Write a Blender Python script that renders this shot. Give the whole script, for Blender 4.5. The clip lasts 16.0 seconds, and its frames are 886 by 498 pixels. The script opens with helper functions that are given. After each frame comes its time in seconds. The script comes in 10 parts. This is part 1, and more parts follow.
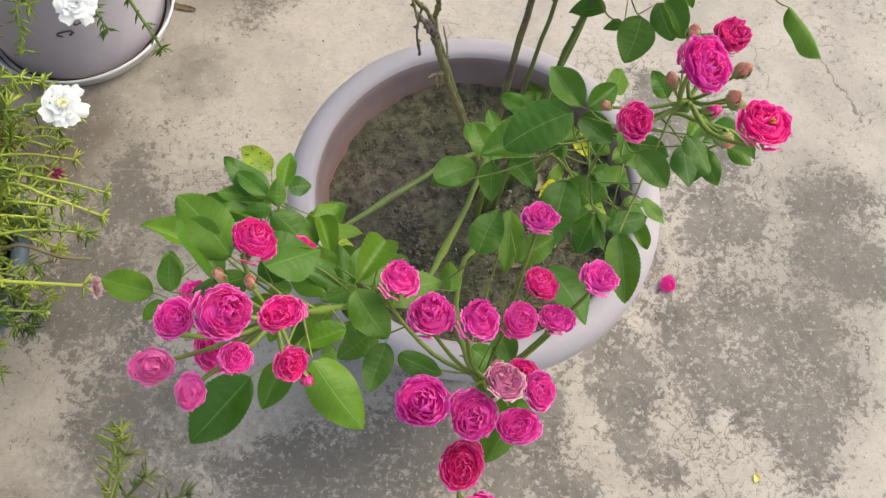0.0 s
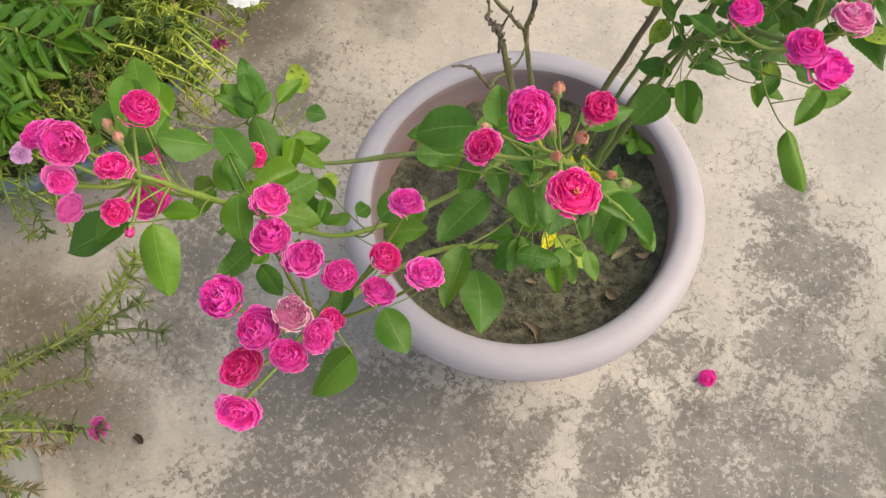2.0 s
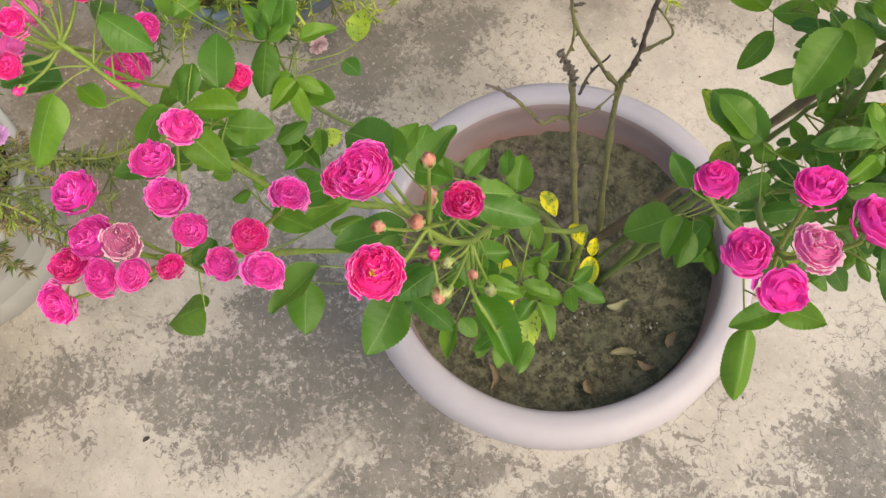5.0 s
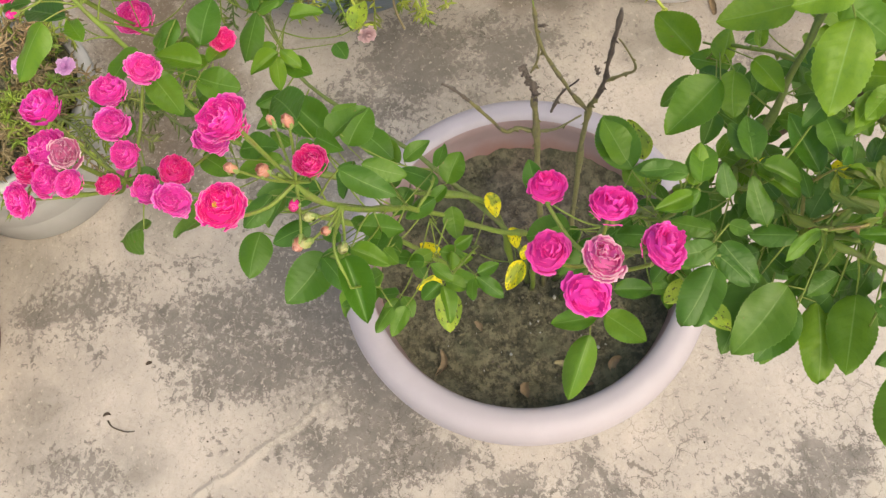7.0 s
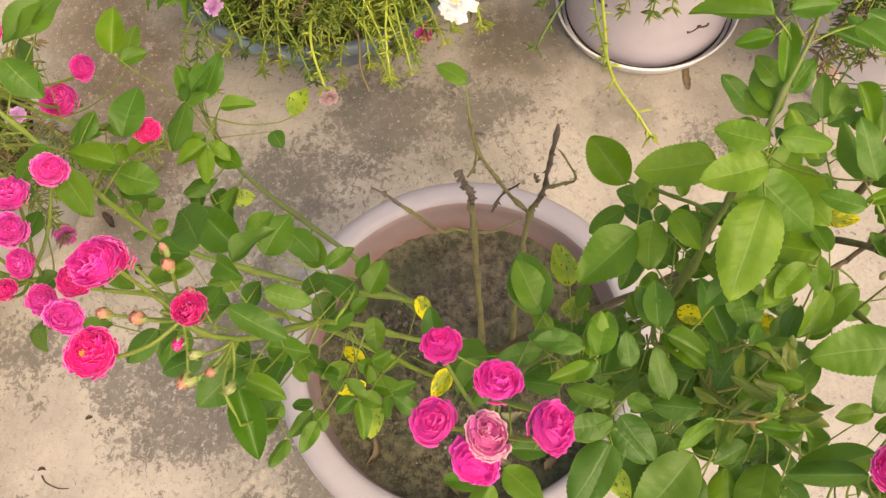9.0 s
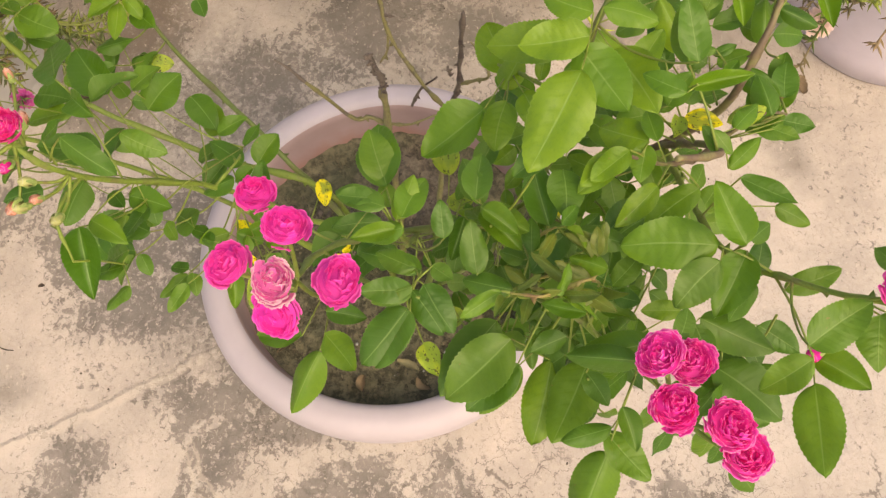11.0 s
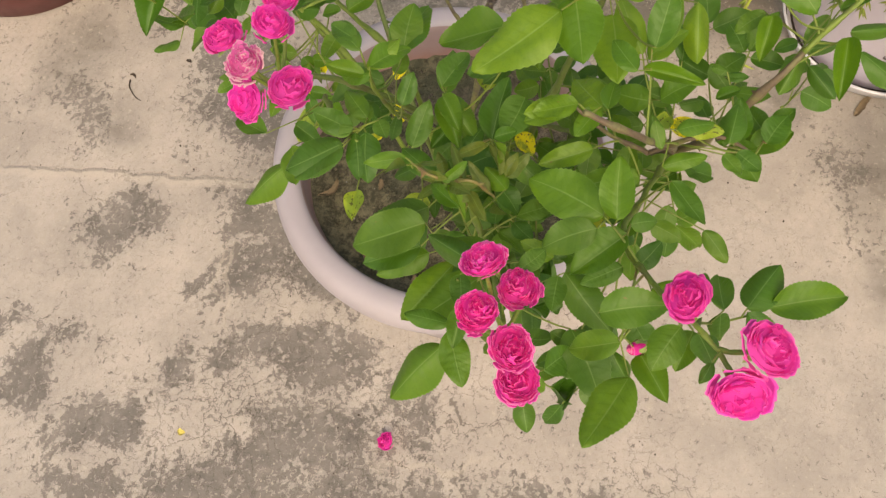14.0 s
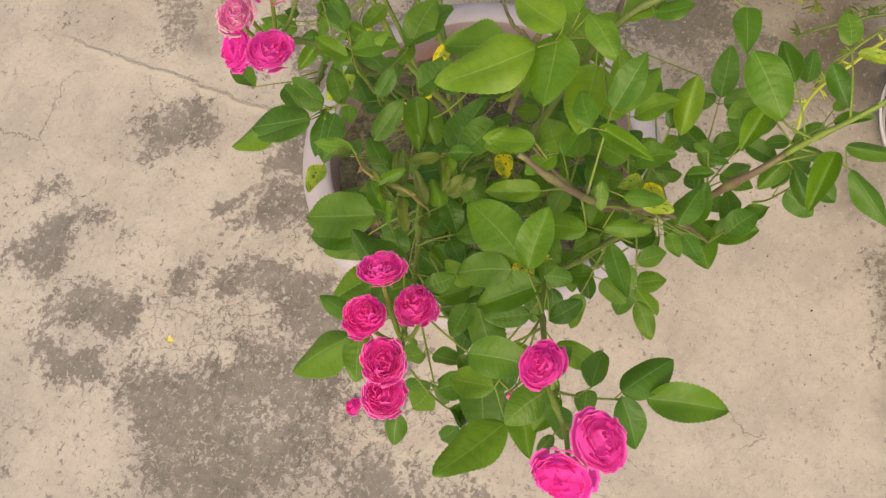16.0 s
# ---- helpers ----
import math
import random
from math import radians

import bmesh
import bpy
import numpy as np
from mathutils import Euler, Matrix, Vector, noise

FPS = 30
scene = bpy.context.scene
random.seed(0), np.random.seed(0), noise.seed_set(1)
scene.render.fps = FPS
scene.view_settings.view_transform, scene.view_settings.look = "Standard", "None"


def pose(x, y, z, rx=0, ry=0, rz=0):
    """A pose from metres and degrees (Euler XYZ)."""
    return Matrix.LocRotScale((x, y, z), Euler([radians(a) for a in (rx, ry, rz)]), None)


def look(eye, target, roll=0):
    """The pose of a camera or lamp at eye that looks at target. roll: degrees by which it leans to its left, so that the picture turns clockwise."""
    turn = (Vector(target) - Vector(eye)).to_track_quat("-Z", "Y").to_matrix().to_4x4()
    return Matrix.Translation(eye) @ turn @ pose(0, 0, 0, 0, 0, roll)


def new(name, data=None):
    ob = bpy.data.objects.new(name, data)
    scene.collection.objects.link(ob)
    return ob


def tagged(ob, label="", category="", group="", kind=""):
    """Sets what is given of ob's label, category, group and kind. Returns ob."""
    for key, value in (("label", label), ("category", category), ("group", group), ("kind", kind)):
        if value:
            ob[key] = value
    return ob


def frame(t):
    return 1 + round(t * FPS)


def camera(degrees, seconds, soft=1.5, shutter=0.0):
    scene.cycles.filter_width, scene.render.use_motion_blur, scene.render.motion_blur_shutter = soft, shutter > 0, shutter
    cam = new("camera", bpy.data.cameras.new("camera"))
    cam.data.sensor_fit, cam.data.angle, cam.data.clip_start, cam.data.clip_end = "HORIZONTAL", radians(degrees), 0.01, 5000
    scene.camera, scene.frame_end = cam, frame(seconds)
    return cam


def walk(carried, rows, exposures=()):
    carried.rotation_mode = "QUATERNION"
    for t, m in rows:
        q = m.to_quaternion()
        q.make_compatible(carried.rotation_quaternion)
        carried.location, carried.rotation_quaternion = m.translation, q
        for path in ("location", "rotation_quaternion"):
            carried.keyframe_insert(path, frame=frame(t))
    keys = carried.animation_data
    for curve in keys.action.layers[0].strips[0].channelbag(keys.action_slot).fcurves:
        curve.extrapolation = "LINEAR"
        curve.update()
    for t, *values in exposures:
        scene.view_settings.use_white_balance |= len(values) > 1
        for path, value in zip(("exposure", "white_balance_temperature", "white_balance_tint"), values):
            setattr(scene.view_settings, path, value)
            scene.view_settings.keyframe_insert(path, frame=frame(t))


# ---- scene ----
cam = camera(51.4, 16.0, soft=1.35)
PATH = [
    (0, (-0.058, -0.443, 1.207), (-0.025, 0.344, -0.631), 3.2),
    (0.5, (-0.043, -0.455, 1.206), (-0.07, 0.346, -0.626), 0.7),
    (1, (0.029, -0.448, 1.216), (-0.178, 0.323, -0.618), -2.6),
    (1.5, (0.111, -0.43, 1.254), (-0.253, 0.274, -0.583), -5.1),
    (2, (0.178, -0.418, 1.25), (-0.283, 0.23, -0.585), -6.8),
    (2.5, (0.198, -0.41, 1.241), (-0.304, 0.224, -0.589), -7.0),
    (3, (0.208, -0.365, 1.221), (-0.35, 0.242, -0.601), -5.4),
    (3.2, (0.217, -0.347, 1.207), (-0.366, 0.234, -0.616), -5.3),
    (5.3, (0.286, -0.201, 1.211), (-0.444, 0.019, -0.638), -10.3),
    (5.5, (0.299, -0.182, 1.224), (-0.451, -0.002, -0.621), -11.2),
    (6, (0.35, -0.141, 1.243), (-0.425, -0.019, -0.597), -12.3),
    (6.5, (0.371, -0.108, 1.24), (-0.429, -0.016, -0.591), -13.1),
    (7, (0.38, -0.106, 1.249), (-0.445, -0.039, -0.571), -13.6),
    (7.5, (0.386, -0.108, 1.254), (-0.458, -0.039, -0.557), -12.6),
    (8, (0.375, -0.088, 1.25), (-0.485, -0.01, -0.554), -11.2),
    (8.5, (0.352, -0.052, 1.236), (-0.506, 0.034, -0.569), -10.0),
    (9, (0.316, -0.026, 1.253), (-0.533, 0.057, -0.556), -9.6),
    (9.5, (0.303, -0.001, 1.24), (-0.523, 0.077, -0.579), -9.6),
    (10, (0.33, 0.031, 1.208), (-0.473, 0.091, -0.623), -9.6),
    (10.2, (0.343, 0.056, 1.204), (-0.449, 0.091, -0.632), -9.8),
    (12.3, (0.404, 0.104, 1.244), (-0.338, -0.001, -0.61), -7.5),
    (12.5, (0.408, 0.114, 1.231), (-0.336, -0.022, -0.621), -7.1),
    (13, (0.418, 0.162, 1.214), (-0.301, -0.075, -0.637), -7.0),
    (13.5, (0.419, 0.198, 1.2), (-0.268, -0.131, -0.65), -8.1),
    (14, (0.429, 0.235, 1.24), (-0.223, -0.138, -0.614), -7.5),
    (14.5, (0.404, 0.228, 1.232), (-0.235, -0.135, -0.627), -5.8),
    (15, (0.392, 0.213, 1.215), (-0.241, -0.124, -0.652), -3.6),
    (15.5, (0.393, 0.235, 1.222), (-0.204, -0.136, -0.651), -2.6),
    (16, (0.367, 0.304, 1.244), (-0.146, -0.2, -0.623), -5.0),
]
# seconds, stops, kelvin, tint: the clip's camera warms its picture on the way
EXPOSURES = [(0, 0.865, 6900, 2), (1.5, 0.905, 7150, 3), (3, 0.912, 7200, 4), (5.5, 0.955, 7250, 3), (7, 0.955, 7400, 5), (9, 1.010, 8750, 10), (10, 1.030, 8900, 14), (12.5, 0.838, 8200, 11), (14, 0.668, 8200, 9), (16, 0.648, 8150, 8)]
walk(cam, [(t, look(eye, target, roll)) for t, eye, target, roll in PATH], EXPOSURES)

# ---- world, sun, exposure ----
world = bpy.data.worlds.new("world")
scene.world = world
world.use_nodes = True
wn = world.node_tree.nodes
sky = wn.new("ShaderNodeTexSky")
sky.sky_type = "NISHITA"
sky.sun_disc = False
sky.sun_elevation = radians(51)
sky.sun_rotation = radians(65)
sky.air_density, sky.dust_density, sky.ozone_density = 1.0, 4.0, 1.0
wn["Background"].inputs["Strength"].default_value = 0.156
world.node_tree.links.new(sky.outputs[0], wn["Background"].inputs["Color"])
sun_data = bpy.data.lights.new("sun", "SUN")
sun_data.energy, sun_data.angle, sun_data.color = 0.50, radians(50), (1.0, 0.95, 0.86)
sun = new("sun", sun_data)
sun.matrix_world = look((1.9, 0.9, 2.6), (0, 0, 0))


# ---- materials ----
class Nodes:
    """Short-hand for building one node material."""

    def __init__(self, name):
        self.mat = bpy.data.materials.new(name)
        self.mat.use_nodes = True
        self.tree = self.mat.node_tree
        self.bsdf = self.tree.nodes["Principled BSDF"]
        self.out = self.tree.nodes["Material Output"]

    def add(self, kind, **inputs):
        n = self.tree.nodes.new("ShaderNode" + kind)
        for key, value in inputs.items():
            self.put(n.inputs[key.replace("_", " ")], value)
        return n

    def put(self, socket, value):
        if isinstance(value, bpy.types.NodeSocket):
            self.tree.links.new(value, socket)
        else:
            socket.default_value = value

    def math(self, op, a, b=0.0, c=0.0, clamp=False):
        n = self.tree.nodes.new("ShaderNodeMath")
        n.operation, n.use_clamp = op, clamp
        for s, v in zip(n.inputs, (a, b, c)):
            self.put(s, v)
        return n.outputs[0]

    def mix(self, fac, a, b, mode="MIX"):
        n = self.tree.nodes.new("ShaderNodeMix")
        n.data_type, n.blend_type = "RGBA", mode
        self.put(n.inputs[0], fac)
        self.put(n.inputs[6], a)
        self.put(n.inputs[7], b)
        return n.outputs[2]

    def noise(self, vec, scale, detail=4.0, rough=0.55, distort=0.0):
        n = self.add("TexNoise", Scale=scale, Detail=detail, Roughness=rough, Distortion=distort)
        self.put(n.inputs["Vector"], vec)
        return n.outputs[0]

    def ramp(self, fac, lo, hi):
        n = self.add("MapRange")
        self.put(n.inputs[0], fac)
        n.inputs[1].default_value, n.inputs[2].default_value = lo, hi
        n.interpolation_type = "SMOOTHSTEP"
        return n.outputs[0]

    def coord(self, which="Object"):
        return self.add("TexCoord").outputs[which]

    def bump(self, height, strength, distance=0.002):
        n = self.add("Bump", Strength=strength, Distance=distance)
        self.put(n.inputs["Height"], height)
        self.put(self.bsdf.inputs["Normal"], n.outputs[0])
        return n.outputs[0]

    def base(self, colour, rough=0.6, metal=0.0):
        self.put(self.bsdf.inputs["Base Color"], colour)
        self.put(self.bsdf.inputs["Roughness"], rough)
        self.bsdf.inputs["Metallic"].default_value = metal
        return self.mat

    def translucent(self, colour, share):
        t = self.add("BsdfTranslucent")
        self.put(t.inputs["Color"], colour)
        m = self.add("MixShader")
        m.inputs[0].default_value = share
        self.tree.links.new(self.bsdf.outputs[0], m.inputs[1])
        self.tree.links.new(t.outputs[0], m.inputs[2])
        self.tree.links.new(m.outputs[0], self.out.inputs["Surface"])


def rgb(r, g, b):
    return (r, g, b, 1.0)


def plain_material(name, colour, rough=0.6, vary=0.25, scale=60.0, bump=0.15, each=0.0):
    """A surface with mottling at two scales and a fine relief; each: how far one piece differs from the next."""
    k = Nodes(name)
    pos = k.coord()
    big, fine = k.noise(pos, scale * 0.2, 5), k.noise(pos, scale, 6)
    dark = tuple(v * (1 - vary) for v in colour[:3]) + (1,)
    lit = tuple(min(1, v * (1 + vary * 0.6)) for v in colour[:3]) + (1,)
    c = k.mix(k.ramp(big, 0.3, 0.7), dark, lit)
    c = k.mix(k.math("MULTIPLY", k.ramp(fine, 0.45, 0.75), 0.5), c, dark)
    if each:
        tone = k.add("HueSaturation", Color=c)
        chance = k.add("ObjectInfo").outputs["Random"]
        k.put(tone.inputs["Value"], k.math("MULTIPLY_ADD", chance, 2 * each, 1 - each))
        k.put(tone.inputs["Hue"], k.math("MULTIPLY_ADD", chance, -0.04, 0.52))
        c = tone.outputs[0]
    k.bump(fine, bump)
    return k.base(c, k.math("MULTIPLY_ADD", fine, 0.25, rough - 0.12))


def leaf_material(name, vein, rough=0.42):
    """A green blade: tint from the object's colour; midrib, side veins and a thin pale margin from its UV map."""
    k = Nodes(name)
    info, uv = k.add("ObjectInfo"), k.add("UVMap")
    sep = k.add("SeparateXYZ", Vector=uv.outputs[0])
    across, along = sep.outputs[0], sep.outputs[1]
    side = k.math("ABSOLUTE", k.math("SUBTRACT", across, 0.5))
    rib = k.math("SUBTRACT", 1.0, k.ramp(side, 0.006, 0.028))
    wave = k.math("SINE", k.math("MULTIPLY", k.math("SUBTRACT", along, k.math("MULTIPLY_ADD", side, 0.32, k.math("MULTIPLY", k.noise(k.coord(), 4.0, 2), 0.05))), 42.0))
    veins = k.math("MULTIPLY", k.ramp(wave, 0.75, 1.0), 0.07)
    margin = k.math("MULTIPLY", k.ramp(side, 0.470, 0.498), 0.55)
    shift = k.add("VectorMath")
    shift.operation = "MULTIPLY_ADD"
    k.put(shift.inputs[0], info.outputs["Random"])
    shift.inputs[1].default_value = (40.0, 23.0, 11.0)
    k.put(shift.inputs[2], k.coord())
    pos = shift.outputs[0]
    mottled = k.noise(pos, 3.0, 5)
    fine = k.noise(pos, 24.0, 4)
    hsv = k.add("HueSaturation", Color=info.outputs["Color"])
    k.put(hsv.inputs["Value"], k.math("MULTIPLY_ADD", info.outputs["Random"], 0.43, 0.765))
    k.put(hsv.inputs["Hue"], k.math("MULTIPLY_ADD", info.outputs["Random"], -0.030, 0.516))
    c = k.mix(k.math("MULTIPLY", k.ramp(mottled, 0.35, 0.75), 0.35), hsv.outputs[0], rgb(0.066, 0.165, 0.020))
    c = k.mix(k.math("MULTIPLY", k.ramp(fine, 0.5, 0.8), 0.20), c, rgb(0.032, 0.098, 0.011))
    c = k.mix(k.math("MULTIPLY", k.math("MAXIMUM", k.math("MAXIMUM", rib, veins), margin), vein), c, rgb(0.24, 0.38, 0.11))
    blight = k.math("MULTIPLY", k.ramp(k.noise(pos, 6.0, 3, 0.5), 0.70, 0.74), k.ramp(info.outputs["Random"], 0.55, 0.60))
    c = k.mix(k.math("MULTIPLY", blight, 0.7), c, rgb(0.20, 0.15, 0.04))
    relief = k.math("ADD", k.math("MULTIPLY", k.ramp(wave, 0.0, 1.0), -0.55), k.math("ADD", k.math("MULTIPLY", rib, -0.9), k.math("MULTIPLY", k.noise(pos, 7.0, 3), 1.6)))
    k.bump(relief, 0.18, 0.0012)
    mat = k.base(c, k.math("MULTIPLY_ADD", fine, 0.2, rough - 0.08))
    k.bsdf.inputs["Specular IOR Level"].default_value = 0.40
    k.translucent(k.mix(0.4, c, rgb(0.14, 0.36, 0.03)), 0.29)
    return mat


def spotted_material():
    """A yellowing blade with green remains and black spots."""
    k = Nodes("yellowing_leaf")
    info, uv, pos = k.add("ObjectInfo"), k.add("UVMap"), k.coord()
    shift = k.add("VectorMath")
    shift.operation = "ADD"
    k.put(shift.inputs[0], pos)
    k.put(shift.inputs[1], info.outputs["Random"])
    at = shift.outputs[0]
    c = k.mix(k.math("MULTIPLY", k.ramp(k.noise(at, 1.7, 4), 0.48, 0.60), 0.75), info.outputs["Color"], rgb(0.17, 0.28, 0.03))
    spots = k.ramp(k.noise(at, 8.0, 5, 0.6), 0.57, 0.63)
    c = k.mix(k.math("MULTIPLY", spots, 0.9), c, rgb(0.06, 0.06, 0.012))
    mat = k.base(c, 0.55)
    k.translucent(c, 0.25)
    return mat


def petal_material(name="rose_petal", margin_from=0.83, bleach=0.58, strength=0.42, tint=None):
    """Rose petals: depth of pink from the object's colour, deeper at the foot, each petal its own shade, with thin pale margins."""
    k = Nodes(name)
    info, uv, geo = k.add("ObjectInfo"), k.add("UVMap"), k.add("NewGeometry")
    sep = k.add("SeparateXYZ", Vector=uv.outputs[0])
    along = sep.outputs[1]
    side = k.math("MULTIPLY", k.math("ABSOLUTE", k.math("SUBTRACT", sep.outputs[0], 0.5)), 2.0)
    pos = k.coord()
    island = geo.outputs["Random Per Island"]
    ragged = k.math("MULTIPLY_ADD", k.noise(pos, 4.0, 4), 0.20, -0.10)
    edge = k.math("ADD", k.math("MAXIMUM", along, k.math("MULTIPLY", k.math("POWER", side, 1.5), k.math("POWER", along, 0.4))), ragged)
    margin = k.ramp(edge, margin_from, 0.985)
    tone = k.add("HueSaturation", Color=info.outputs["Color"])
    k.put(tone.inputs["Hue"], k.math("MULTIPLY_ADD", island, 0.016, 0.492))
    k.put(tone.inputs["Value"], k.math("MULTIPLY_ADD", island, 0.13, 0.98))
    deep = k.add("HueSaturation", Color=tone.outputs[0], Hue=0.502, Saturation=0.99, Value=0.92)
    body = k.mix(k.ramp(along, 0.85, 0.35), tone.outputs[0], deep.outputs[0])
    pale = k.add("HueSaturation", Color=info.outputs["Color"], Saturation=bleach, Value=1.12)
    rim = tint or pale.outputs[0]
    c = k.mix(k.math("MULTIPLY", margin, k.math("MULTIPLY_ADD", island, 0.40, strength), clamp=True), body, rim)
    lines = k.add("Mapping")
    k.put(lines.inputs["Vector"], uv.outputs[0])
    lines.inputs["Scale"].default_value = (26.0, 3.0, 1.0)
    streak = k.noise(lines.outputs[0], 1.0, 3)
    c = k.mix(k.math("MULTIPLY", k.ramp(streak, 0.5, 0.75), 0.22), c, pale.outputs[0])
    k.bump(streak, 0.35, 0.0004)
    mat = k.base(c, 0.55)
    k.bsdf.inputs["Specular IOR Level"].default_value = 0.20
    k.translucent(c, 0.42)
    return mat


def stem_material(name, green, brown, amount):
    k = Nodes(name)
    pos = k.coord()
    patches = k.noise(pos, 55.0, 5)
    fine = k.noise(pos, 420.0, 4)
    c = k.mix(k.ramp(patches, amount, amount + 0.16), green, brown)
    c = k.mix(k.math("MULTIPLY", k.ramp(fine, 0.45, 0.75), 0.4), c, tuple(v * 0.55 for v in brown[:3]) + (1,))
    k.bump(fine, 0.35, 0.0012)
    return k.base(c, 0.55)


LEAF = leaf_material("rose_leaf", 0.42)
SPOTTED = spotted_material()
PETAL = petal_material()
SOFT_PETAL = petal_material("loose_rose_petal", 0.70, 0.80, 0.25)
FADED_PETAL = petal_material("fading_rose_petal", 0.62, 0.42, 0.75, rgb(0.86, 0.62, 0.66))
GREEN_STEM = stem_material("green_cane", rgb(0.155, 0.225, 0.030), rgb(0.15, 0.165, 0.045), 0.52)
DULL_STEM = stem_material("dull_green_cane", rgb(0.125, 0.175, 0.040), rgb(0.13, 0.13, 0.05), 0.54)
DEAD_STEM = stem_material("dry_cane", rgb(0.20, 0.185, 0.075), rgb(0.125, 0.100, 0.070), 0.50)
DARK_STEM = stem_material("blackened_cane", rgb(0.125, 0.098, 0.080), rgb(0.060, 0.046, 0.042), 0.52)
CALYX_GREEN = stem_material("green_sepal", rgb(0.27, 0.37, 0.10), rgb(0.30, 0.30, 0.10), 0.56)
STAMEN = plain_material("stamen_yellow", rgb(0.75, 0.48, 0.06), 0.7, 0.3, 400.0, 0.1)
SHOOT_STEM = stem_material("withering_shoot", rgb(0.24, 0.23, 0.06), rgb(0.19, 0.12, 0.05), 0.50)
YOUNG_STEM = stem_material("young_stalk", rgb(0.17, 0.235, 0.035), rgb(0.20, 0.12, 0.05), 0.58)
POT_SHELL = plain_material("mauve_plastic", rgb(0.405, 0.362, 0.385), 0.62, 0.07, 45.0, 0.03)
POT_LILAC = plain_material("lilac_plastic", rgb(0.54, 0.49, 0.55), 0.45, 0.08, 40.0, 0.03)
POT_BLUE = plain_material("blue_grey_plastic", rgb(0.16, 0.21, 0.27), 0.5, 0.2, 40.0, 0.05)
POT_GREY = plain_material("pale_grey_cement", rgb(0.40, 0.39, 0.37), 0.75, 0.12, 30.0, 0.1)
POT_RED = plain_material("maroon_plastic", rgb(0.115, 0.032, 0.030), 0.5, 0.2, 40.0, 0.05)
MOSS_STEM = stem_material("moss_rose_stem", rgb(0.24, 0.30, 0.045), rgb(0.26, 0.17, 0.07), 0.56)


def inner_wall_material():
    """The pot's inside: duller mauve with a ragged rusty tide of dried mud above the soil."""
    k = Nodes("muddy_mauve_plastic")
    pos = k.coord()
    z = k.add("SeparateXYZ", Vector=pos).outputs[2]
    tide = k.math("ADD", k.math("SUBTRACT", 0.277, z), k.math("MULTIPLY", k.math("SUBTRACT", k.noise(pos, 26.0, 5), 0.5), 0.05))
    mud = k.ramp(tide, -0.012, 0.022)
    c = k.mix(k.ramp(k.noise(pos, 12.0, 5), 0.3, 0.7), rgb(0.275, 0.190, 0.188), rgb(0.335, 0.245, 0.240))
    c = k.mix(k.math("MULTIPLY", mud, 0.75), c, rgb(0.27, 0.125, 0.095))
    return k.base(c, 0.5)


POT_INSIDE = inner_wall_material()
DRY_LEAF = plain_material("dry_leaf", rgb(0.23, 0.165, 0.095), 0.8, 0.5, 120.0, 0.4)


# ---- mesh helpers ----
def mesh_of(name, verts, faces, material=None, uvs=None, smooth=True):
    me = bpy.data.meshes.new(name)
    me.from_pydata([tuple(v) for v in verts], [], faces)
    if uvs is not None:
        layer = me.uv_layers.new(name="UVMap")
        for loop in me.loops:
            layer.data[loop.index].uv = uvs[loop.vertex_index]
    if material:
        me.materials.append(material)
    if smooth:
        me.polygons.foreach_set("use_smooth", [True] * len(me.polygons))
    me.update()
    return me


def thing(name, place, label, category, group="", kind=""):
    ob = new(name)
    ob.empty_display_size = 0.05
    ob.location = place
    return tagged(ob, label, category, group, kind)


def part(name, me, parent, matrix=None, label="", colour=None):
    """Links a mesh as one part under a thing or part; matrix is in the world."""
    ob = new(name, me)
    ob.parent = parent
    world_of = Matrix.Translation(parent.location) if parent.parent is None else parent.matrix_basis
    ob.matrix_parent_inverse = world_of.inverted()
    ob.matrix_basis = matrix or Matrix()
    if colour:
        ob.color = (*colour, 1)
    return tagged(ob, label) if label else ob


def lathe(name, profile, material, segments=96, wobble=0.0):
    """A body turned round z from (radius, height) pairs."""
    verts, faces = [], []
    for r, z in profile:
        for i in range(segments):
            a = 2 * math.pi * i / segments
            rr = r * (1 + wobble * math.sin(3 * a + 1) + wobble * 0.6 * math.sin(7 * a))
            verts.append((rr * math.cos(a), rr * math.sin(a), z))
    n = segments
    for j in range(len(profile) - 1):
        for i in range(n):
            faces.append((j * n + i, j * n + (i + 1) % n, (j + 1) * n + (i + 1) % n, (j + 1) * n + i))
    return mesh_of(name, verts, faces, material)


def smooth_line(points, steps=6):
    """Catmull-Rom through the points."""
    p = [Vector(v) for v in points]
    if len(p) < 3:
        return [p[0].lerp(p[1], i / steps) for i in range(steps + 1)]
    p = [2 * p[0] - p[1], *p, 2 * p[-1] - p[-2]]
    out = []
    for a, b, c, d in zip(p, p[1:], p[2:], p[3:]):
        for i in range(steps):
            t = i / steps
            out.append(0.5 * (2 * b + (c - a) * t + (2 * a - 5 * b + 4 * c - d) * t * t + (3 * b - a - 3 * c + d) * t**3))
    return [*out, p[-2]]


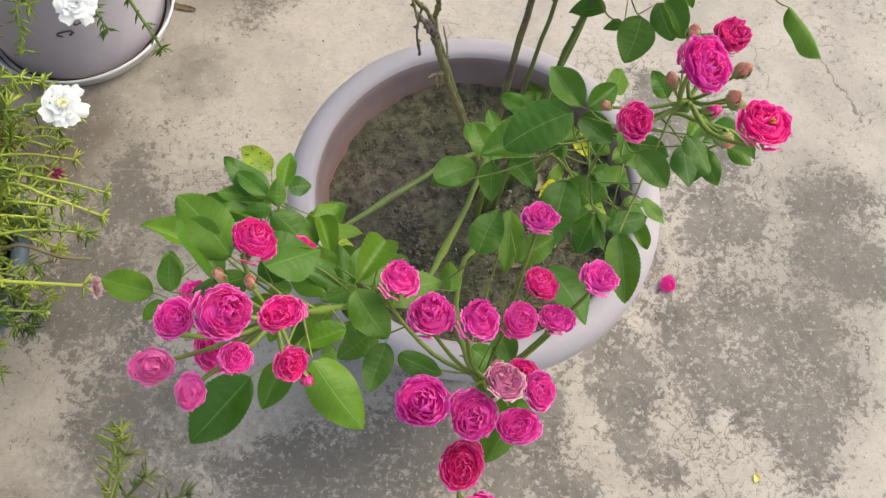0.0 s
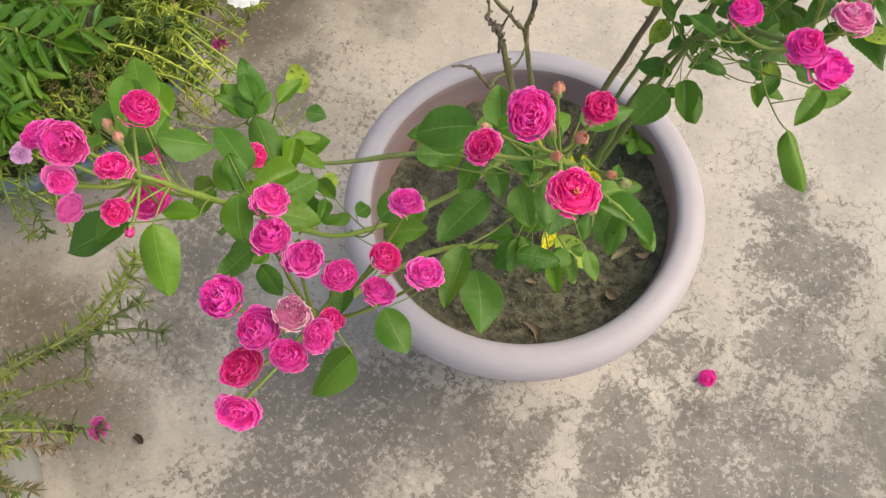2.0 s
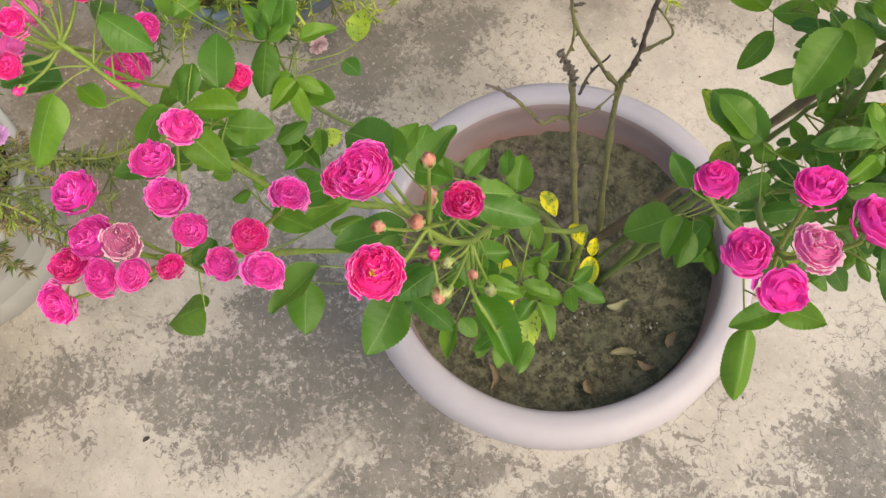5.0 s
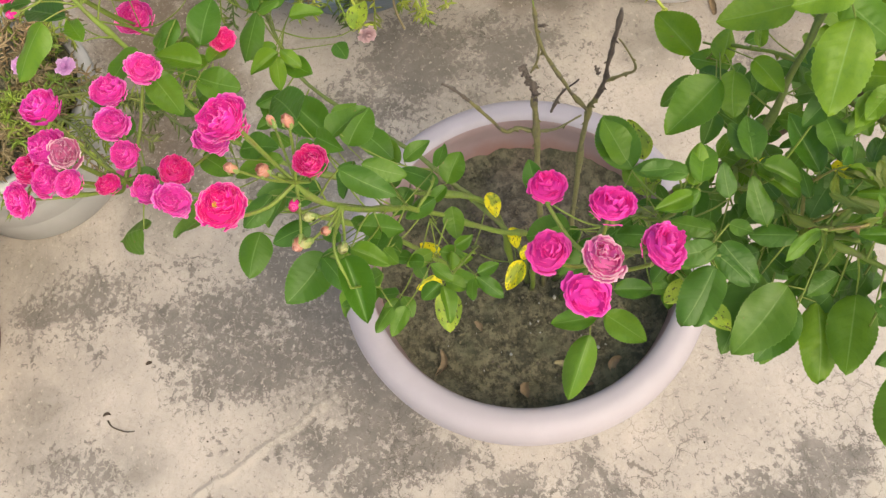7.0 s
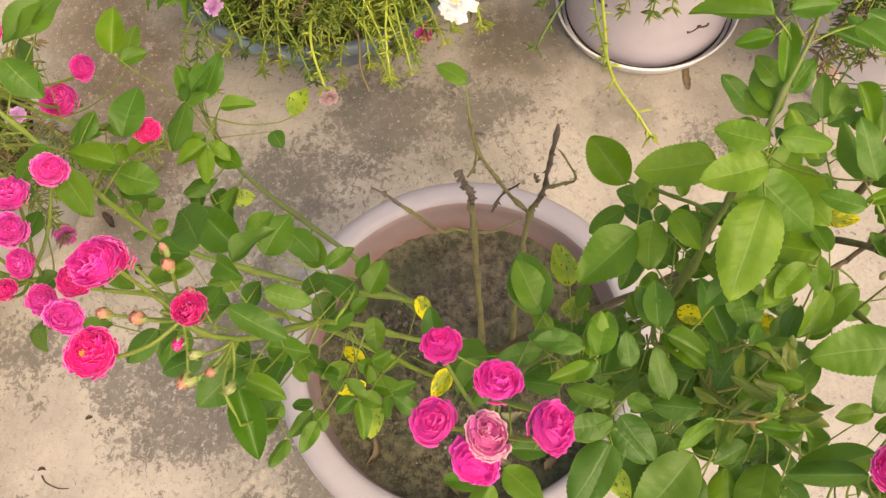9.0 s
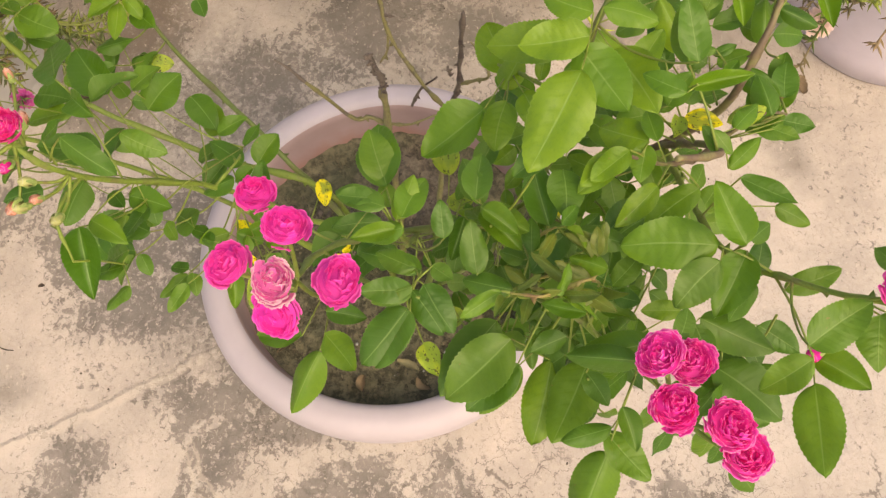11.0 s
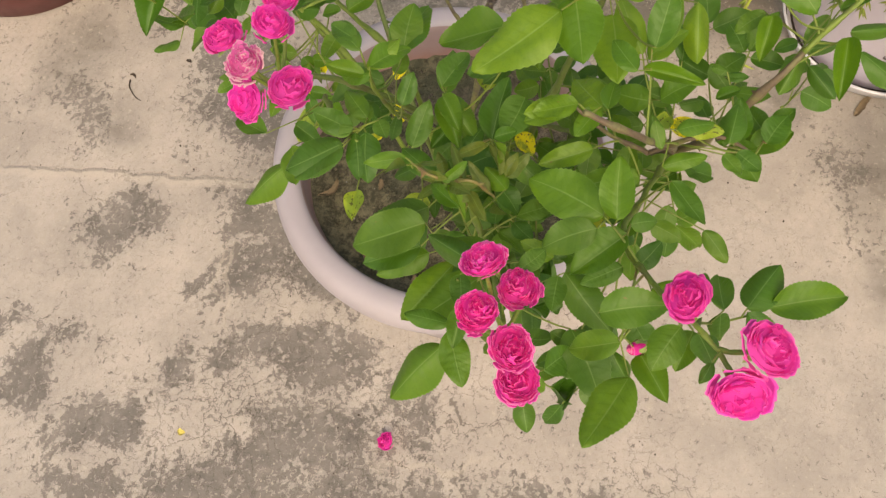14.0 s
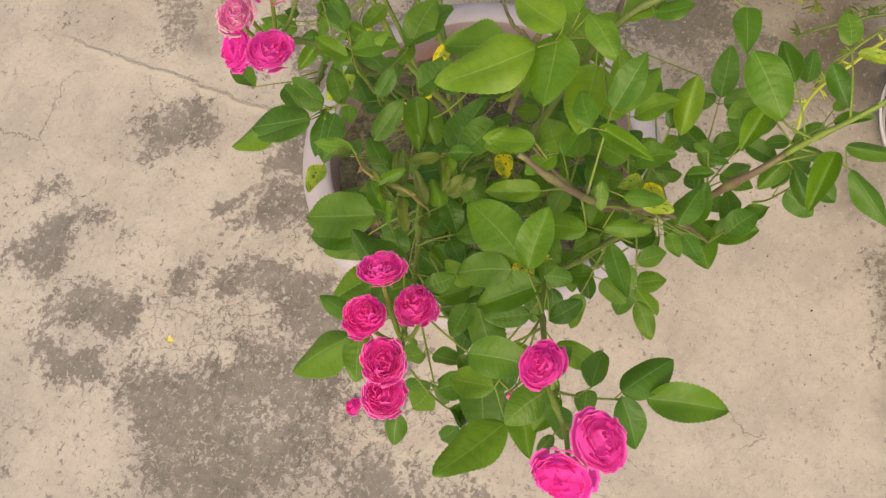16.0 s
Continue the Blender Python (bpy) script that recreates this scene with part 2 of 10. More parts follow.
def tube_data(line, r0, r1, sides=8, rough=0.0, base=0):
    """Rings of vertices and faces of a tapered stem along a line, closed at both ends."""
    verts, faces = [], []
    up = Vector((0.3, 0.5, 0.8)).normalized()
    for j, p in enumerate(line):
        f = j / (len(line) - 1)
        way = (line[min(j + 1, len(line) - 1)] - line[max(j - 1, 0)]).normalized()
        u = way.cross(up)
        u = u.normalized() if u.length > 0.05 else way.orthogonal().normalized()
        v = way.cross(u)
        r = r0 + (r1 - r0) * f
        for i in range(sides):
            a = 2 * math.pi * i / sides
            k = r * (1 + rough * noise.noise(Vector((p.x * 90 + i, p.y * 90, p.z * 90))))
            verts.append(p + (u * math.cos(a) + v * math.sin(a)) * k)
    n, m = sides, len(line)
    for j in range(m - 1):
        for i in range(n):
            faces.append(tuple(base + q for q in (j * n + i, j * n + (i + 1) % n, (j + 1) * n + (i + 1) % n, (j + 1) * n + i)))
    faces.append(tuple(base + i for i in reversed(range(n))))
    faces.append(tuple(base + (m - 1) * n + i for i in range(n)))
    return verts, faces


def tube(name, points, r0, r1, material, sides=8, steps=6, rough=0.0):
    verts, faces = tube_data(smooth_line(points, steps), r0, r1, sides, rough)
    return mesh_of(name, verts, faces, material)


# ---- setting: the concrete yard ----
def ground_material():
    k = Nodes("stained_concrete")
    pos = k.coord()
    warp = k.add("TexNoise", Scale=9.0, Detail=5.0, Roughness=0.6)
    k.put(warp.inputs["Vector"], pos)
    bent = k.add("VectorMath")
    bent.operation = "MULTIPLY_ADD"
    k.put(bent.inputs[0], warp.outputs["Color"])
    bent.inputs[1].default_value = (0.12, 0.12, 0.0)
    k.put(bent.inputs[2], pos)
    at = bent.outputs[0]

    def blotch(x, y, rx, ry, turn=0.0, soft=0.55):
        """A stained patch of the slab round a place on the ground, with a ragged edge."""
        m = k.add("Mapping")
        m.vector_type = "TEXTURE"
        k.put(m.inputs["Vector"], at)
        m.inputs["Location"].default_value = (x + 0.06, y + 0.06, 0)
        m.inputs["Rotation"].default_value = (0, 0, radians(turn))
        m.inputs["Scale"].default_value = (rx, ry, 1)
        d = k.add("VectorMath")
        d.operation = "LENGTH"
        k.put(d.inputs[0], m.outputs[0])
        return k.math("SUBTRACT", 1.0, k.ramp(d.outputs["Value"], soft, 1.15))

    cover_at, deep_at, mud_shade_at, net_at, shade_film_at = (k.add("Attribute") for _ in range(5))
    cover_at.attribute_name, deep_at.attribute_name, mud_shade_at.attribute_name, net_at.attribute_name, shade_film_at.attribute_name = "stained", "deep", "mud_shade", "cracked", "shade_film"
    broad = k.noise(at, 2.6, 8, 0.66)
    # dark ring: grime, and the shade of the gap round the pot as colour
    middle = k.noise(at, 15.0, 6, 0.66)
    flakes = k.noise(at, 34.0, 8, 0.70)
    grain = k.noise(pos, 120.0, 8, 0.82)
    sand = k.noise(pos, 620.0, 3, 0.6)
    curl = k.add("VectorMath")
    curl.operation = "MULTIPLY_ADD"
    k.put(curl.inputs[0], k.add("TexNoise", Scale=110.0, Detail=2.0, Vector=pos).outputs["Color"])
    curl.inputs[1].default_value = (0.016, 0.016, 0.0)
    k.put(curl.inputs[2], pos)
    worms = k.noise(curl.outputs[0], 105.0, 4, 0.66)
    rough_mix = k.math("ADD", k.math("MULTIPLY", flakes, 0.5), k.math("MULTIPLY", grain, 0.5))
    cover = k.math("ADD", k.math("MULTIPLY", cover_at.outputs["Fac"], 0.80), k.math("MULTIPLY", k.ramp(broad, 0.40, 0.70), 0.42))
    cover = k.math("ADD", cover, k.math("MULTIPLY", k.math("SUBTRACT", middle, 0.5), 1.9), clamp=True)
    worn = k.ramp(k.math("SUBTRACT", worms, k.math("MULTIPLY_ADD", cover, -0.26, 0.655)), -0.035, 0.050)
    film = k.ramp(k.math("ADD", cover, k.math("MULTIPLY", k.math("SUBTRACT", flakes, 0.5), 1.6)), 0.40, 1.00)
    pale = k.mix(k.ramp(k.noise(pos, 7.0, 7, 0.65), 0.32, 0.68), rgb(0.370, 0.330, 0.290), rgb(0.495, 0.442, 0.386))
    pale = k.mix(k.math("MULTIPLY", k.ramp(grain, 0.45, 0.62), 0.26), pale, rgb(0.33, 0.275, 0.215))
    pale = k.mix(k.math("MULTIPLY", film, 0.56), pale, rgb(0.250, 0.226, 0.198))
    grey = k.mix(k.ramp(k.noise(pos, 17.0, 8, 0.7), 0.35, 0.65), rgb(0.090, 0.080, 0.071), rgb(0.185, 0.166, 0.146))
    c = k.mix(k.math("MULTIPLY", worn, k.math("MULTIPLY_ADD", flakes, 0.7, 0.36)), pale, grey)
    # darker ground and the pot's contact shade, put into the colour
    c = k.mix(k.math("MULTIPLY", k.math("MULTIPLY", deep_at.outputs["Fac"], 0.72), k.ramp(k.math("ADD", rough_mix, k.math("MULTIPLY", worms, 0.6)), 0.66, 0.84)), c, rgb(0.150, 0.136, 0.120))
    # mud brown that also paints the shade between the pots
    c = k.mix(k.math("MULTIPLY", mud_shade_at.outputs["Fac"], k.ramp(rough_mix, 0.30, 0.52)), c, rgb(0.155, 0.122, 0.092))
    # grey-brown film that darkens the ground where the pots shade it
    c = k.mix(k.math("MULTIPLY", shade_film_at.outputs["Fac"], k.math("MULTIPLY_ADD", k.ramp(k.math("ADD", middle, k.math("MULTIPLY", flakes, 0.5)), 0.55, 0.95), 0.45, 0.28)), c, rgb(0.165, 0.148, 0.126))
    streaks = k.add("Mapping")
    k.put(streaks.inputs["Vector"], pos)
    streaks.inputs["Rotation"].default_value = (0, 0, 0.7)
    streaks.inputs["Scale"].default_value = (9.0, 90.0, 1)
    scratch = k.ramp(k.noise(streaks.outputs[0], 1.0, 4, 0.6, 0.6), 0.66, 0.72)
    c = k.mix(k.math("MULTIPLY", scratch, 0.35), c, rgb(0.49, 0.43, 0.35))
    specks = k.ramp(k.noise(pos, 130.0, 3, 0.5), 0.63, 0.68)
    c = k.mix(k.math("MULTIPLY", specks, 0.6), c, rgb(0.50, 0.44, 0.365))
    c = k.mix(k.math("MULTIPLY", k.ramp(sand, 0.5, 0.8), 0.25), c, rgb(0.16, 0.13, 0.10))
    pits = k.math("MULTIPLY", k.ramp(k.noise(curl.outputs[0], 190.0, 4, 0.65), 0.56, 0.63), k.ramp(flakes, 0.44, 0.60))
    c = k.mix(k.math("MULTIPLY", pits, 0.55), c, rgb(0.14, 0.120, 0.10))
    for x, y, rx, ry, turn in SCRATCHES:
        c = k.mix(k.math("MULTIPLY", blotch(x, y, rx, ry, turn, 0.3), 0.45), c, rgb(0.50, 0.44, 0.36))
    jog = k.add("VectorMath")
    jog.operation = "MULTIPLY_ADD"
    k.put(jog.inputs[0], k.add("TexNoise", Scale=26.0, Detail=5.0, Roughness=0.7, Vector=pos).outputs["Color"])
    jog.inputs[1].default_value = (0.055, 0.055, 0.0)
    k.put(jog.inputs[2], pos)
    line = None
    for size, half, low, seed in ((6.0, 0.0065, 0.50, 4.0), (15.0, 0.0125, 0.44, 3.1), (34.0, 0.026, 0.42, 5.7)):
        crack = k.add("TexVoronoi", Scale=size)
        crack.feature = "DISTANCE_TO_EDGE"
        k.put(crack.inputs["Vector"], jog.outputs[0])
        one = k.math("SUBTRACT", 1.0, k.ramp(crack.outputs[0], half * 0.35, half))
        one = k.math("MULTIPLY", one, k.ramp(k.noise(pos, seed, 4, 0.6), low, low + 0.10))
        if size > 10:
            one = k.math("MULTIPLY", one, k.math("MULTIPLY_ADD", net_at.outputs["Fac"], 0.8, 0.2))
        line = one if line is None else k.math("MAXIMUM", line, one)
    c = k.mix(k.math("MULTIPLY", line, 0.68), c, rgb(0.10, 0.085, 0.07))
    turned = k.add("Mapping")
    turned.vector_type = "TEXTURE"
    sway = k.add("VectorMath")
    sway.operation = "MULTIPLY_ADD"
    k.put(sway.inputs[0], k.add("TexNoise", Scale=22.0, Detail=4.0, Roughness=0.6, Vector=pos).outputs["Color"])
    sway.inputs[1].default_value = (0.030, 0.030, 0.0)
    k.put(sway.inputs[2], pos)
    k.put(turned.inputs["Vector"], sway.outputs[0])
    turned.inputs["Location"].default_value = (0.060 + 0.015, -0.525 + 0.015, 0)
    turned.inputs["Rotation"].default_value = (0, 0, radians(108))
    lie = k.add("SeparateXYZ", Vector=turned.outputs[0])
    reach = k.math("SUBTRACT", 1.0, k.ramp(k.math("ABSOLUTE", k.math("ADD", lie.outputs[0], -0.02)), 0.16, 0.30))
    skim = k.math("MULTIPLY", k.ramp(lie.outputs[1], 0.004, -0.004), reach)
    lip = k.math("MULTIPLY", k.math("SUBTRACT", 1.0, k.ramp(k.math("ABSOLUTE", k.math("ADD", lie.outputs[1], 0.006)), 0.003, 0.012)), reach)
    c = k.mix(k.math("MULTIPLY", lip, 0.55), c, rgb(0.52, 0.46, 0.385))
    height = k.math("ADD", k.math("MULTIPLY_ADD", skim, 3.5, k.math("MULTIPLY", grain, 0.6)), k.math("ADD", k.math("MULTIPLY", sand, 0.4), k.math("MULTIPLY", k.math("ADD", line, worn), -0.8)))
    k.bump(height, 0.5, 0.0018)
    return k.base(c, 0.85)


# x, y, half-lengths and turn of the slab's patches: stains, and some painted shade
SCRATCHES = ((0.170, -0.280, 0.11, 0.0045, 33), (0.155, -0.305, 0.07, 0.004, 31), (0.29, 0.09, 0.10, 0.005, 110), (0.319, 0.382, 0.020, 0.024, 0))
# dark ground beside the pot, its contact shade painted in with the stains
STAINS_WITH_SHADE = ((-0.15, -0.25, 0.22, 0.13, 0), (-0.16, -0.38, 0.10, 0.11, 0), (-0.42, -0.25, 0.16, 0.14, 0))
CRACKED = ((0.24, 0.10, 0.14, 0.18, 0), (0.40, 0.05, 0.20, 0.16, 0), (0.33, -0.20, 0.18, 0.14, 0), (-0.42, -0.30, 0.12, 0.12, 0), (0.24, 0.36, 0.12, 0.10, 0), (0.42, 0.16, 0.14, 0.16, 0), (0.36, 0.32, 0.12, 0.14, 0), (0.10, -0.20, 0.10, 0.08, 0))
# grey film: painted shade round the bowl and saucer, and other greyer ground
SHADE_FILM = ((-0.50, 0.10, 0.15, 0.20, 0), (-0.44, 0.37, 0.11, 0.09, 0), (-0.34, -0.66, 0.12, 0.10, 0), (-0.13, -0.70, 0.14, 0.07, 0), (-0.01, -0.57, 0.05, 0.05, 0), (0.50, 0.08, 0.13, 0.24, 0), (-0.35, 0.53, 0.13, 0.08, 20), (-0.22, 0.58, 0.07, 0.06, 0), (-0.60, 0.28, 0.10, 0.10, 0), (-0.40, -0.45, 0.12, 0.10, 0), (-0.44, -0.16, 0.10, 0.10, 0), (-0.40, -0.28, 0.08, 0.08, 0))
# brown ground near the bowl and planters: mud plus their shade as colour
MUD_AND_SHADE = ((-0.62, 0.23, 0.13, 0.09, 40), (-0.50, -0.44, 0.16, 0.10, 20), (-0.80, -0.42, 0.30, 0.15, 10), (-0.62, -0.36, 0.14, 0.10, 0))
CLEAN_PATCHES = ((-0.05, -0.55, 0.30, 0.05, 0), (-0.1, 0.45, 0.35, 0.18, 0), (0.19, -0.62, 0.15, 0.09, 141), (0.319, 0.382, 0.03, 0.03, 0))
DARK_NEAR = (
    (0.384, -0.485, 0.077, 0.038, 163), (0.319, -0.475, 0.037, 0.025, 141), (0.289, -0.288, 0.037, 0.053, 126), (0.339, -0.154, 0.053, 0.034, 121),
    (0.421, -0.073, 0.046, 0.059, 141), (0.079, -0.312, 0.037, 0.025, 141), (0.164, -0.326, 0.037, 0.019, 166), (0.500, -0.388, 0.025, 0.015, 141),
    (0.207, -0.477, 0.025, 0.014, 141), (0.042, -0.571, 0.037, 0.019, 131), (0.391, -0.336, 0.037, 0.043, 111), (0.193, -0.386, 0.015, 0.009, 141),
)
DARK_FAR = (
    (-0.10, -0.36, 0.10, 0.08, 92), (0.02, -0.58, 0.05, 0.06, 93), (-0.12, -0.27, 0.12, 0.08, 68), (0.05, -0.29, 0.09, 0.04, 69), (-0.28, -0.68, 0.07, 0.07, 68),
    (-0.10, -0.22, 0.13, 0.08, 36), (-0.23, -0.30, 0.08, 0.06, 37), (-0.24, -0.24, 0.12, 0.05, 0), (0.40, -0.02, 0.05, 0.04, 114),
)
MOTTLED_NEAR = (
    (0.455, -0.174, 0.056, 0.068, 141), (0.128, -0.525, 0.037, 0.056, 141), (0.408, -0.367, 0.074, 0.043, 111), (0.234, -0.220, 0.043, 0.043, 141),
    (0.484, -0.321, 0.068, 0.025, 116), (0.635, -0.284, 0.031, 0.019, 141), (0.351, -0.018, 0.050, 0.037, 141), (0.120, -0.254, 0.056, 0.037, 141),
    (0.324, -0.553, 0.037, 0.025, 141), (0.376, 0.039, 0.050, 0.031, 141), (0.406, -0.133, 0.074, 0.056, 141),
)
MOTTLED_FAR = (
    (0.12, -0.50, 0.09, 0.07, 93), (-0.16, -0.42, 0.11, 0.11, 68), (0.10, -0.16, 0.07, 0.03, 67), (-0.03, -0.64, 0.06, 0.05, 67), (0.02, -0.20, 0.08, 0.06, 37), (0.20, -0.10, 0.09, 0.05, 114),
    (0.37, -0.05, 0.15, 0.12, 0), (-0.29, 0.50, 0.05, 0.15, 113), (-0.20, -0.50, 0.08, 0.07, 92), (-0.26, -0.59, 0.10, 0.08, 92), (0.27, 0.33, 0.06, 0.05, 69), (-0.54, -0.01, 0.12, 0.09, 66),
)
MOTTLED_BEHIND = (
    (0.34, 0.25, 0.09, 0.08, 36), (0.35, 0.14, 0.09, 0.08, 37), (0.22, 0.04, 0.07, 0.05, 37), (-0.50, 0.14, 0.07, 0.07, 36), (-0.55, -0.37, 0.09, 0.07, 36),
    (-0.45, -0.13, 0.12, 0.08, 73), (0.54, 0.12, 0.09, 0.13, 0),
)

verts, faces = [], []
RINGS = [0.0125 * i for i in range(97)] + [1.3, 1.6, 2.5, 6.0, 20.0, 80.0, 400.0]
SPOKES = 240
for r in RINGS:
    for i in range(SPOKES):
        a = 2 * math.pi * i / SPOKES
        verts.append((r * math.cos(a), r * math.sin(a), 0.0))
for j in range(len(RINGS) - 1):
    for i in range(SPOKES):
        faces.append((j * SPOKES + i, (j + 1) * SPOKES + i, (j + 1) * SPOKES + (i + 1) % SPOKES, j * SPOKES + (i + 1) % SPOKES))
slab = mesh_of("ground", verts, faces, ground_material(), smooth=False)


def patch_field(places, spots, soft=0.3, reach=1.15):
    """How far each place lies inside the patches, from 0 to 1, with wandering edges."""
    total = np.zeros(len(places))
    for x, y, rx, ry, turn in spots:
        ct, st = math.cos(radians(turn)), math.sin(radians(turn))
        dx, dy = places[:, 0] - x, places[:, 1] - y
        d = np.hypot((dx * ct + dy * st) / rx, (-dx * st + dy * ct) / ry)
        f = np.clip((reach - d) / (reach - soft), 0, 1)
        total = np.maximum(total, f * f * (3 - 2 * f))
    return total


places = np.array([(x + 0.035 * noise.noise(Vector((x * 13, y * 13, 2))) + 0.02 * noise.noise(Vector((x * 31, y * 31, 5))),
                    y + 0.035 * noise.noise(Vector((x * 13, y * 13, 8))) + 0.02 * noise.noise(Vector((x * 31, y * 31, 9)))) for x, y, _ in verts])
mottled = 0.95 * patch_field(places, MOTTLED_NEAR + MOTTLED_FAR + MOTTLED_BEHIND, 0.4, 1.38)
stained = np.maximum(patch_field(places, DARK_NEAR + DARK_FAR), mottled) - 0.8 * patch_field(places, CLEAN_PATCHES)
for name, field in (("stained", stained), ("deep", patch_field(places, STAINS_WITH_SHADE)), ("mud_shade", patch_field(places, MUD_AND_SHADE)), ("cracked", patch_field(places, CRACKED)), ("shade_film", patch_field(places, SHADE_FILM, 0.2))):
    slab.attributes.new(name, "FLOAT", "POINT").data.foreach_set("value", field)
ground = tagged(new("ground", slab), "weathered cream and grey stained concrete yard floor", "floor", kind="structure")

BLOCKER_GREY = plain_material("grey_render", rgb(0.34, 0.32, 0.29), 0.85, 0.25, 14.0, 0.3)


def blocker_wall_mesh(x, y0, y1, thick, high, cope):
    """An unseen low rendered wall that blocks sky light, with a slightly wider coping and worn edges."""
    bm = bmesh.new()
    for w, z0, z1 in ((thick, 0.0, high), (thick + 2 * cope, high + 0.002, high + 0.06)):
        m = Matrix.Translation((x, (y0 + y1) / 2, (z0 + z1) / 2)) @ Matrix.Diagonal((w, y1 - y0, z1 - z0, 1))
        bmesh.ops.create_cube(bm, size=1.0, matrix=m)
    bmesh.ops.bevel(bm, geom=bm.edges[:], offset=0.008, segments=2, affect="EDGES")
    me = bpy.data.meshes.new("sky_blocker_wall")
    bm.to_mesh(me)
    bm.free()
    me.materials.append(BLOCKER_GREY)
    return me


# added out of view: keeps sky light off the ground by the bowl
tagged(new("sky_blocker_wall", blocker_wall_mesh(-1.36, -2.6, 2.6, 0.14, 1.05, 0.02)), "unseen plain grey rendered wall added to block sky light behind the pots", "wall", kind="structure")


# ---- the big pot with its soil ----
POT = (-0.0085, 0.0103)
big_pot = thing("flower_pot", (*POT, 0), "large mauve plastic flower pot with a rolled rim, standing on concrete", "pot")
AT_POT = Matrix.Translation((*POT, 0))
RIM_R, RIM_Z, RIM_W, RIM_H = 0.1873, 0.290, 0.0191, 0.028


def rim_point(a):
    """The rim's section: round outside and below, flatter on top, with a tight inner edge."""
    c, q = math.cos(radians(a)), math.sin(radians(a))
    if a <= 0:
        return RIM_R + RIM_W * c, RIM_Z + 0.75 * RIM_H * q
    if a <= 90:
        return RIM_R + RIM_W * c, RIM_Z + RIM_H * q**0.85
    return RIM_R - (RIM_W - 0.002) * abs(c) ** 0.62, RIM_Z + RIM_H * q**0.55


RIM = [rim_point(a) for a in range(-150, 181, 10)]
part("outer_wall", lathe("outer_wall", [(0.0, 0.0), (0.122, 0.0), (0.130, 0.006), (0.146, 0.09), (0.160, 0.18), (0.170, 0.262), (0.172, 0.280)], POT_SHELL, 128, 0.0015), big_pot, AT_POT)
part("rim", lathe("rim", RIM[:30], POT_SHELL, 128, 0.0015), big_pot, AT_POT, "thick rolled mauve rim")
part("inner_wall", lathe("inner_wall", [*RIM[29:], (0.1690, 0.282), (0.1665, 0.272), (0.163, 0.255), (0.156, 0.21), (0.0, 0.205)], POT_INSIDE, 128, 0.0015), big_pot, AT_POT, "mud-stained inside of the pot")


def soil_material(name="potting_soil"):
    k = Nodes(name)
    pos = k.coord()
    clods, grain = k.noise(pos, 75.0, 8, 0.75), k.noise(pos, 330.0, 5, 0.7)
    c = k.mix(k.ramp(clods, 0.40, 0.60), rgb(0.056, 0.052, 0.031), rgb(0.182, 0.162, 0.098))
    c = k.mix(k.math("MULTIPLY", k.ramp(grain, 0.55, 0.75), 0.45), c, rgb(0.205, 0.178, 0.120))
    c = k.mix(k.math("MULTIPLY", k.ramp(k.noise(pos, 14.0, 4), 0.45, 0.65), 0.6), c, rgb(0.088, 0.096, 0.052))
    far = k.add("VectorMath")
    far.operation = "DISTANCE"
    k.put(far.inputs[0], pos)
    far.inputs[1].default_value = (-0.085, 0.035, 0.262)
    dry = k.ramp(k.math("MULTIPLY_ADD", k.noise(pos, 30.0, 4), 0.12, far.outputs["Value"]), 0.140, 0.095)
    c = k.mix(k.math("MULTIPLY", dry, 0.6), c, k.mix(k.ramp(clods, 0.35, 0.65), rgb(0.090, 0.070, 0.052), rgb(0.26, 0.205, 0.155)))
    k.bump(k.math("ADD", clods, k.math("MULTIPLY", grain, 0.35)), 0.9, 0.006)
    return k.base(c, 0.95)


SOIL = soil_material()


def soil_disc(name, radius, height, bump=0.006, rings=34, segments=72, tilt=0.0):
    verts, faces = [(0, 0, height)], []
    for j in range(1, rings + 1):
        for i in range(segments):
            a, r = 2 * math.pi * i / segments, radius * j / rings
            x, y = r * math.cos(a), r * math.sin(a)
            z = height + bump * (noise.noise(Vector((x * 22, y * 22, 1))) + 0.7 * noise.noise(Vector((x * 60, y * 60, 4))) + 0.4 * noise.noise(Vector((x * 150, y * 150, 7))))
            z += bump * 1.2 * max(0, j / rings - 0.85) / 0.15 + tilt * x
            verts.append((x, y, z))
    for i in range(segments):
        faces.append((0, 1 + i, 1 + (i + 1) % segments))
    for j in range(rings - 1):
        for i in range(segments):
            a, b = 1 + j * segments, 1 + (j + 1) * segments
            faces.append((a + i, b + i, b + (i + 1) % segments, a + (i + 1) % segments))
    return mesh_of(name, verts, faces, SOIL)


SOIL_TILT = 0.045
soil = tagged(new("soil", soil_disc("soil", 0.1672, 0.2615, 0.0075, 48, 108, SOIL_TILT)), "dark damp potting soil filling the mauve pot", "soil", kind="stuff")
soil.location = (*POT, 0)


# ---- the rose bush: kinds of parts ----
BROWN_STEM = stem_material("brown_cane", rgb(0.17, 0.16, 0.06), rgb(0.13, 0.09, 0.055), 0.40)
GREEN, DARK, LIGHT = (0.086, 0.190, 0.012), (0.068, 0.158, 0.014), (0.122, 0.240, 0.012)
YELLOW, TURNING = (0.84, 0.72, 0.015), (0.30, 0.40, 0.03)
MAGENTA, CRIMSON, FADED = (0.90, 0.050, 0.48), (0.90, 0.026, 0.37), (0.88, 0.18, 0.58)
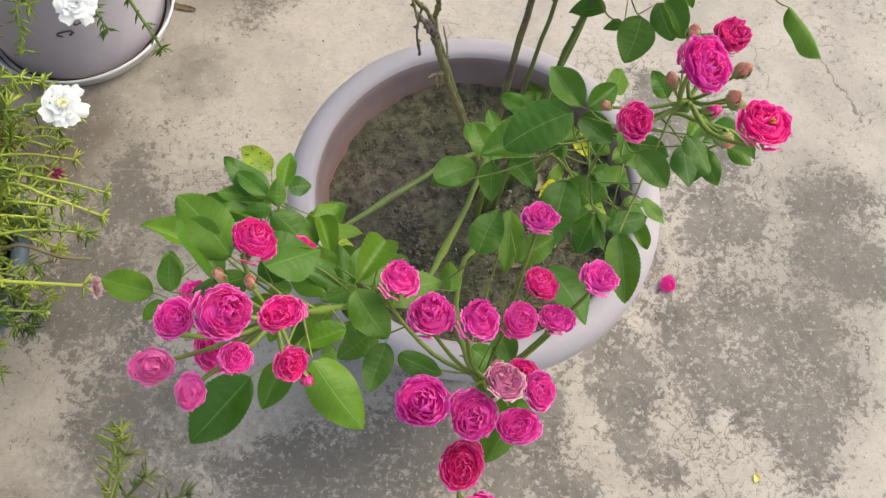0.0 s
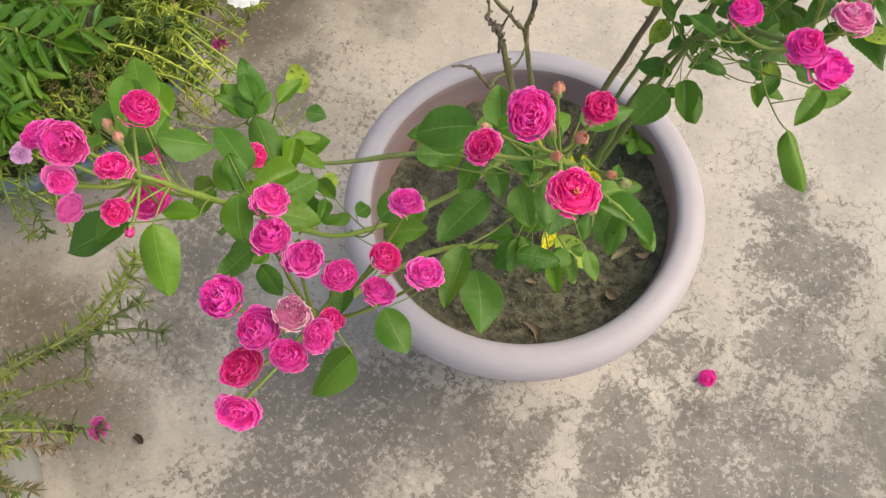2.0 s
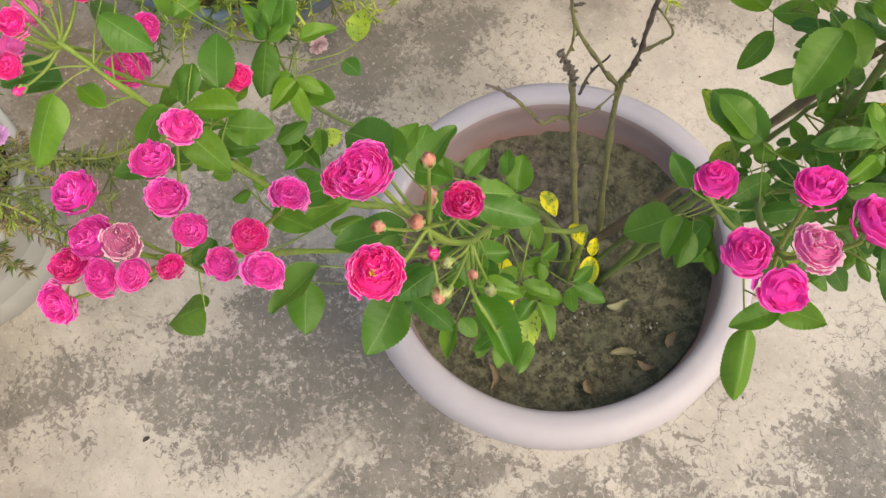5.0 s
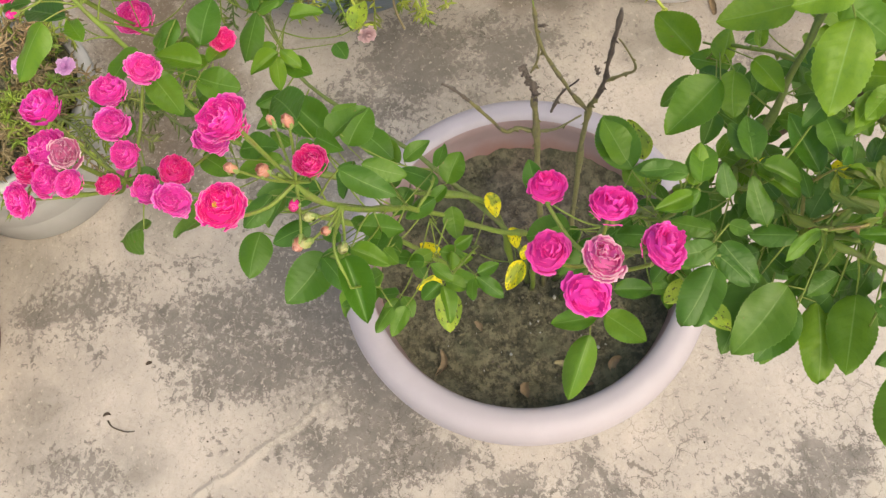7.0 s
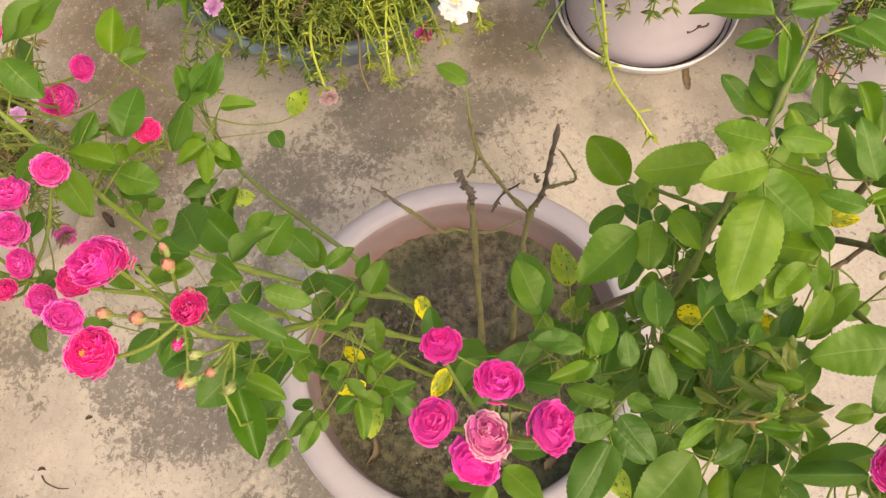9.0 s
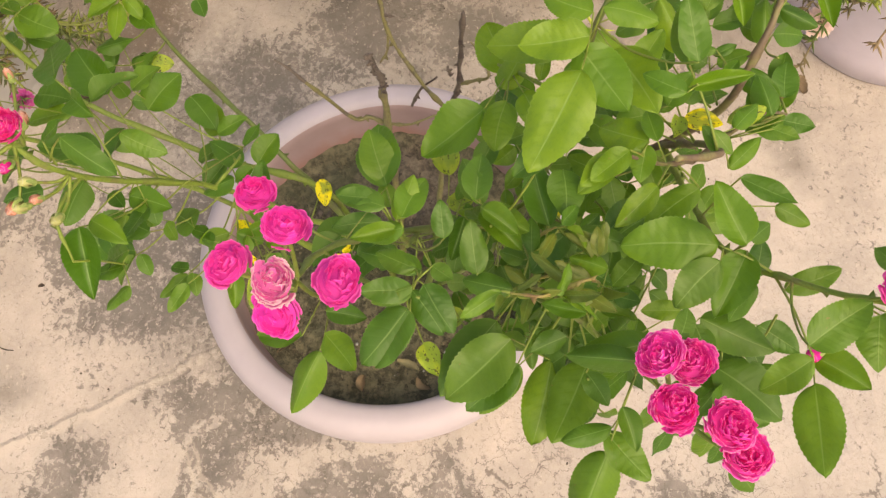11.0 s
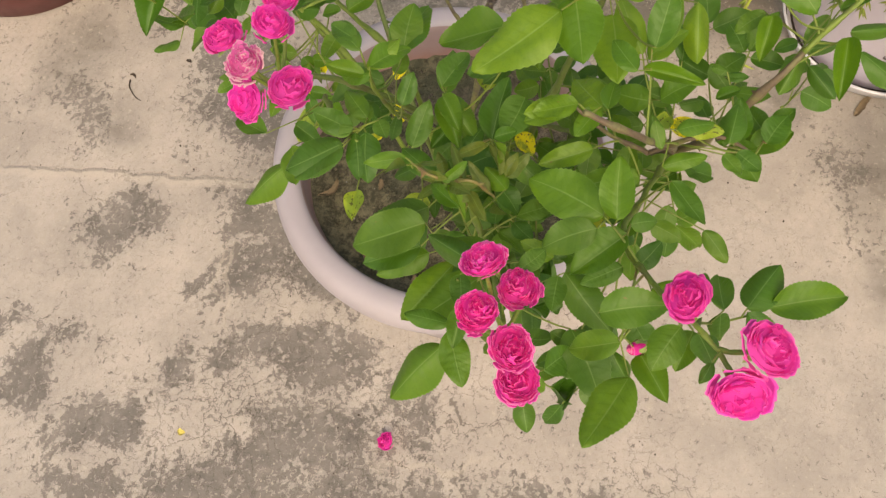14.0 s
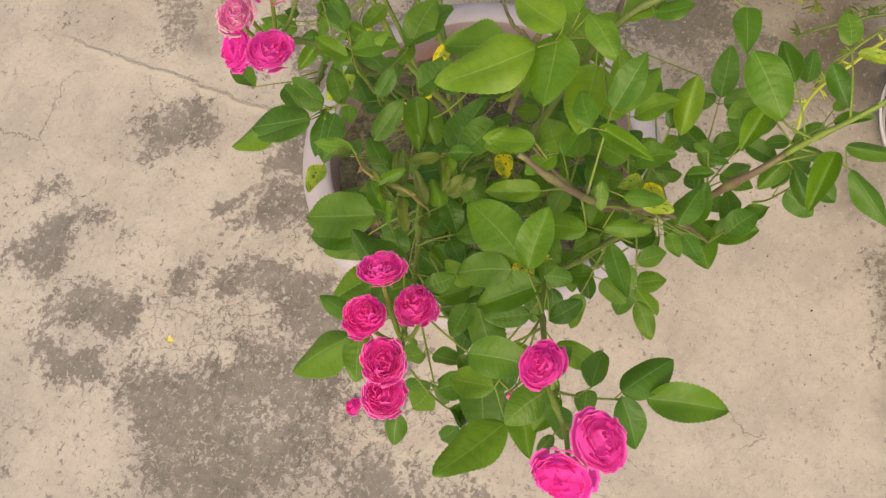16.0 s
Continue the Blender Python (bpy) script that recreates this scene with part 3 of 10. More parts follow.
ORCHID, ROSY, WILTED, VIOLET, BLUSH, CREAM = (0.89, 0.062, 0.52), (0.90, 0.060, 0.50), (0.62, 0.19, 0.36), (0.90, 0.20, 0.56), (0.72, 0.36, 0.25), (0.55, 0.56, 0.24)

bush = thing("rose_bush", (0, 0, 0.262), "miniature rose bush with magenta double flowers growing in the mauve pot", "rose bush")


def petal_sheet(verts, faces, uvs, angle, foot, tip, width, roll, rng, nu=10, nv=7):
    """One curved petal from its foot to its tip, both (radius, height); it wraps round the axis and rolls at the tip."""
    base = len(verts)
    wave, phase, notch = rng.uniform(0.6, 1.5), rng.uniform(0, 6.28), rng.uniform(0.0, 0.07)
    (r0, z0), (r1, z1) = foot, tip
    for j in range(nv):
        v = j / (nv - 1)
        bulge = math.sin(v * math.pi) * 0.10
        r = r0 + (r1 - r0) * v + bulge + roll * max(0.0, v - 0.72) ** 2
        z = z0 + (z1 - z0) * v**0.85 - roll * 1.3 * max(0.0, v - 0.80) ** 2
        half = width * (0.45 + 0.55 * math.sin(min(1.0, v * 1.2) * math.pi / 2)) * (1 - 0.15 * max(0.0, v - 0.85) / 0.15)
        for i in range(nu):
            u = -1 + 2 * i / (nu - 1)
            a = angle + u * half / max(r, width * 0.55)
            ripple = 0.034 * wave * v * v * (math.sin(u * 4.5 + phase) + 0.45 * math.sin(u * 10 + 2 * phase))
            drop = abs(u) ** 2.4 * 0.12 * v + notch * v**4 * math.exp(-u * u * 12)
            rr = max(0.01, r + ripple * 0.8)
            verts.append((rr * math.cos(a), rr * math.sin(a), z - drop + ripple * 0.5))
            uvs.append((i / (nu - 1), v))
    for j in range(nv - 1):
        for i in range(nu - 1):
            a = base + j * nu + i
            faces.append((a, a + 1, a + nu + 1, a + nu))


def rose_mesh(seed, petals=80, dome=0.42, ragged=1.0, flare=1.0, eyes=3, broad=1.0):
    """A full double flower of unit radius, facing +z, its centre at the origin: petals nested round a few whorls, the outer ones laid back."""
    rng = random.Random(seed)
    verts, faces, uvs = [], [], []
    whorls = [(0.0, 0.0)] + [(0.30 * math.cos(a), 0.30 * math.sin(a)) for a in (rng.uniform(0, 6.28) for _ in range(eyes - 1))]
    lobes = [(rng.uniform(0, 6.28), rng.uniform(0.1, 0.75), rng.uniform(-0.14, 0.12)) for _ in range(7)]
    squeeze, axis = rng.uniform(0.0, 0.10), rng.uniform(0, 3.14)
    for n in range(petals):
        f = n / (petals - 1)
        angle = n * 2.39996 + rng.uniform(-0.7, 0.7) * ragged
        rt = 0.05 + 0.85 * f**0.62 + rng.uniform(-0.06, 0.06) * ragged
        zt = dome * (1 - rt * rt) + rng.uniform(-0.07, 0.08) * ragged - (0.14 * flare if f > 0.88 else 0.0)
        for a, r, h in lobes:
            d = (rt * math.cos(angle) - r * math.cos(a)) ** 2 + (rt * math.sin(angle) - r * math.sin(a)) ** 2
            zt += h * ragged * math.exp(-d / 0.05)
        foot = (max(0.02, rt * 0.74 - 0.03), zt - 0.40 - 0.10 * f)
        start = len(verts)
        petal_sheet(verts, faces, uvs, angle, foot, (rt, zt), broad * (0.13 + 0.27 * f**0.8) * rng.uniform(0.75, 1.2), (0.15 + 1.0 * f * f) * flare, rng)
        cx, cy = whorls[n % len(whorls)] if f < 0.45 else (0.0, 0.0)
        slip = 0.07 * (1 - f) * ragged
        dx, dy, lean = cx + rng.uniform(-slip, slip), cy + rng.uniform(-slip, slip), rng.uniform(-0.3, 0.3) * (1 - f)
        for q in range(start, len(verts)):
            x, y, z = verts[q]
            x, y = x + dx + lean * (z - zt), y + dy - lean * (z - zt)
            k = 1 - squeeze * math.cos(2 * (math.atan2(y, x) - axis))
            verts[q] = (x * k, y * k, z)
    base = len(verts)
    for j in range(5):
        for i in range(20):
            a, r = 2 * math.pi * i / 20, 0.80 * j / 4
            verts.append((r * math.cos(a), r * math.sin(a), (dome - 0.30) * (1 - r * r) - 0.16 * r))
            uvs.append((0.5, 0.3))
    for j in range(4):
        for i in range(20):
            k = (i + 1) % 20
            faces.append((base + j * 20 + i, base + (j + 1) * 20 + i, base + (j + 1) * 20 + k, base + j * 20 + k))
    top = sorted((v[0] ** 2 + v[1] ** 2) ** 0.5 for v in verts)[-len(verts) // 60]
    verts = [(x / top, y / top, z / top) for x, y, z in verts]
    return mesh_of("petals", verts, faces, PETAL, uvs)


ROSES = [rose_mesh(11, 84, 0.42, 0.9), rose_mesh(12, 92, 0.46, 1.1, 1.0, 4), rose_mesh(13, 76, 0.40, 0.9, 0.9, 2), rose_mesh(14, 84, 0.5, 1.3, 1.2),
         rose_mesh(15, 70, 0.5, 1.0, 0.6, 1), rose_mesh(16, 80, 0.36, 1.1, 1.3, 3), rose_mesh(17, 88, 0.44, 1.0, 0.8, 2)]
LOOSE_ROSES = [rose_mesh(31, 46, 0.62, 1.4, 1.1, 2, 1.2), rose_mesh(32, 50, 0.55, 1.4, 1.2, 3, 1.15), rose_mesh(33, 54, 0.5, 1.4, 0.9, 2, 1.15)]
ROSE_WILTED = rose_mesh(21, 64, 0.40, 2.6, 1.1, 5)
ROSE_FADED = rose_mesh(22, 76, 0.44, 1.5, 1.2)
for me in LOOSE_ROSES:
    me.materials[0] = SOFT_PETAL
for me in (ROSE_WILTED, ROSE_FADED):
    me.materials[0] = FADED_PETAL


def calyx_mesh():
    """Hip and five pointed sepals under a flower of unit radius."""
    verts, faces = [], []
    prof = [(0.06, -0.95), (0.16, -0.88), (0.21, -0.75), (0.20, -0.60), (0.26, -0.50)]
    n = 10
    for r, z in prof:
        for i in range(n):
            a = 2 * math.pi * i / n
            verts.append((r * math.cos(a), r * math.sin(a), z))
    for j in range(len(prof) - 1):
        for i in range(n):
            faces.append((j * n + i, j * n + (i + 1) % n, (j + 1) * n + (i + 1) % n, (j + 1) * n + i))
    for s in range(5):
        a = 2 * math.pi * s / 5 + 0.3
        b = len(verts)
        for j in range(5):
            v = j / 4
            r, z, w = 0.22 + 0.62 * v, -0.53 - 0.12 * v + 0.10 * v * v, 0.14 * (1 - v) ** 0.7 + 0.004
            for side in (-1, 1):
                verts.append((r * math.cos(a) - side * w * math.sin(a), r * math.sin(a) + side * w * math.cos(a), z))
        for j in range(4):
            faces.append((b + 2 * j, b + 2 * j + 1, b + 2 * j + 3, b + 2 * j + 2))
    return mesh_of("calyx", verts, faces, CALYX_GREEN)


def bud_mesh(seed):
    """A closed pointed bud of unit radius with overlapping petals."""
    rng = random.Random(seed)
    verts, faces, uvs = [], [], []
    for n in range(9):
        f = n / 8
        petal_sheet(verts, faces, uvs, n * 2.4, (0.30 + 0.35 * f, -0.95), (0.05 + 0.55 * f, 0.92 - 0.45 * f), 0.45 + 0.3 * f, 0.0, rng)
    return mesh_of("bud_petals", verts, faces, PETAL, uvs)


def bud_calyx_mesh():
    verts, faces = [], []
    prof = [(0.16, -1.75), (0.42, -1.62), (0.55, -1.35), (0.50, -1.05), (0.66, -0.85)]
    n = 10
    for r, z in prof:
        for i in range(n):
            a = 2 * math.pi * i / n
            verts.append((r * math.cos(a), r * math.sin(a), z))
    for j in range(len(prof) - 1):
        for i in range(n):
            faces.append((j * n + i, j * n + (i + 1) % n, (j + 1) * n + (i + 1) % n, (j + 1) * n + i))
    for s in range(5):
        a = 2 * math.pi * s / 5
        b = len(verts)
        for j in range(6):
            v = j / 5
            r = 0.66 + 0.22 * math.sin(v * 2.4) - 0.35 * v * v
            z, w = -0.88 + 1.15 * v, 0.36 * (1 - v) ** 0.8 + 0.01
            for side in (-1, 1):
                verts.append((r * math.cos(a) - side * w * math.sin(a), r * math.sin(a) + side * w * math.cos(a), z))
        for j in range(5):
            faces.append((b + 2 * j, b + 2 * j + 1, b + 2 * j + 3, b + 2 * j + 2))
    return mesh_of("bud_calyx", verts, faces, CALYX_GREEN)


CALYX, BUDS, BUD_CALYX = calyx_mesh(), [bud_mesh(1), bud_mesh(2), bud_mesh(3)], bud_calyx_mesh()
LEAF_RNG = random.Random(5)


def leaflet_mesh(seed, fold, droop, curl, teeth=17, slim=1.0, blunt=0.84):
    """A serrated ovate leaflet of unit length and width, from its base along +y, upper side +z, its surface quilted between the side veins."""
    rng = random.Random(seed)
    rows = teeth * 2 + 1
    verts, faces, uvs = [], [], []
    bend, wob, twist = rng.uniform(-0.06, 0.06), rng.uniform(0, 6), rng.uniform(-0.10, 0.10)
    top = max((i / 100) ** 0.58 * (1 - i / 100) ** blunt for i in range(101))
    for j in range(rows):
        y = j / (rows - 1)
        half = 0.5 * slim * y**0.58 * (1 - y) ** blunt / top
        mid = bend * math.sin(y * math.pi)
        for i in range(7):
            u = -1 + i / 3
            edge = i in (0, 6)
            x = u * half
            yy = y
            if edge and 0 < j < rows - 1:
                if j % 2:
                    x *= 0.968
                else:
                    yy += 0.007
                    x *= 1.018
            ripple = 0.045 * math.sin(y * 9 + wob + u * 2) * u * u
            quilt = 0.004 * math.sin((y - abs(x) * 0.9) * 46) * (1 - abs(u)) * abs(u) * 4
            z = fold * abs(x) - droop * y * y - curl * u * u * half + ripple + quilt + twist * x * y
            verts.append((x + mid, yy, z))
            uvs.append((0.5 + 0.5 * u, y))
    for j in range(rows - 1):
        for i in range(6):
            a = j * 7 + i
            faces.append((a, a + 1, a + 8, a + 7))
    return mesh_of("leaflet", verts, faces, LEAF, uvs)


LEAFLETS = [leaflet_mesh(1, 0.22, 0.10, 0.05), leaflet_mesh(2, 0.12, 0.16, 0.10, 19, 0.96, 0.72), leaflet_mesh(3, 0.34, 0.04, 0.0, 16, 0.94),
            leaflet_mesh(4, 0.06, 0.22, 0.22, 17, 0.98, 0.74), leaflet_mesh(5, 0.18, -0.06, 0.08, 18), leaflet_mesh(6, -0.05, 0.14, 0.18, 16, 0.96),
            leaflet_mesh(7, 0.42, 0.14, 0.0, 18, 0.9), leaflet_mesh(8, 0.26, 0.26, 0.10, 17, 0.96, 0.76),
            leaflet_mesh(9, 0.55, 0.22, -0.1, 17, 0.94), leaflet_mesh(10, -0.18, 0.34, 0.30, 18, 0.95, 0.78), leaflet_mesh(11, 0.30, -0.16, 0.30, 16, 0.97)]
SPOTTED_LEAFLETS = []
for me in LEAFLETS[:3]:
    twin = me.copy()
    twin.materials[0] = SPOTTED
    SPOTTED_LEAFLETS.append(twin)


def matrix_along(origin, way, up, sx, sy, sz):
    """A matrix with +y along way and +z towards up."""
    y = Vector(way).normalized()
    x = y.cross(Vector(up)).normalized()
    z = x.cross(y)
    m = Matrix((x * sx, y * sy, z * sz)).transposed().to_4x4()
    m.translation = origin
    return m


def facing(origin, way, size, spin):
    """A matrix with +z along way, turned by spin, at the given size."""
    q = Vector(way).to_track_quat("Z", "Y")
    return Matrix.Translation(origin) @ q.to_matrix().to_4x4() @ pose(0, 0, 0, 0, 0, spin) @ Matrix.Scale(size, 4)


def cane(points, r0, r1, material):
    name = "dry_cane" if material in (DEAD_STEM, DARK_STEM) else "cane"
    line = smooth_line(points, 9)
    for i, p in enumerate(line[1:-1]):
        line[i + 1] = p + 0.0016 * noise.noise_vector(p * 45)
    verts, faces = tube_data(line, r0, r1, 9, 0.55 if name == "dry_cane" else 0.25)
    for i in range(4, len(line) - 1, 7 if name == "dry_cane" else 9):
        for q in range(i * 9 - 9, i * 9 + 18):
            if q < len(verts):
                verts[q] = verts[q] + (verts[q] - line[q // 9]) * (0.45 if q // 9 == i else 0.15)
    for i in range(6, len(line) - 4, 5):
        way = (line[i + 1] - line[i]).normalized()
        out = (way.orthogonal().normalized() @ Matrix.Rotation(i * 2.1, 3, way)).normalized()
        r = r0 + (r1 - r0) * i / len(line)
        b, tip = len(verts), line[i] + out * (r + 0.0035) - way * 0.0014
        side = way.cross(out)
        verts += [line[i] + out * r * 0.9 + way * 0.002, line[i] + out * r * 0.9 - way * 0.002 + side * 0.0009, line[i] + out * r * 0.9 - way * 0.002 - side * 0.0009, tip]
        faces += [(b, b + 1, b + 3), (b + 1, b + 2, b + 3), (b + 2, b, b + 3)]
    return part(name, mesh_of(name, verts, faces, material), bush)


def knotted_head(points, radius, seed):
    """A gnarled, blackened stub: old cuts and eyes crowded along a short stretch of cane."""
    rng = random.Random(seed)
    line = smooth_line(points, 5)
    verts, faces = tube_data(line, radius * 0.8, radius * 0.6, 8, 0.7)
    for i in range(len(line)):
        for _ in range(2):
            out = Vector((rng.uniform(-1, 1), rng.uniform(-1, 1), rng.uniform(-0.4, 0.8))).normalized()
            foot = Vector(line[i]) + out * radius * 0.4
            v, q = tube_data([foot, foot + out * radius * 0.5, foot + out * radius * rng.uniform(0.7, 1.3)], radius * 0.55, radius * rng.uniform(0.15, 0.4), 6, 0.5, len(verts))
            verts += v
            faces += q
    return part("knot", mesh_of("knot", verts, faces, DARK_STEM), bush)


def rose(centre, radius, way, colour, node):
    """One open flower with its calyx and stalk down to the node of its spray."""
    c, w = Vector(centre), Vector(way).normalized()
    wilted = colour == WILTED
    me = LEAF_RNG.choice(ROSES)
    me = LEAF_RNG.choice(LOOSE_ROSES) if colour in (ROSY, VIOLET) else me
    me = ROSE_WILTED if wilted else ROSE_FADED if colour == FADED else me
    deeper = LEAF_RNG.uniform(0.93, 1.04)
    tone = (min(0.95, colour[0] * deeper), colour[1] * deeper * LEAF_RNG.uniform(0.8, 1.3), colour[2] * deeper * LEAF_RNG.uniform(0.93, 1.05))
    squash = Matrix.Diagonal((LEAF_RNG.uniform(0.84, 1.04), LEAF_RNG.uniform(0.94, 1.10), LEAF_RNG.uniform(0.9, 1.3), 1))
    w = (w + Vector([LEAF_RNG.uniform(-0.32, 0.32) for _ in range(3)])).normalized()
    ob = part("flower", me, bush, facing(c, w, radius * (0.85 if wilted else 0.97), LEAF_RNG.uniform(0, 360)) @ squash, "", tone)
    if wilted:
        tagged(ob, "wilted shrivelled pink flower")
    part("calyx", CALYX, ob, facing(c, w, radius, LEAF_RNG.uniform(0, 360)))
    foot, n = c - w * radius * 0.9, Vector(node)
    far = (foot - n).length
    mid = foot.lerp(n, 0.5) - w * far * 0.18 + Vector((0, 0, -0.1 * far))
    part("stalk", tube("stalk", [foot, foot - w * far * 0.15, mid, n], 0.0011, 0.0015, YOUNG_STEM, 6, 4), ob)
    return ob


def stamens(flower, centre, radius, way):
    """The yellow heart of a wide-open flower."""
    rng = random.Random(9)
    verts, faces = [], []
    for _ in range(16):
        x, y = rng.uniform(-0.2, 0.2), rng.uniform(-0.2, 0.2)
        v, q = tube_data([Vector((x * 0.6, y * 0.6, 0.3)), Vector((x, y, 0.75)), Vector((x * 1.1, y * 1.1, 0.86))], 0.012, 0.035, 6, 0, len(verts))
        verts += v
        faces += q
    part("stamens", mesh_of("stamens", verts, faces, STAMEN), flower, facing(Vector(centre), way, radius * 0.55, 0), "yellow stamens")


def bud(centre, radius, way, colour, node):
    c, w = Vector(centre), (Vector(way) + (Vector(centre) - Vector(node)).normalized() * 0.8).normalized()
    m = facing(c, w, radius * 1.0, LEAF_RNG.uniform(0, 360))
    ob = part("bud", LEAF_RNG.choice(BUDS), bush, m, "", colour)
    part("calyx", BUD_CALYX, ob, m)
    foot, n = c - w * radius * 1.5, Vector(node)
    part("stalk", tube("stalk", [foot, foot.lerp(n, 0.5) + Vector((0, 0, -0.004)), n], 0.0009, 0.0012, YOUNG_STEM, 6, 4), ob)
    return ob


def leaf(root, end, blades):
    """A pinnate leaf: its stalk from the cane to the end blade's foot, and its blades."""
    a, b = Vector(root), Vector(end)
    far = (b - a).length
    if far > 0.05:
        line = smooth_line([a, a.lerp(b, 0.35) - Vector((0, 0, 0.16 * far)), a.lerp(b, 0.75) - Vector((0, 0, 0.13 * far)), b], 5)
    else:
        line = smooth_line([a, a.lerp(b, 0.5) + Vector((0, 0, 0.08 * far)), b], 6)
    verts, faces = tube_data(line, 0.0008, 0.0005, 6)
    for foot, tip, width, up, tint in blades:
        f = Vector(foot)
        near = min(line, key=lambda p: (p - f).length)
        if (near - f).length > 0.002:
            v, q = tube_data([near, near.lerp(f, 0.5), f], 0.0005, 0.0004, 5, 0, len(verts))
            verts += v
            faces += q
    stalk = part("leaf", mesh_of("leaf_stalk", verts, faces, YOUNG_STEM), bush)
    for foot, tip, width, up, tint in blades:
        f, t = Vector(foot), Vector(tip)
        size = (t - f).length
        spoiled = tint in (YELLOW, TURNING)
        me = LEAF_RNG.choice(SPOTTED_LEAFLETS if spoiled else LEAFLETS)
        part("leaflet", me, stalk, matrix_along(f, t - f, up, width * 1.05, size, size), "yellow black-spotted leaflet" if spoiled else "", tint)
    return stalk

# ---- the rose bush: canes, flowers, buds and leaves ----
cane([(0.004, 0.010, 0.262), (0.020, -0.008, 0.430), (-0.042, -0.071, 0.521), (-0.146, -0.151, 0.540), (-0.185, -0.165, 0.600)], 0.0032, 0.0014, DULL_STEM)
cane([(-0.004, -0.002, 0.262), (0.002, -0.024, 0.478), (-0.028, -0.112, 0.515), (-0.065, -0.211, 0.587), (-0.100, -0.255, 0.680), (-0.135, -0.290, 0.760)], 0.0029, 0.0016, GREEN_STEM)
cane([(0.000, -0.030, 0.262), (-0.025, -0.120, 0.420), (-0.035, -0.200, 0.520), (-0.030, -0.270, 0.610), (-0.022, -0.305, 0.675)], 0.0029, 0.0014, GREEN_STEM)
cane([(0.015, 0.012, 0.262), (0.032, 0.007, 0.441), (0.051, -0.031, 0.525), (0.044, -0.092, 0.596), (0.090, -0.140, 0.720), (0.085, -0.168, 0.775)], 0.0029, 0.0016, GREEN_STEM)
cane([(0.035, 0.040, 0.262), (0.070, 0.075, 0.480), (0.098, 0.085, 0.575), (0.140, 0.040, 0.680), (0.165, 0.008, 0.725), (0.190, -0.005, 0.750)], 0.0033, 0.0016, DULL_STEM)
cane([(0.113, 0.137, 0.640), (0.155, 0.135, 0.690), (0.200, 0.125, 0.720), (0.236, 0.126, 0.775)], 0.0021, 0.0013, GREEN_STEM)
cane([(0.200, 0.125, 0.720), (0.245, 0.160, 0.725), (0.285, 0.185, 0.745)], 0.0021, 0.0013, GREEN_STEM)
cane([(0.080, 0.240, 0.630), (0.150, 0.232, 0.690), (0.200, 0.228, 0.738), (0.223, 0.235, 0.759), (0.252, 0.256, 0.792), (0.275, 0.274, 0.826), (0.284, 0.289, 0.829)], 0.0020, 0.0012, GREEN_STEM)
cane([(0.030, 0.050, 0.262), (0.090, 0.110, 0.500), (0.115, 0.140, 0.650), (0.105, 0.162, 0.750), (0.092, 0.178, 0.820), (0.066, 0.205, 0.850), (0.030, 0.225, 0.885)], 0.0035, 0.0009, DULL_STEM)
cane([(-0.006, 0.028, 0.262), (0.038, 0.138, 0.450), (0.080, 0.240, 0.630), (0.100, 0.265, 0.720), (0.070, 0.290, 0.770)], 0.0042, 0.0019, BROWN_STEM)
cane([(0.080, 0.240, 0.630), (0.140, 0.235, 0.740), (0.180, 0.220, 0.807), (0.193, 0.191, 0.836)], 0.0025, 0.0016, BROWN_STEM)
cane([(0.070, 0.290, 0.770), (0.040, 0.310, 0.800), (0.012, 0.325, 0.820)], 0.0018, 0.0011, GREEN_STEM)
cane([(0.012, 0.040, 0.262), (0.052, 0.110, 0.450), (0.090, 0.165, 0.620), (0.112, 0.140, 0.660)], 0.0025, 0.0017, DULL_STEM)
cane([(0.090, -0.140, 0.720), (0.118, -0.152, 0.725), (0.140, -0.150, 0.705)], 0.0014, 0.0008, GREEN_STEM)
cane([(0.165, 0.008, 0.700), (0.195, 0.035, 0.740), (0.212, 0.062, 0.752)], 0.0018, 0.0009, GREEN_STEM)
cane([(0.120, 0.060, 0.630), (0.155, 0.056, 0.690), (0.175, 0.055, 0.755)], 0.0018, 0.0011, GREEN_STEM)
cane([(0.113, 0.137, 0.640), (0.155, 0.110, 0.700), (0.182, 0.105, 0.765)], 0.0018, 0.0009, GREEN_STEM)
cane([(0.105, 0.162, 0.750), (0.085, 0.150, 0.740), (0.050, 0.128, 0.715)], 0.0016, 0.0008, GREEN_STEM)
cane([(0.150, 0.225, 0.740), (0.160, 0.200, 0.765), (0.162, 0.180, 0.785)], 0.0016, 0.0009, BROWN_STEM)
cane([(0.150, 0.225, 0.740), (0.142, 0.255, 0.768), (0.128, 0.285, 0.740)], 0.0016, 0.0008, BROWN_STEM)
cane([(0.044, -0.092, 0.596), (0.030, -0.075, 0.600), (0.010, -0.070, 0.590)], 0.0014, 0.0008, GREEN_STEM)
cane([(0.030, -0.050, 0.460), (0.050, -0.050, 0.500), (0.068, -0.078, 0.505)], 0.0013, 0.0008, GREEN_STEM)
cane([(0.013, 0.026, 0.262), (-0.025, 0.035, 0.414), (-0.045, 0.040, 0.497), (-0.056, 0.042, 0.545)], 0.0030, 0.0027, DEAD_STEM)
cane([(0.008, 0.056, 0.262), (-0.035, 0.080, 0.408), (-0.055, 0.095, 0.488), (-0.052, 0.101, 0.515)], 0.0029, 0.0022, DEAD_STEM)
cane([(-0.052, 0.101, 0.515), (-0.051, 0.106, 0.540), (-0.051, 0.110, 0.580), (-0.051, 0.115, 0.638)], 0.0022, 0.0017, DARK_STEM)
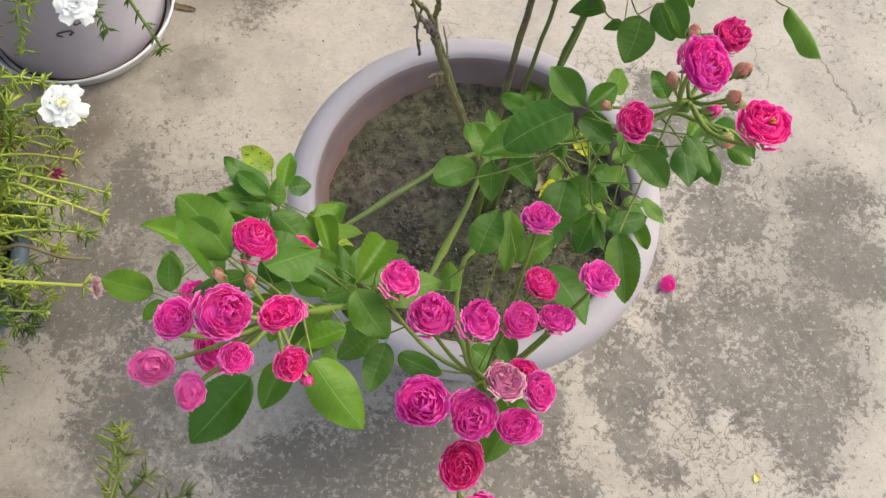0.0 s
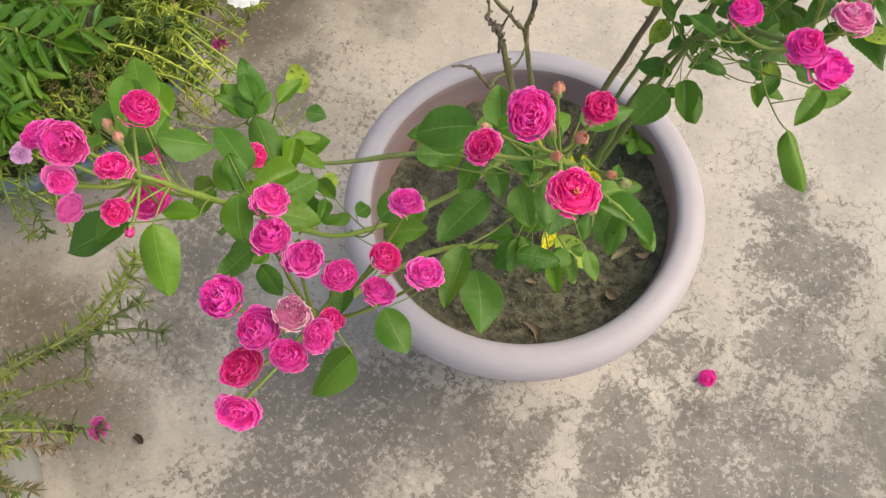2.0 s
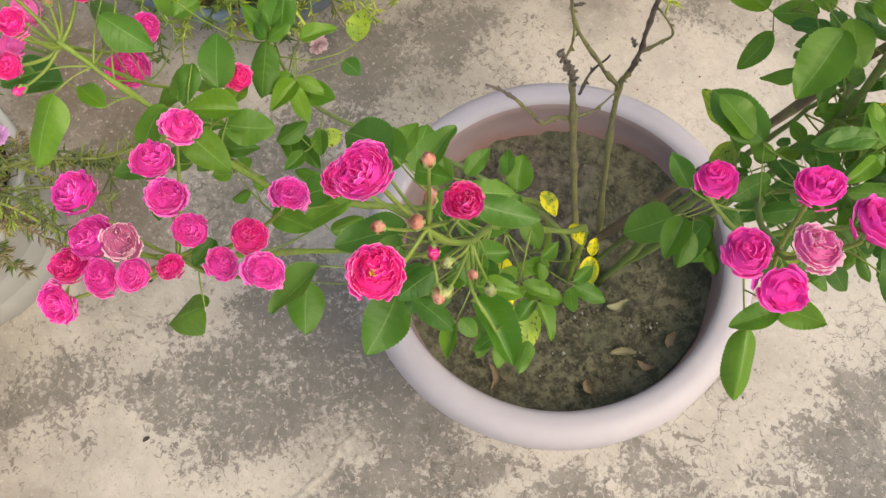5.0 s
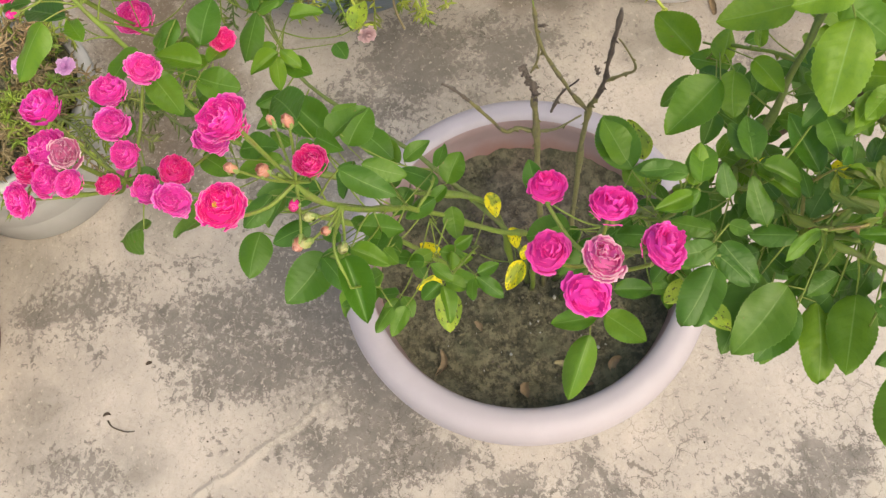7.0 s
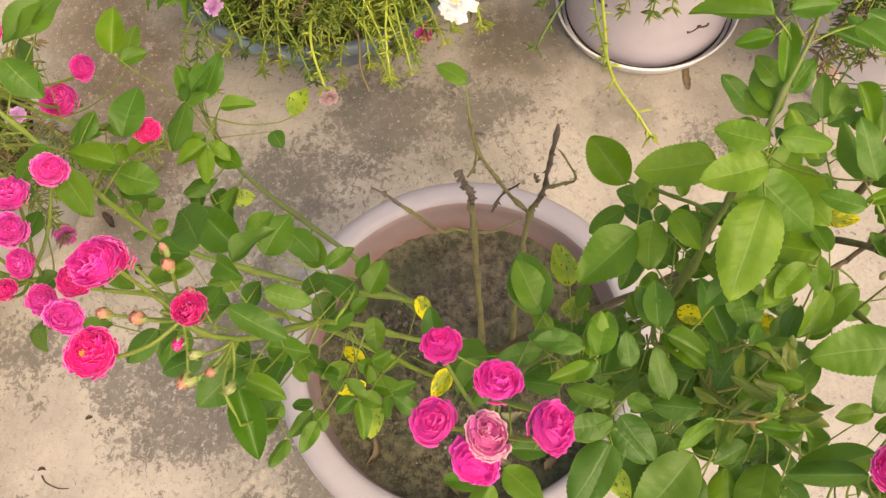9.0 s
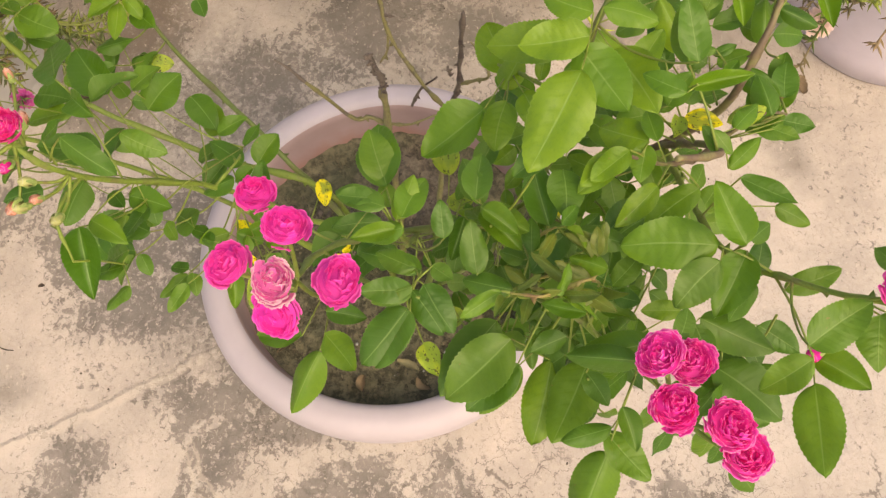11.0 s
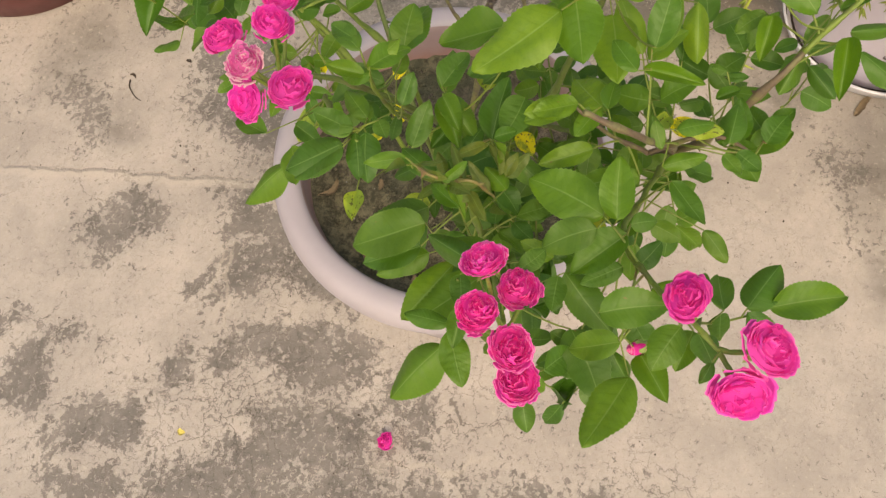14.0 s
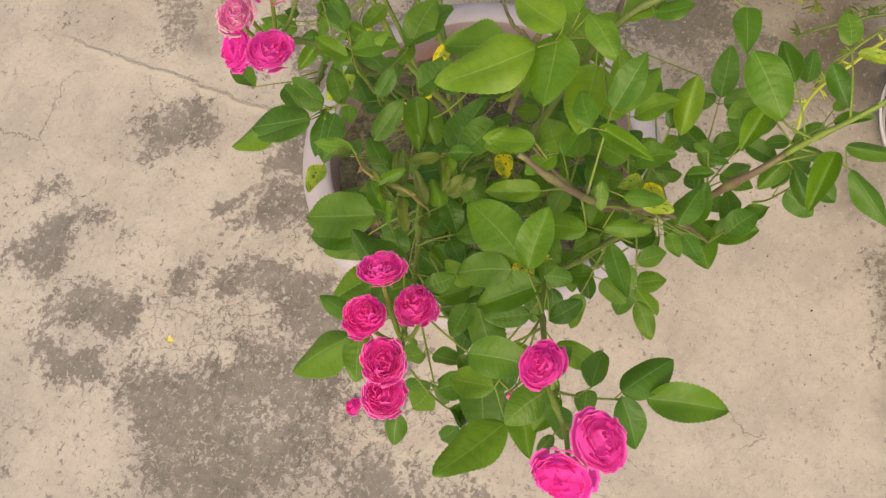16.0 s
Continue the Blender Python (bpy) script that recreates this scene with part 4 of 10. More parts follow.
cane([(-0.055, 0.095, 0.488), (-0.063, 0.073, 0.538), (-0.078, 0.055, 0.590), (-0.085, 0.052, 0.629)], 0.0019, 0.0013, DEAD_STEM)
cane([(-0.051, 0.106, 0.540), (-0.047, 0.121, 0.549), (-0.044, 0.133, 0.558), (-0.060, 0.120, 0.585)], 0.0017, 0.0006, DEAD_STEM)
cane([(-0.047, 0.041, 0.496), (-0.052, 0.025, 0.505), (-0.051, 0.010, 0.511), (-0.050, -0.019, 0.577)], 0.0017, 0.0013, DEAD_STEM)
cane([(-0.050, -0.019, 0.577), (-0.055, -0.028, 0.589), (-0.060, -0.039, 0.600)], 0.0014, 0.0009, DARK_STEM)
cane([(-0.047, 0.041, 0.496), (-0.043, 0.061, 0.497), (-0.047, 0.085, 0.501)], 0.0014, 0.0008, DEAD_STEM)
cane([(-0.069, 0.063, 0.486), (-0.071, 0.073, 0.507), (-0.067, 0.089, 0.530)], 0.0014, 0.0009, DARK_STEM)
cane([(-0.069, 0.043, 0.561), (-0.073, 0.051, 0.571), (-0.078, 0.055, 0.590)], 0.0011, 0.0009, DEAD_STEM)
knotted_head([(-0.054, 0.042, 0.538), (-0.058, 0.042, 0.552), (-0.063, 0.038, 0.566), (-0.067, 0.035, 0.578)], 0.0034, 3)
knotted_head([(-0.0525, 0.101, 0.552), (-0.054, 0.099, 0.560)], 0.0020, 4)
knotted_head([(-0.083, 0.053, 0.606), (-0.076, 0.060, 0.612)], 0.0018, 5)
rose((-0.144, -0.259, 0.786), 0.0127, (0.251, 0.117, 0.961), CRIMSON, (-0.135, -0.290, 0.755))
rose((-0.174, -0.307, 0.804), 0.0109, (0.172, -0.112, 0.979), ORCHID, (-0.135, -0.290, 0.755))
rose((-0.149, -0.308, 0.815), 0.0137, (0.249, -0.110, 0.962), ORCHID, (-0.135, -0.290, 0.755))
rose((-0.126, -0.302, 0.799), 0.0105, (0.323, -0.101, 0.941), CRIMSON, (-0.135, -0.290, 0.755))
rose((-0.208, -0.306, 0.717), 0.0126, (0.119, -0.129, 0.984), VIOLET, (-0.135, -0.290, 0.755))
rose((-0.144, -0.325, 0.801), 0.0080, (0.262, -0.180, 0.948), ORCHID, (-0.135, -0.290, 0.755))
rose((-0.123, -0.319, 0.772), 0.0093, (0.375, -0.247, 0.894), CRIMSON, (-0.135, -0.290, 0.755))
rose((-0.183, -0.321, 0.722), 0.0094, (0.158, -0.228, 0.961), VIOLET, (-0.135, -0.290, 0.755))
rose((-0.140, -0.201, 0.639), 0.0113, (0.392, 0.106, 0.914), CRIMSON, (-0.135, -0.290, 0.755))
rose((-0.190, -0.270, 0.642), 0.0173, (0.294, -0.014, 0.956), ORCHID, (-0.135, -0.290, 0.755))
rose((-0.204, -0.242, 0.657), 0.0115, (0.255, 0.053, 0.965), ORCHID, (-0.135, -0.290, 0.755))
rose((-0.073, -0.251, 0.715), 0.0138, (0.060, 0.064, 0.996), ORCHID, (-0.022, -0.295, 0.660))
rose((-0.055, -0.276, 0.724), 0.0144, (0.084, 0.016, 0.996), ORCHID, (-0.022, -0.295, 0.660))
rose((-0.028, -0.278, 0.723), 0.0132, (0.150, 0.016, 0.989), ORCHID, (-0.022, -0.295, 0.660))
rose((0.008, -0.213, 0.721), 0.0126, (0.235, 0.100, 0.967), ORCHID, (-0.022, -0.295, 0.660))
rose((0.010, -0.246, 0.700), 0.0120, (0.270, 0.111, 0.957), CRIMSON, (-0.022, -0.295, 0.660))
rose((0.042, -0.248, 0.715), 0.0130, (0.300, 0.054, 0.952), ORCHID, (-0.022, -0.295, 0.660))
rose((-0.005, -0.275, 0.715), 0.0112, (0.223, 0.035, 0.974), ORCHID, (-0.022, -0.295, 0.660))
rose((0.018, -0.269, 0.701), 0.0111, (0.303, 0.053, 0.951), ORCHID, (-0.022, -0.295, 0.660))
rose((-0.060, -0.325, 0.725), 0.0160, (0.081, -0.108, 0.991), ORCHID, (-0.022, -0.295, 0.660))
rose((-0.032, -0.329, 0.715), 0.0143, (0.137, -0.138, 0.981), ORCHID, (-0.022, -0.295, 0.660))
rose((-0.015, -0.313, 0.724), 0.0142, (0.185, -0.086, 0.979), WILTED, (-0.022, -0.295, 0.660))
rose((0.005, -0.316, 0.717), 0.0109, (0.245, -0.094, 0.965), ORCHID, (-0.022, -0.295, 0.660))
rose((-0.007, -0.334, 0.711), 0.0126, (0.212, -0.152, 0.965), ORCHID, (-0.022, -0.295, 0.660))
rose((-0.037, -0.352, 0.690), 0.0140, (0.123, -0.227, 0.966), CRIMSON, (-0.022, -0.295, 0.660))
rose((-0.030, -0.376, 0.666), 0.0151, (0.163, -0.269, 0.949), ORCHID, (-0.022, -0.295, 0.660))
rose((-0.002, -0.298, 0.691), 0.0086, (0.280, -0.051, 0.959), CRIMSON, (-0.022, -0.295, 0.660))
rose((0.051, -0.188, 0.789), 0.0113, (-0.009, -0.255, 0.967), CRIMSON, (0.088, -0.160, 0.765))
rose((0.076, -0.182, 0.834), 0.0143, (0.123, -0.178, 0.976), MAGENTA, (0.088, -0.160, 0.765))
rose((0.102, -0.145, 0.806), 0.0114, (0.213, -0.047, 0.976), CRIMSON, (0.088, -0.160, 0.765))
stamens(rose((0.113, -0.199, 0.806), 0.0141, (0.229, -0.243, 0.943), CRIMSON, (0.088, -0.160, 0.765)), (0.113, -0.199, 0.806), 0.0141, (0.229, -0.243, 0.943))
rose((0.146, -0.019, 0.772), 0.0124, (0.004, -0.060, 0.998), ROSY, (0.190, -0.005, 0.745))
rose((0.184, 0.003, 0.806), 0.0135, (0.170, 0.025, 0.985), ROSY, (0.190, -0.005, 0.745))
rose((0.189, -0.034, 0.780), 0.0131, (0.181, -0.139, 0.974), ROSY, (0.190, -0.005, 0.745))
rose((0.206, -0.009, 0.790), 0.0127, (0.251, -0.014, 0.968), FADED, (0.190, -0.005, 0.745))
rose((0.211, 0.024, 0.790), 0.0139, (0.260, 0.104, 0.960), ROSY, (0.190, -0.005, 0.745))
rose((0.209, -0.017, 0.749), 0.0143, (0.413, -0.138, 0.900), ROSY, (0.190, -0.005, 0.745))
rose((0.275, 0.169, 0.810), 0.0123, (0.111, 0.001, 0.994), MAGENTA, (0.285, 0.185, 0.735))
rose((0.274, 0.189, 0.783), 0.0114, (0.082, 0.053, 0.995), MAGENTA, (0.285, 0.185, 0.735))
rose((0.297, 0.174, 0.792), 0.0128, (0.166, 0.001, 0.986), MAGENTA, (0.285, 0.185, 0.735))
rose((0.308, 0.197, 0.793), 0.0126, (0.194, 0.070, 0.979), MAGENTA, (0.285, 0.185, 0.735))
rose((0.319, 0.206, 0.776), 0.0120, (0.248, 0.108, 0.963), MAGENTA, (0.285, 0.185, 0.735))
rose((0.273, 0.266, 0.850), 0.0112, (0.30, -0.285, 0.90), ROSY, (0.276, 0.276, 0.826))
rose((0.285, 0.305, 0.857), 0.0135, (0.10, 0.24, 0.966), ROSY, (0.283, 0.288, 0.828))
rose((0.304, 0.301, 0.841), 0.0135, (0.52, 0.10, 0.85), ROSY, (0.283, 0.288, 0.828))
bud((-0.117, -0.323, 0.757), 0.0043, (0.440, -0.281, 0.853), CRIMSON, (-0.135, -0.290, 0.755))
bud((-0.163, -0.274, 0.775), 0.0046, (0.116, 0.062, 0.991), BLUSH, (-0.135, -0.290, 0.755))
bud((-0.145, -0.281, 0.785), 0.0045, (0.214, 0.019, 0.977), BLUSH, (-0.135, -0.290, 0.755))
bud((0.103, -0.171, 0.813), 0.0055, (0.206, -0.157, 0.966), BLUSH, (0.088, -0.160, 0.765))
bud((0.096, -0.188, 0.814), 0.0046, (0.176, -0.216, 0.960), BLUSH, (0.088, -0.160, 0.765))
bud((0.078, -0.150, 0.816), 0.0050, (0.111, -0.080, 0.991), BLUSH, (0.088, -0.160, 0.765))
bud((0.117, -0.172, 0.740), 0.0053, (0.425, -0.246, 0.871), BLUSH, (0.088, -0.160, 0.765))
bud((0.103, -0.165, 0.764), 0.0048, (0.431, -0.221, 0.875), CRIMSON, (0.088, -0.160, 0.765))
bud((0.077, -0.151, 0.774), 0.0051, (-0.027, 0.020, 0.999), BLUSH, (0.088, -0.160, 0.765))
bud((0.040, -0.165, 0.767), 0.0039, (-0.106, -0.172, 0.979), BLUSH, (0.088, -0.160, 0.765))
bud((0.106, -0.160, 0.751), 0.0046, (0.149, -0.372, 0.916), CREAM, (0.097, -0.140, 0.735))
bud((0.120, -0.152, 0.753), 0.0042, (0.245, -0.289, 0.926), BLUSH, (0.097, -0.140, 0.735))
bud((0.117, -0.168, 0.740), 0.0047, (0.221, -0.415, 0.883), CREAM, (0.097, -0.140, 0.735))
bud((0.128, -0.146, 0.739), 0.0046, (0.340, -0.262, 0.903), CREAM, (0.097, -0.140, 0.735))
bud((0.273, 0.256, 0.753), 0.0056, (0.320, -0.243, 0.916), CRIMSON, (0.265, 0.272, 0.790))
leaf((-0.125, -0.280, 0.738), (-0.164, -0.253, 0.748), (
    ((-0.164, -0.253, 0.748), (-0.196, -0.219, 0.757), 0.027, (0.032, -0.226, 0.974), GREEN),
))
leaf((-0.119, -0.274, 0.724), (-0.248, -0.221, 0.603), (
    ((-0.248, -0.221, 0.603), (-0.286, -0.211, 0.609), 0.023, (0.132, -0.160, 0.978), LIGHT),
    ((-0.199, -0.267, 0.730), (-0.200, -0.248, 0.738), 0.013, (0.200, -0.369, 0.908), LIGHT),
    ((-0.210, -0.263, 0.702), (-0.222, -0.273, 0.701), 0.010, (-0.038, -0.045, 0.998), LIGHT),
))
leaf((-0.119, -0.274, 0.724), (-0.155, -0.258, 0.731), (
    ((-0.151, -0.259, 0.734), (-0.119, -0.245, 0.739), 0.019, (-0.012, -0.323, 0.946), GREEN),
    ((-0.155, -0.258, 0.731), (-0.189, -0.266, 0.732), 0.017, (0.068, -0.172, 0.983), DARK),
))
leaf((-0.097, -0.251, 0.672), (-0.135, -0.226, 0.685), (
    ((-0.135, -0.226, 0.685), (-0.112, -0.244, 0.675), 0.015, (0.265, -0.219, 0.939), GREEN),
))
leaf((-0.185, -0.165, 0.600), (-0.166, -0.169, 0.629), (
    ((-0.166, -0.169, 0.629), (-0.135, -0.195, 0.615), 0.023, (0.221, -0.243, 0.944), DARK),
))
leaf((-0.178, -0.162, 0.587), (-0.185, -0.094, 0.546), (
    ((-0.189, -0.161, 0.601), (-0.218, -0.149, 0.611), 0.018, (0.176, -0.379, 0.908), GREEN),
    ((-0.185, -0.094, 0.546), (-0.210, -0.075, 0.553), 0.020, (0.171, -0.129, 0.977), TURNING),
    ((-0.169, -0.162, 0.638), (-0.191, -0.144, 0.644), 0.014, (0.125, -0.169, 0.978), GREEN),
    ((-0.166, -0.170, 0.632), (-0.184, -0.171, 0.635), 0.011, (0.169, -0.407, 0.898), GREEN),
))
leaf((-0.167, -0.159, 0.568), (-0.162, -0.168, 0.634), (
    ((-0.169, -0.114, 0.554), (-0.151, -0.109, 0.552), 0.016, (0.190, -0.227, 0.955), DARK),
    ((-0.162, -0.168, 0.634), (-0.162, -0.150, 0.643), 0.012, (0.012, -0.433, 0.901), GREEN),
))
leaf((-0.157, -0.155, 0.549), (-0.119, -0.198, 0.569), (
    ((-0.144, -0.160, 0.584), (-0.120, -0.141, 0.584), 0.020, (0.212, -0.256, 0.943), LIGHT),
    ((-0.119, -0.198, 0.569), (-0.125, -0.167, 0.572), 0.016, (0.148, -0.065, 0.987), GREEN),
))
leaf((-0.100, -0.255, 0.680), (-0.105, -0.228, 0.647), (
    ((-0.105, -0.228, 0.647), (-0.086, -0.197, 0.646), 0.027, (0.129, -0.048, 0.991), GREEN),
    ((-0.100, -0.255, 0.705), (-0.080, -0.282, 0.703), 0.022, (-0.009, -0.068, 0.998), GREEN),
))
leaf((-0.113, -0.268, 0.709), (-0.102, -0.286, 0.727), (
    ((-0.102, -0.286, 0.727), (-0.127, -0.295, 0.728), 0.015, (0.043, 0.004, 0.999), LIGHT),
))
leaf((-0.125, -0.280, 0.738), (-0.117, -0.308, 0.741), (
    ((-0.117, -0.308, 0.741), (-0.089, -0.341, 0.725), 0.026, (0.200, -0.292, 0.935), LIGHT),
))
leaf((-0.113, -0.268, 0.709), (-0.157, -0.306, 0.699), (
    ((-0.157, -0.306, 0.699), (-0.191, -0.342, 0.689), 0.031, (-0.025, -0.244, 0.970), DARK),
))
leaf((-0.125, -0.280, 0.738), (-0.132, -0.311, 0.747), (
    ((-0.132, -0.311, 0.747), (-0.140, -0.335, 0.745), 0.017, (0.277, -0.166, 0.947), DARK),
))
leaf((-0.087, -0.239, 0.646), (-0.082, -0.278, 0.677), (
    ((-0.094, -0.259, 0.638), (-0.115, -0.276, 0.636), 0.017, (0.096, -0.249, 0.964), DARK),
    ((-0.082, -0.278, 0.677), (-0.092, -0.307, 0.671), 0.017, (0.033, -0.204, 0.978), DARK),
))
leaf((-0.026, -0.286, 0.640), (-0.075, -0.282, 0.665), (
    ((-0.075, -0.282, 0.665), (-0.048, -0.295, 0.664), 0.016, (0.039, 0.008, 0.999), DARK),
    ((-0.015, -0.268, 0.670), (-0.006, -0.288, 0.670), 0.017, (0.027, 0.007, 1.000), DARK),
))
leaf((-0.062, -0.203, 0.575), (-0.025, -0.207, 0.649), (
    ((-0.039, -0.195, 0.546), (-0.039, -0.166, 0.546), 0.017, (0.135, -0.012, 0.991), GREEN),
    ((-0.025, -0.207, 0.649), (-0.011, -0.179, 0.659), 0.022, (0.032, -0.369, 0.929), GREEN),
))
leaf((-0.030, -0.264, 0.602), (-0.003, -0.177, 0.653), (
    ((-0.003, -0.177, 0.653), (-0.006, -0.218, 0.652), 0.017, (0.102, -0.045, 0.994), GREEN),
    ((-0.003, -0.228, 0.687), (0.021, -0.211, 0.688), 0.018, (0.101, -0.204, 0.974), GREEN),
))
leaf((0.010, -0.070, 0.590), (-0.016, -0.135, 0.651), (
    ((-0.021, -0.093, 0.563), (-0.057, -0.109, 0.559), 0.024, (0.072, -0.385, 0.920), GREEN),
    ((-0.016, -0.135, 0.651), (-0.028, -0.112, 0.659), 0.018, (0.108, -0.269, 0.957), GREEN),
    ((-0.010, -0.092, 0.564), (-0.009, -0.120, 0.550), 0.019, (-0.122, -0.428, 0.896), DARK),
    ((0.007, -0.091, 0.565), (0.025, -0.111, 0.562), 0.022, (0.093, -0.074, 0.993), DARK),
))
leaf((0.057, -0.105, 0.630), (0.027, -0.151, 0.736), (
    ((0.015, -0.066, 0.600), (-0.004, -0.053, 0.598), 0.012, (-0.231, -0.194, 0.953), GREEN),
    ((0.027, -0.151, 0.736), (-0.014, -0.168, 0.723), 0.030, (-0.102, -0.429, 0.898), DARK),
))
leaf((0.077, -0.127, 0.686), (0.038, -0.143, 0.729), (
    ((0.036, -0.136, 0.718), (0.018, -0.106, 0.721), 0.021, (-0.179, -0.219, 0.959), DARK),
    ((0.038, -0.143, 0.729), (0.056, -0.130, 0.735), 0.016, (0.046, -0.483, 0.875), GREEN),
    ((0.040, -0.125, 0.689), (0.062, -0.141, 0.682), 0.019, (-0.054, -0.465, 0.884), DARK),
))
leaf((0.043, -0.088, 0.583), (0.070, -0.145, 0.587), (
    ((0.067, -0.114, 0.577), (0.047, -0.133, 0.570), 0.024, (-0.003, -0.332, 0.943), DARK),
    ((0.070, -0.145, 0.587), (0.053, -0.177, 0.586), 0.024, (0.060, -0.041, 0.997), DARK),
))
leaf((0.089, -0.145, 0.730), (0.055, -0.219, 0.712), (
    ((0.035, -0.155, 0.655), (0.022, -0.203, 0.650), 0.027, (-0.121, -0.052, 0.991), DARK),
    ((0.055, -0.219, 0.712), (0.059, -0.258, 0.697), 0.021, (-0.190, -0.372, 0.908), DARK),
))
leaf((0.073, -0.123, 0.675), (0.067, -0.171, 0.725), (
    ((0.067, -0.171, 0.725), (0.085, -0.191, 0.717), 0.019, (-0.093, -0.447, 0.890), DARK),
    ((0.083, -0.122, 0.654), (0.106, -0.136, 0.656), 0.017, (-0.260, -0.317, 0.912), DARK),
))
leaf((0.140, -0.150, 0.705), (0.128, -0.133, 0.662), (
    ((0.121, -0.129, 0.670), (0.122, -0.155, 0.658), 0.019, (-0.115, -0.410, 0.905), DARK),
    ((0.128, -0.133, 0.662), (0.135, -0.162, 0.661), 0.015, (-0.364, -0.115, 0.924), DARK),
    ((0.145, -0.130, 0.665), (0.158, -0.146, 0.667), 0.012, (-0.279, -0.086, 0.957), DARK),
))
leaf((0.089, -0.148, 0.735), (0.080, -0.150, 0.751), (
    ((0.080, -0.150, 0.751), (0.071, -0.135, 0.757), 0.011, (0.026, -0.376, 0.926), GREEN),
))
leaf((0.106, 0.077, 0.594), (0.108, 0.014, 0.613), (
    ((0.108, 0.014, 0.613), (0.095, -0.019, 0.599), 0.029, (-0.145, -0.345, 0.927), DARK),
    ((0.123, 0.030, 0.611), (0.136, 0.002, 0.602), 0.022, (-0.087, -0.328, 0.941), DARK),
    ((0.113, 0.064, 0.536), (0.095, 0.062, 0.534), 0.011, (-0.092, -0.316, 0.944), DARK),
))
leaf((0.065, -0.114, 0.652), (0.007, -0.139, 0.683), (
    ((0.007, -0.139, 0.683), (-0.022, -0.158, 0.701), 0.029, (0.496, 0.038, 0.868), GREEN),
))
leaf((0.048, -0.096, 0.607), (-0.054, -0.115, 0.575), (
    ((-0.006, -0.128, 0.637), (-0.032, -0.102, 0.642), 0.028, (0.302, 0.102, 0.948), GREEN),
    ((-0.054, -0.115, 0.575), (-0.023, -0.097, 0.570), 0.023, (0.210, -0.087, 0.974), GREEN),
    ((0.056, -0.120, 0.709), (0.071, -0.093, 0.701), 0.016, (0.468, 0.009, 0.884), GREEN),
))
leaf((0.042, -0.079, 0.556), (-0.005, -0.089, 0.591), (
    ((-0.005, -0.089, 0.591), (-0.012, -0.064, 0.599), 0.014, (0.317, -0.224, 0.922), GREEN),
    ((0.022, -0.061, 0.581), (0.000, -0.042, 0.587), 0.022, (0.256, -0.009, 0.967), GREEN),
    ((0.028, -0.069, 0.596), (0.003, -0.095, 0.599), 0.018, (0.092, 0.031, 0.995), DARK),
    ((0.029, -0.063, 0.590), (0.036, -0.080, 0.584), 0.012, (0.320, -0.206, 0.925), GREEN),
    ((0.038, -0.063, 0.570), (0.065, -0.067, 0.562), 0.017, (0.306, -0.046, 0.951), GREEN),
))
leaf((0.043, -0.088, 0.583), (0.042, -0.075, 0.601), (
    ((0.042, -0.075, 0.601), (0.048, -0.103, 0.597), 0.015, (0.340, -0.074, 0.937), GREEN),
))
leaf((0.065, -0.114, 0.652), (0.115, -0.149, 0.701), (
    ((0.035, -0.175, 0.550), (0.065, -0.218, 0.547), 0.035, (0.328, 0.167, 0.930), GREEN),
    ((0.069, -0.172, 0.617), (0.100, -0.161, 0.617), 0.017, (0.050, -0.137, 0.989), GREEN),
    ((0.115, -0.149, 0.701), (0.159, -0.146, 0.687), 0.023, (0.297, 0.225, 0.928), GREEN),
))
leaf((0.073, -0.123, 0.675), (0.108, -0.144, 0.695), (
    ((0.108, -0.144, 0.695), (0.126, -0.122, 0.692), 0.016, (0.152, 0.008, 0.988), GREEN),
    ((0.073, -0.135, 0.655), (0.086, -0.106, 0.652), 0.019, (0.303, -0.062, 0.951), GREEN),
))
leaf((0.069, -0.118, 0.664), (-0.024, -0.230, 0.515), (
    ((-0.024, -0.230, 0.515), (0.012, -0.252, 0.508), 0.031, (0.220, 0.019, 0.975), GREEN),
    ((0.087, -0.177, 0.757), (0.101, -0.199, 0.756), 0.015, (0.246, 0.128, 0.961), DARK),
))
leaf((0.086, -0.136, 0.709), (0.096, -0.163, 0.721), (
    ((0.096, -0.163, 0.721), (0.099, -0.190, 0.721), 0.017, (0.200, 0.018, 0.980), DARK),
))
leaf((0.088, -0.150, 0.740), (0.088, -0.133, 0.764), (
    ((0.088, -0.133, 0.764), (0.114, -0.105, 0.758), 0.017, (0.391, -0.178, 0.903), DARK),
))
leaf((0.034, -0.050, 0.467), (0.003, -0.023, 0.505), (
    ((0.003, -0.023, 0.505), (0.026, -0.023, 0.498), 0.014, (0.287, 0.040, 0.957), YELLOW),
))
leaf((0.035, -0.045, 0.450), (0.067, -0.013, 0.482), (
    ((0.034, -0.012, 0.485), (0.054, -0.014, 0.482), 0.012, (0.157, -0.182, 0.971), YELLOW),
    ((0.067, -0.013, 0.482), (0.086, -0.035, 0.472), 0.017, (0.327, -0.160, 0.931), YELLOW),
    ((0.066, -0.013, 0.481), (0.055, -0.001, 0.484), 0.010, (0.096, -0.099, 0.990), YELLOW),
))
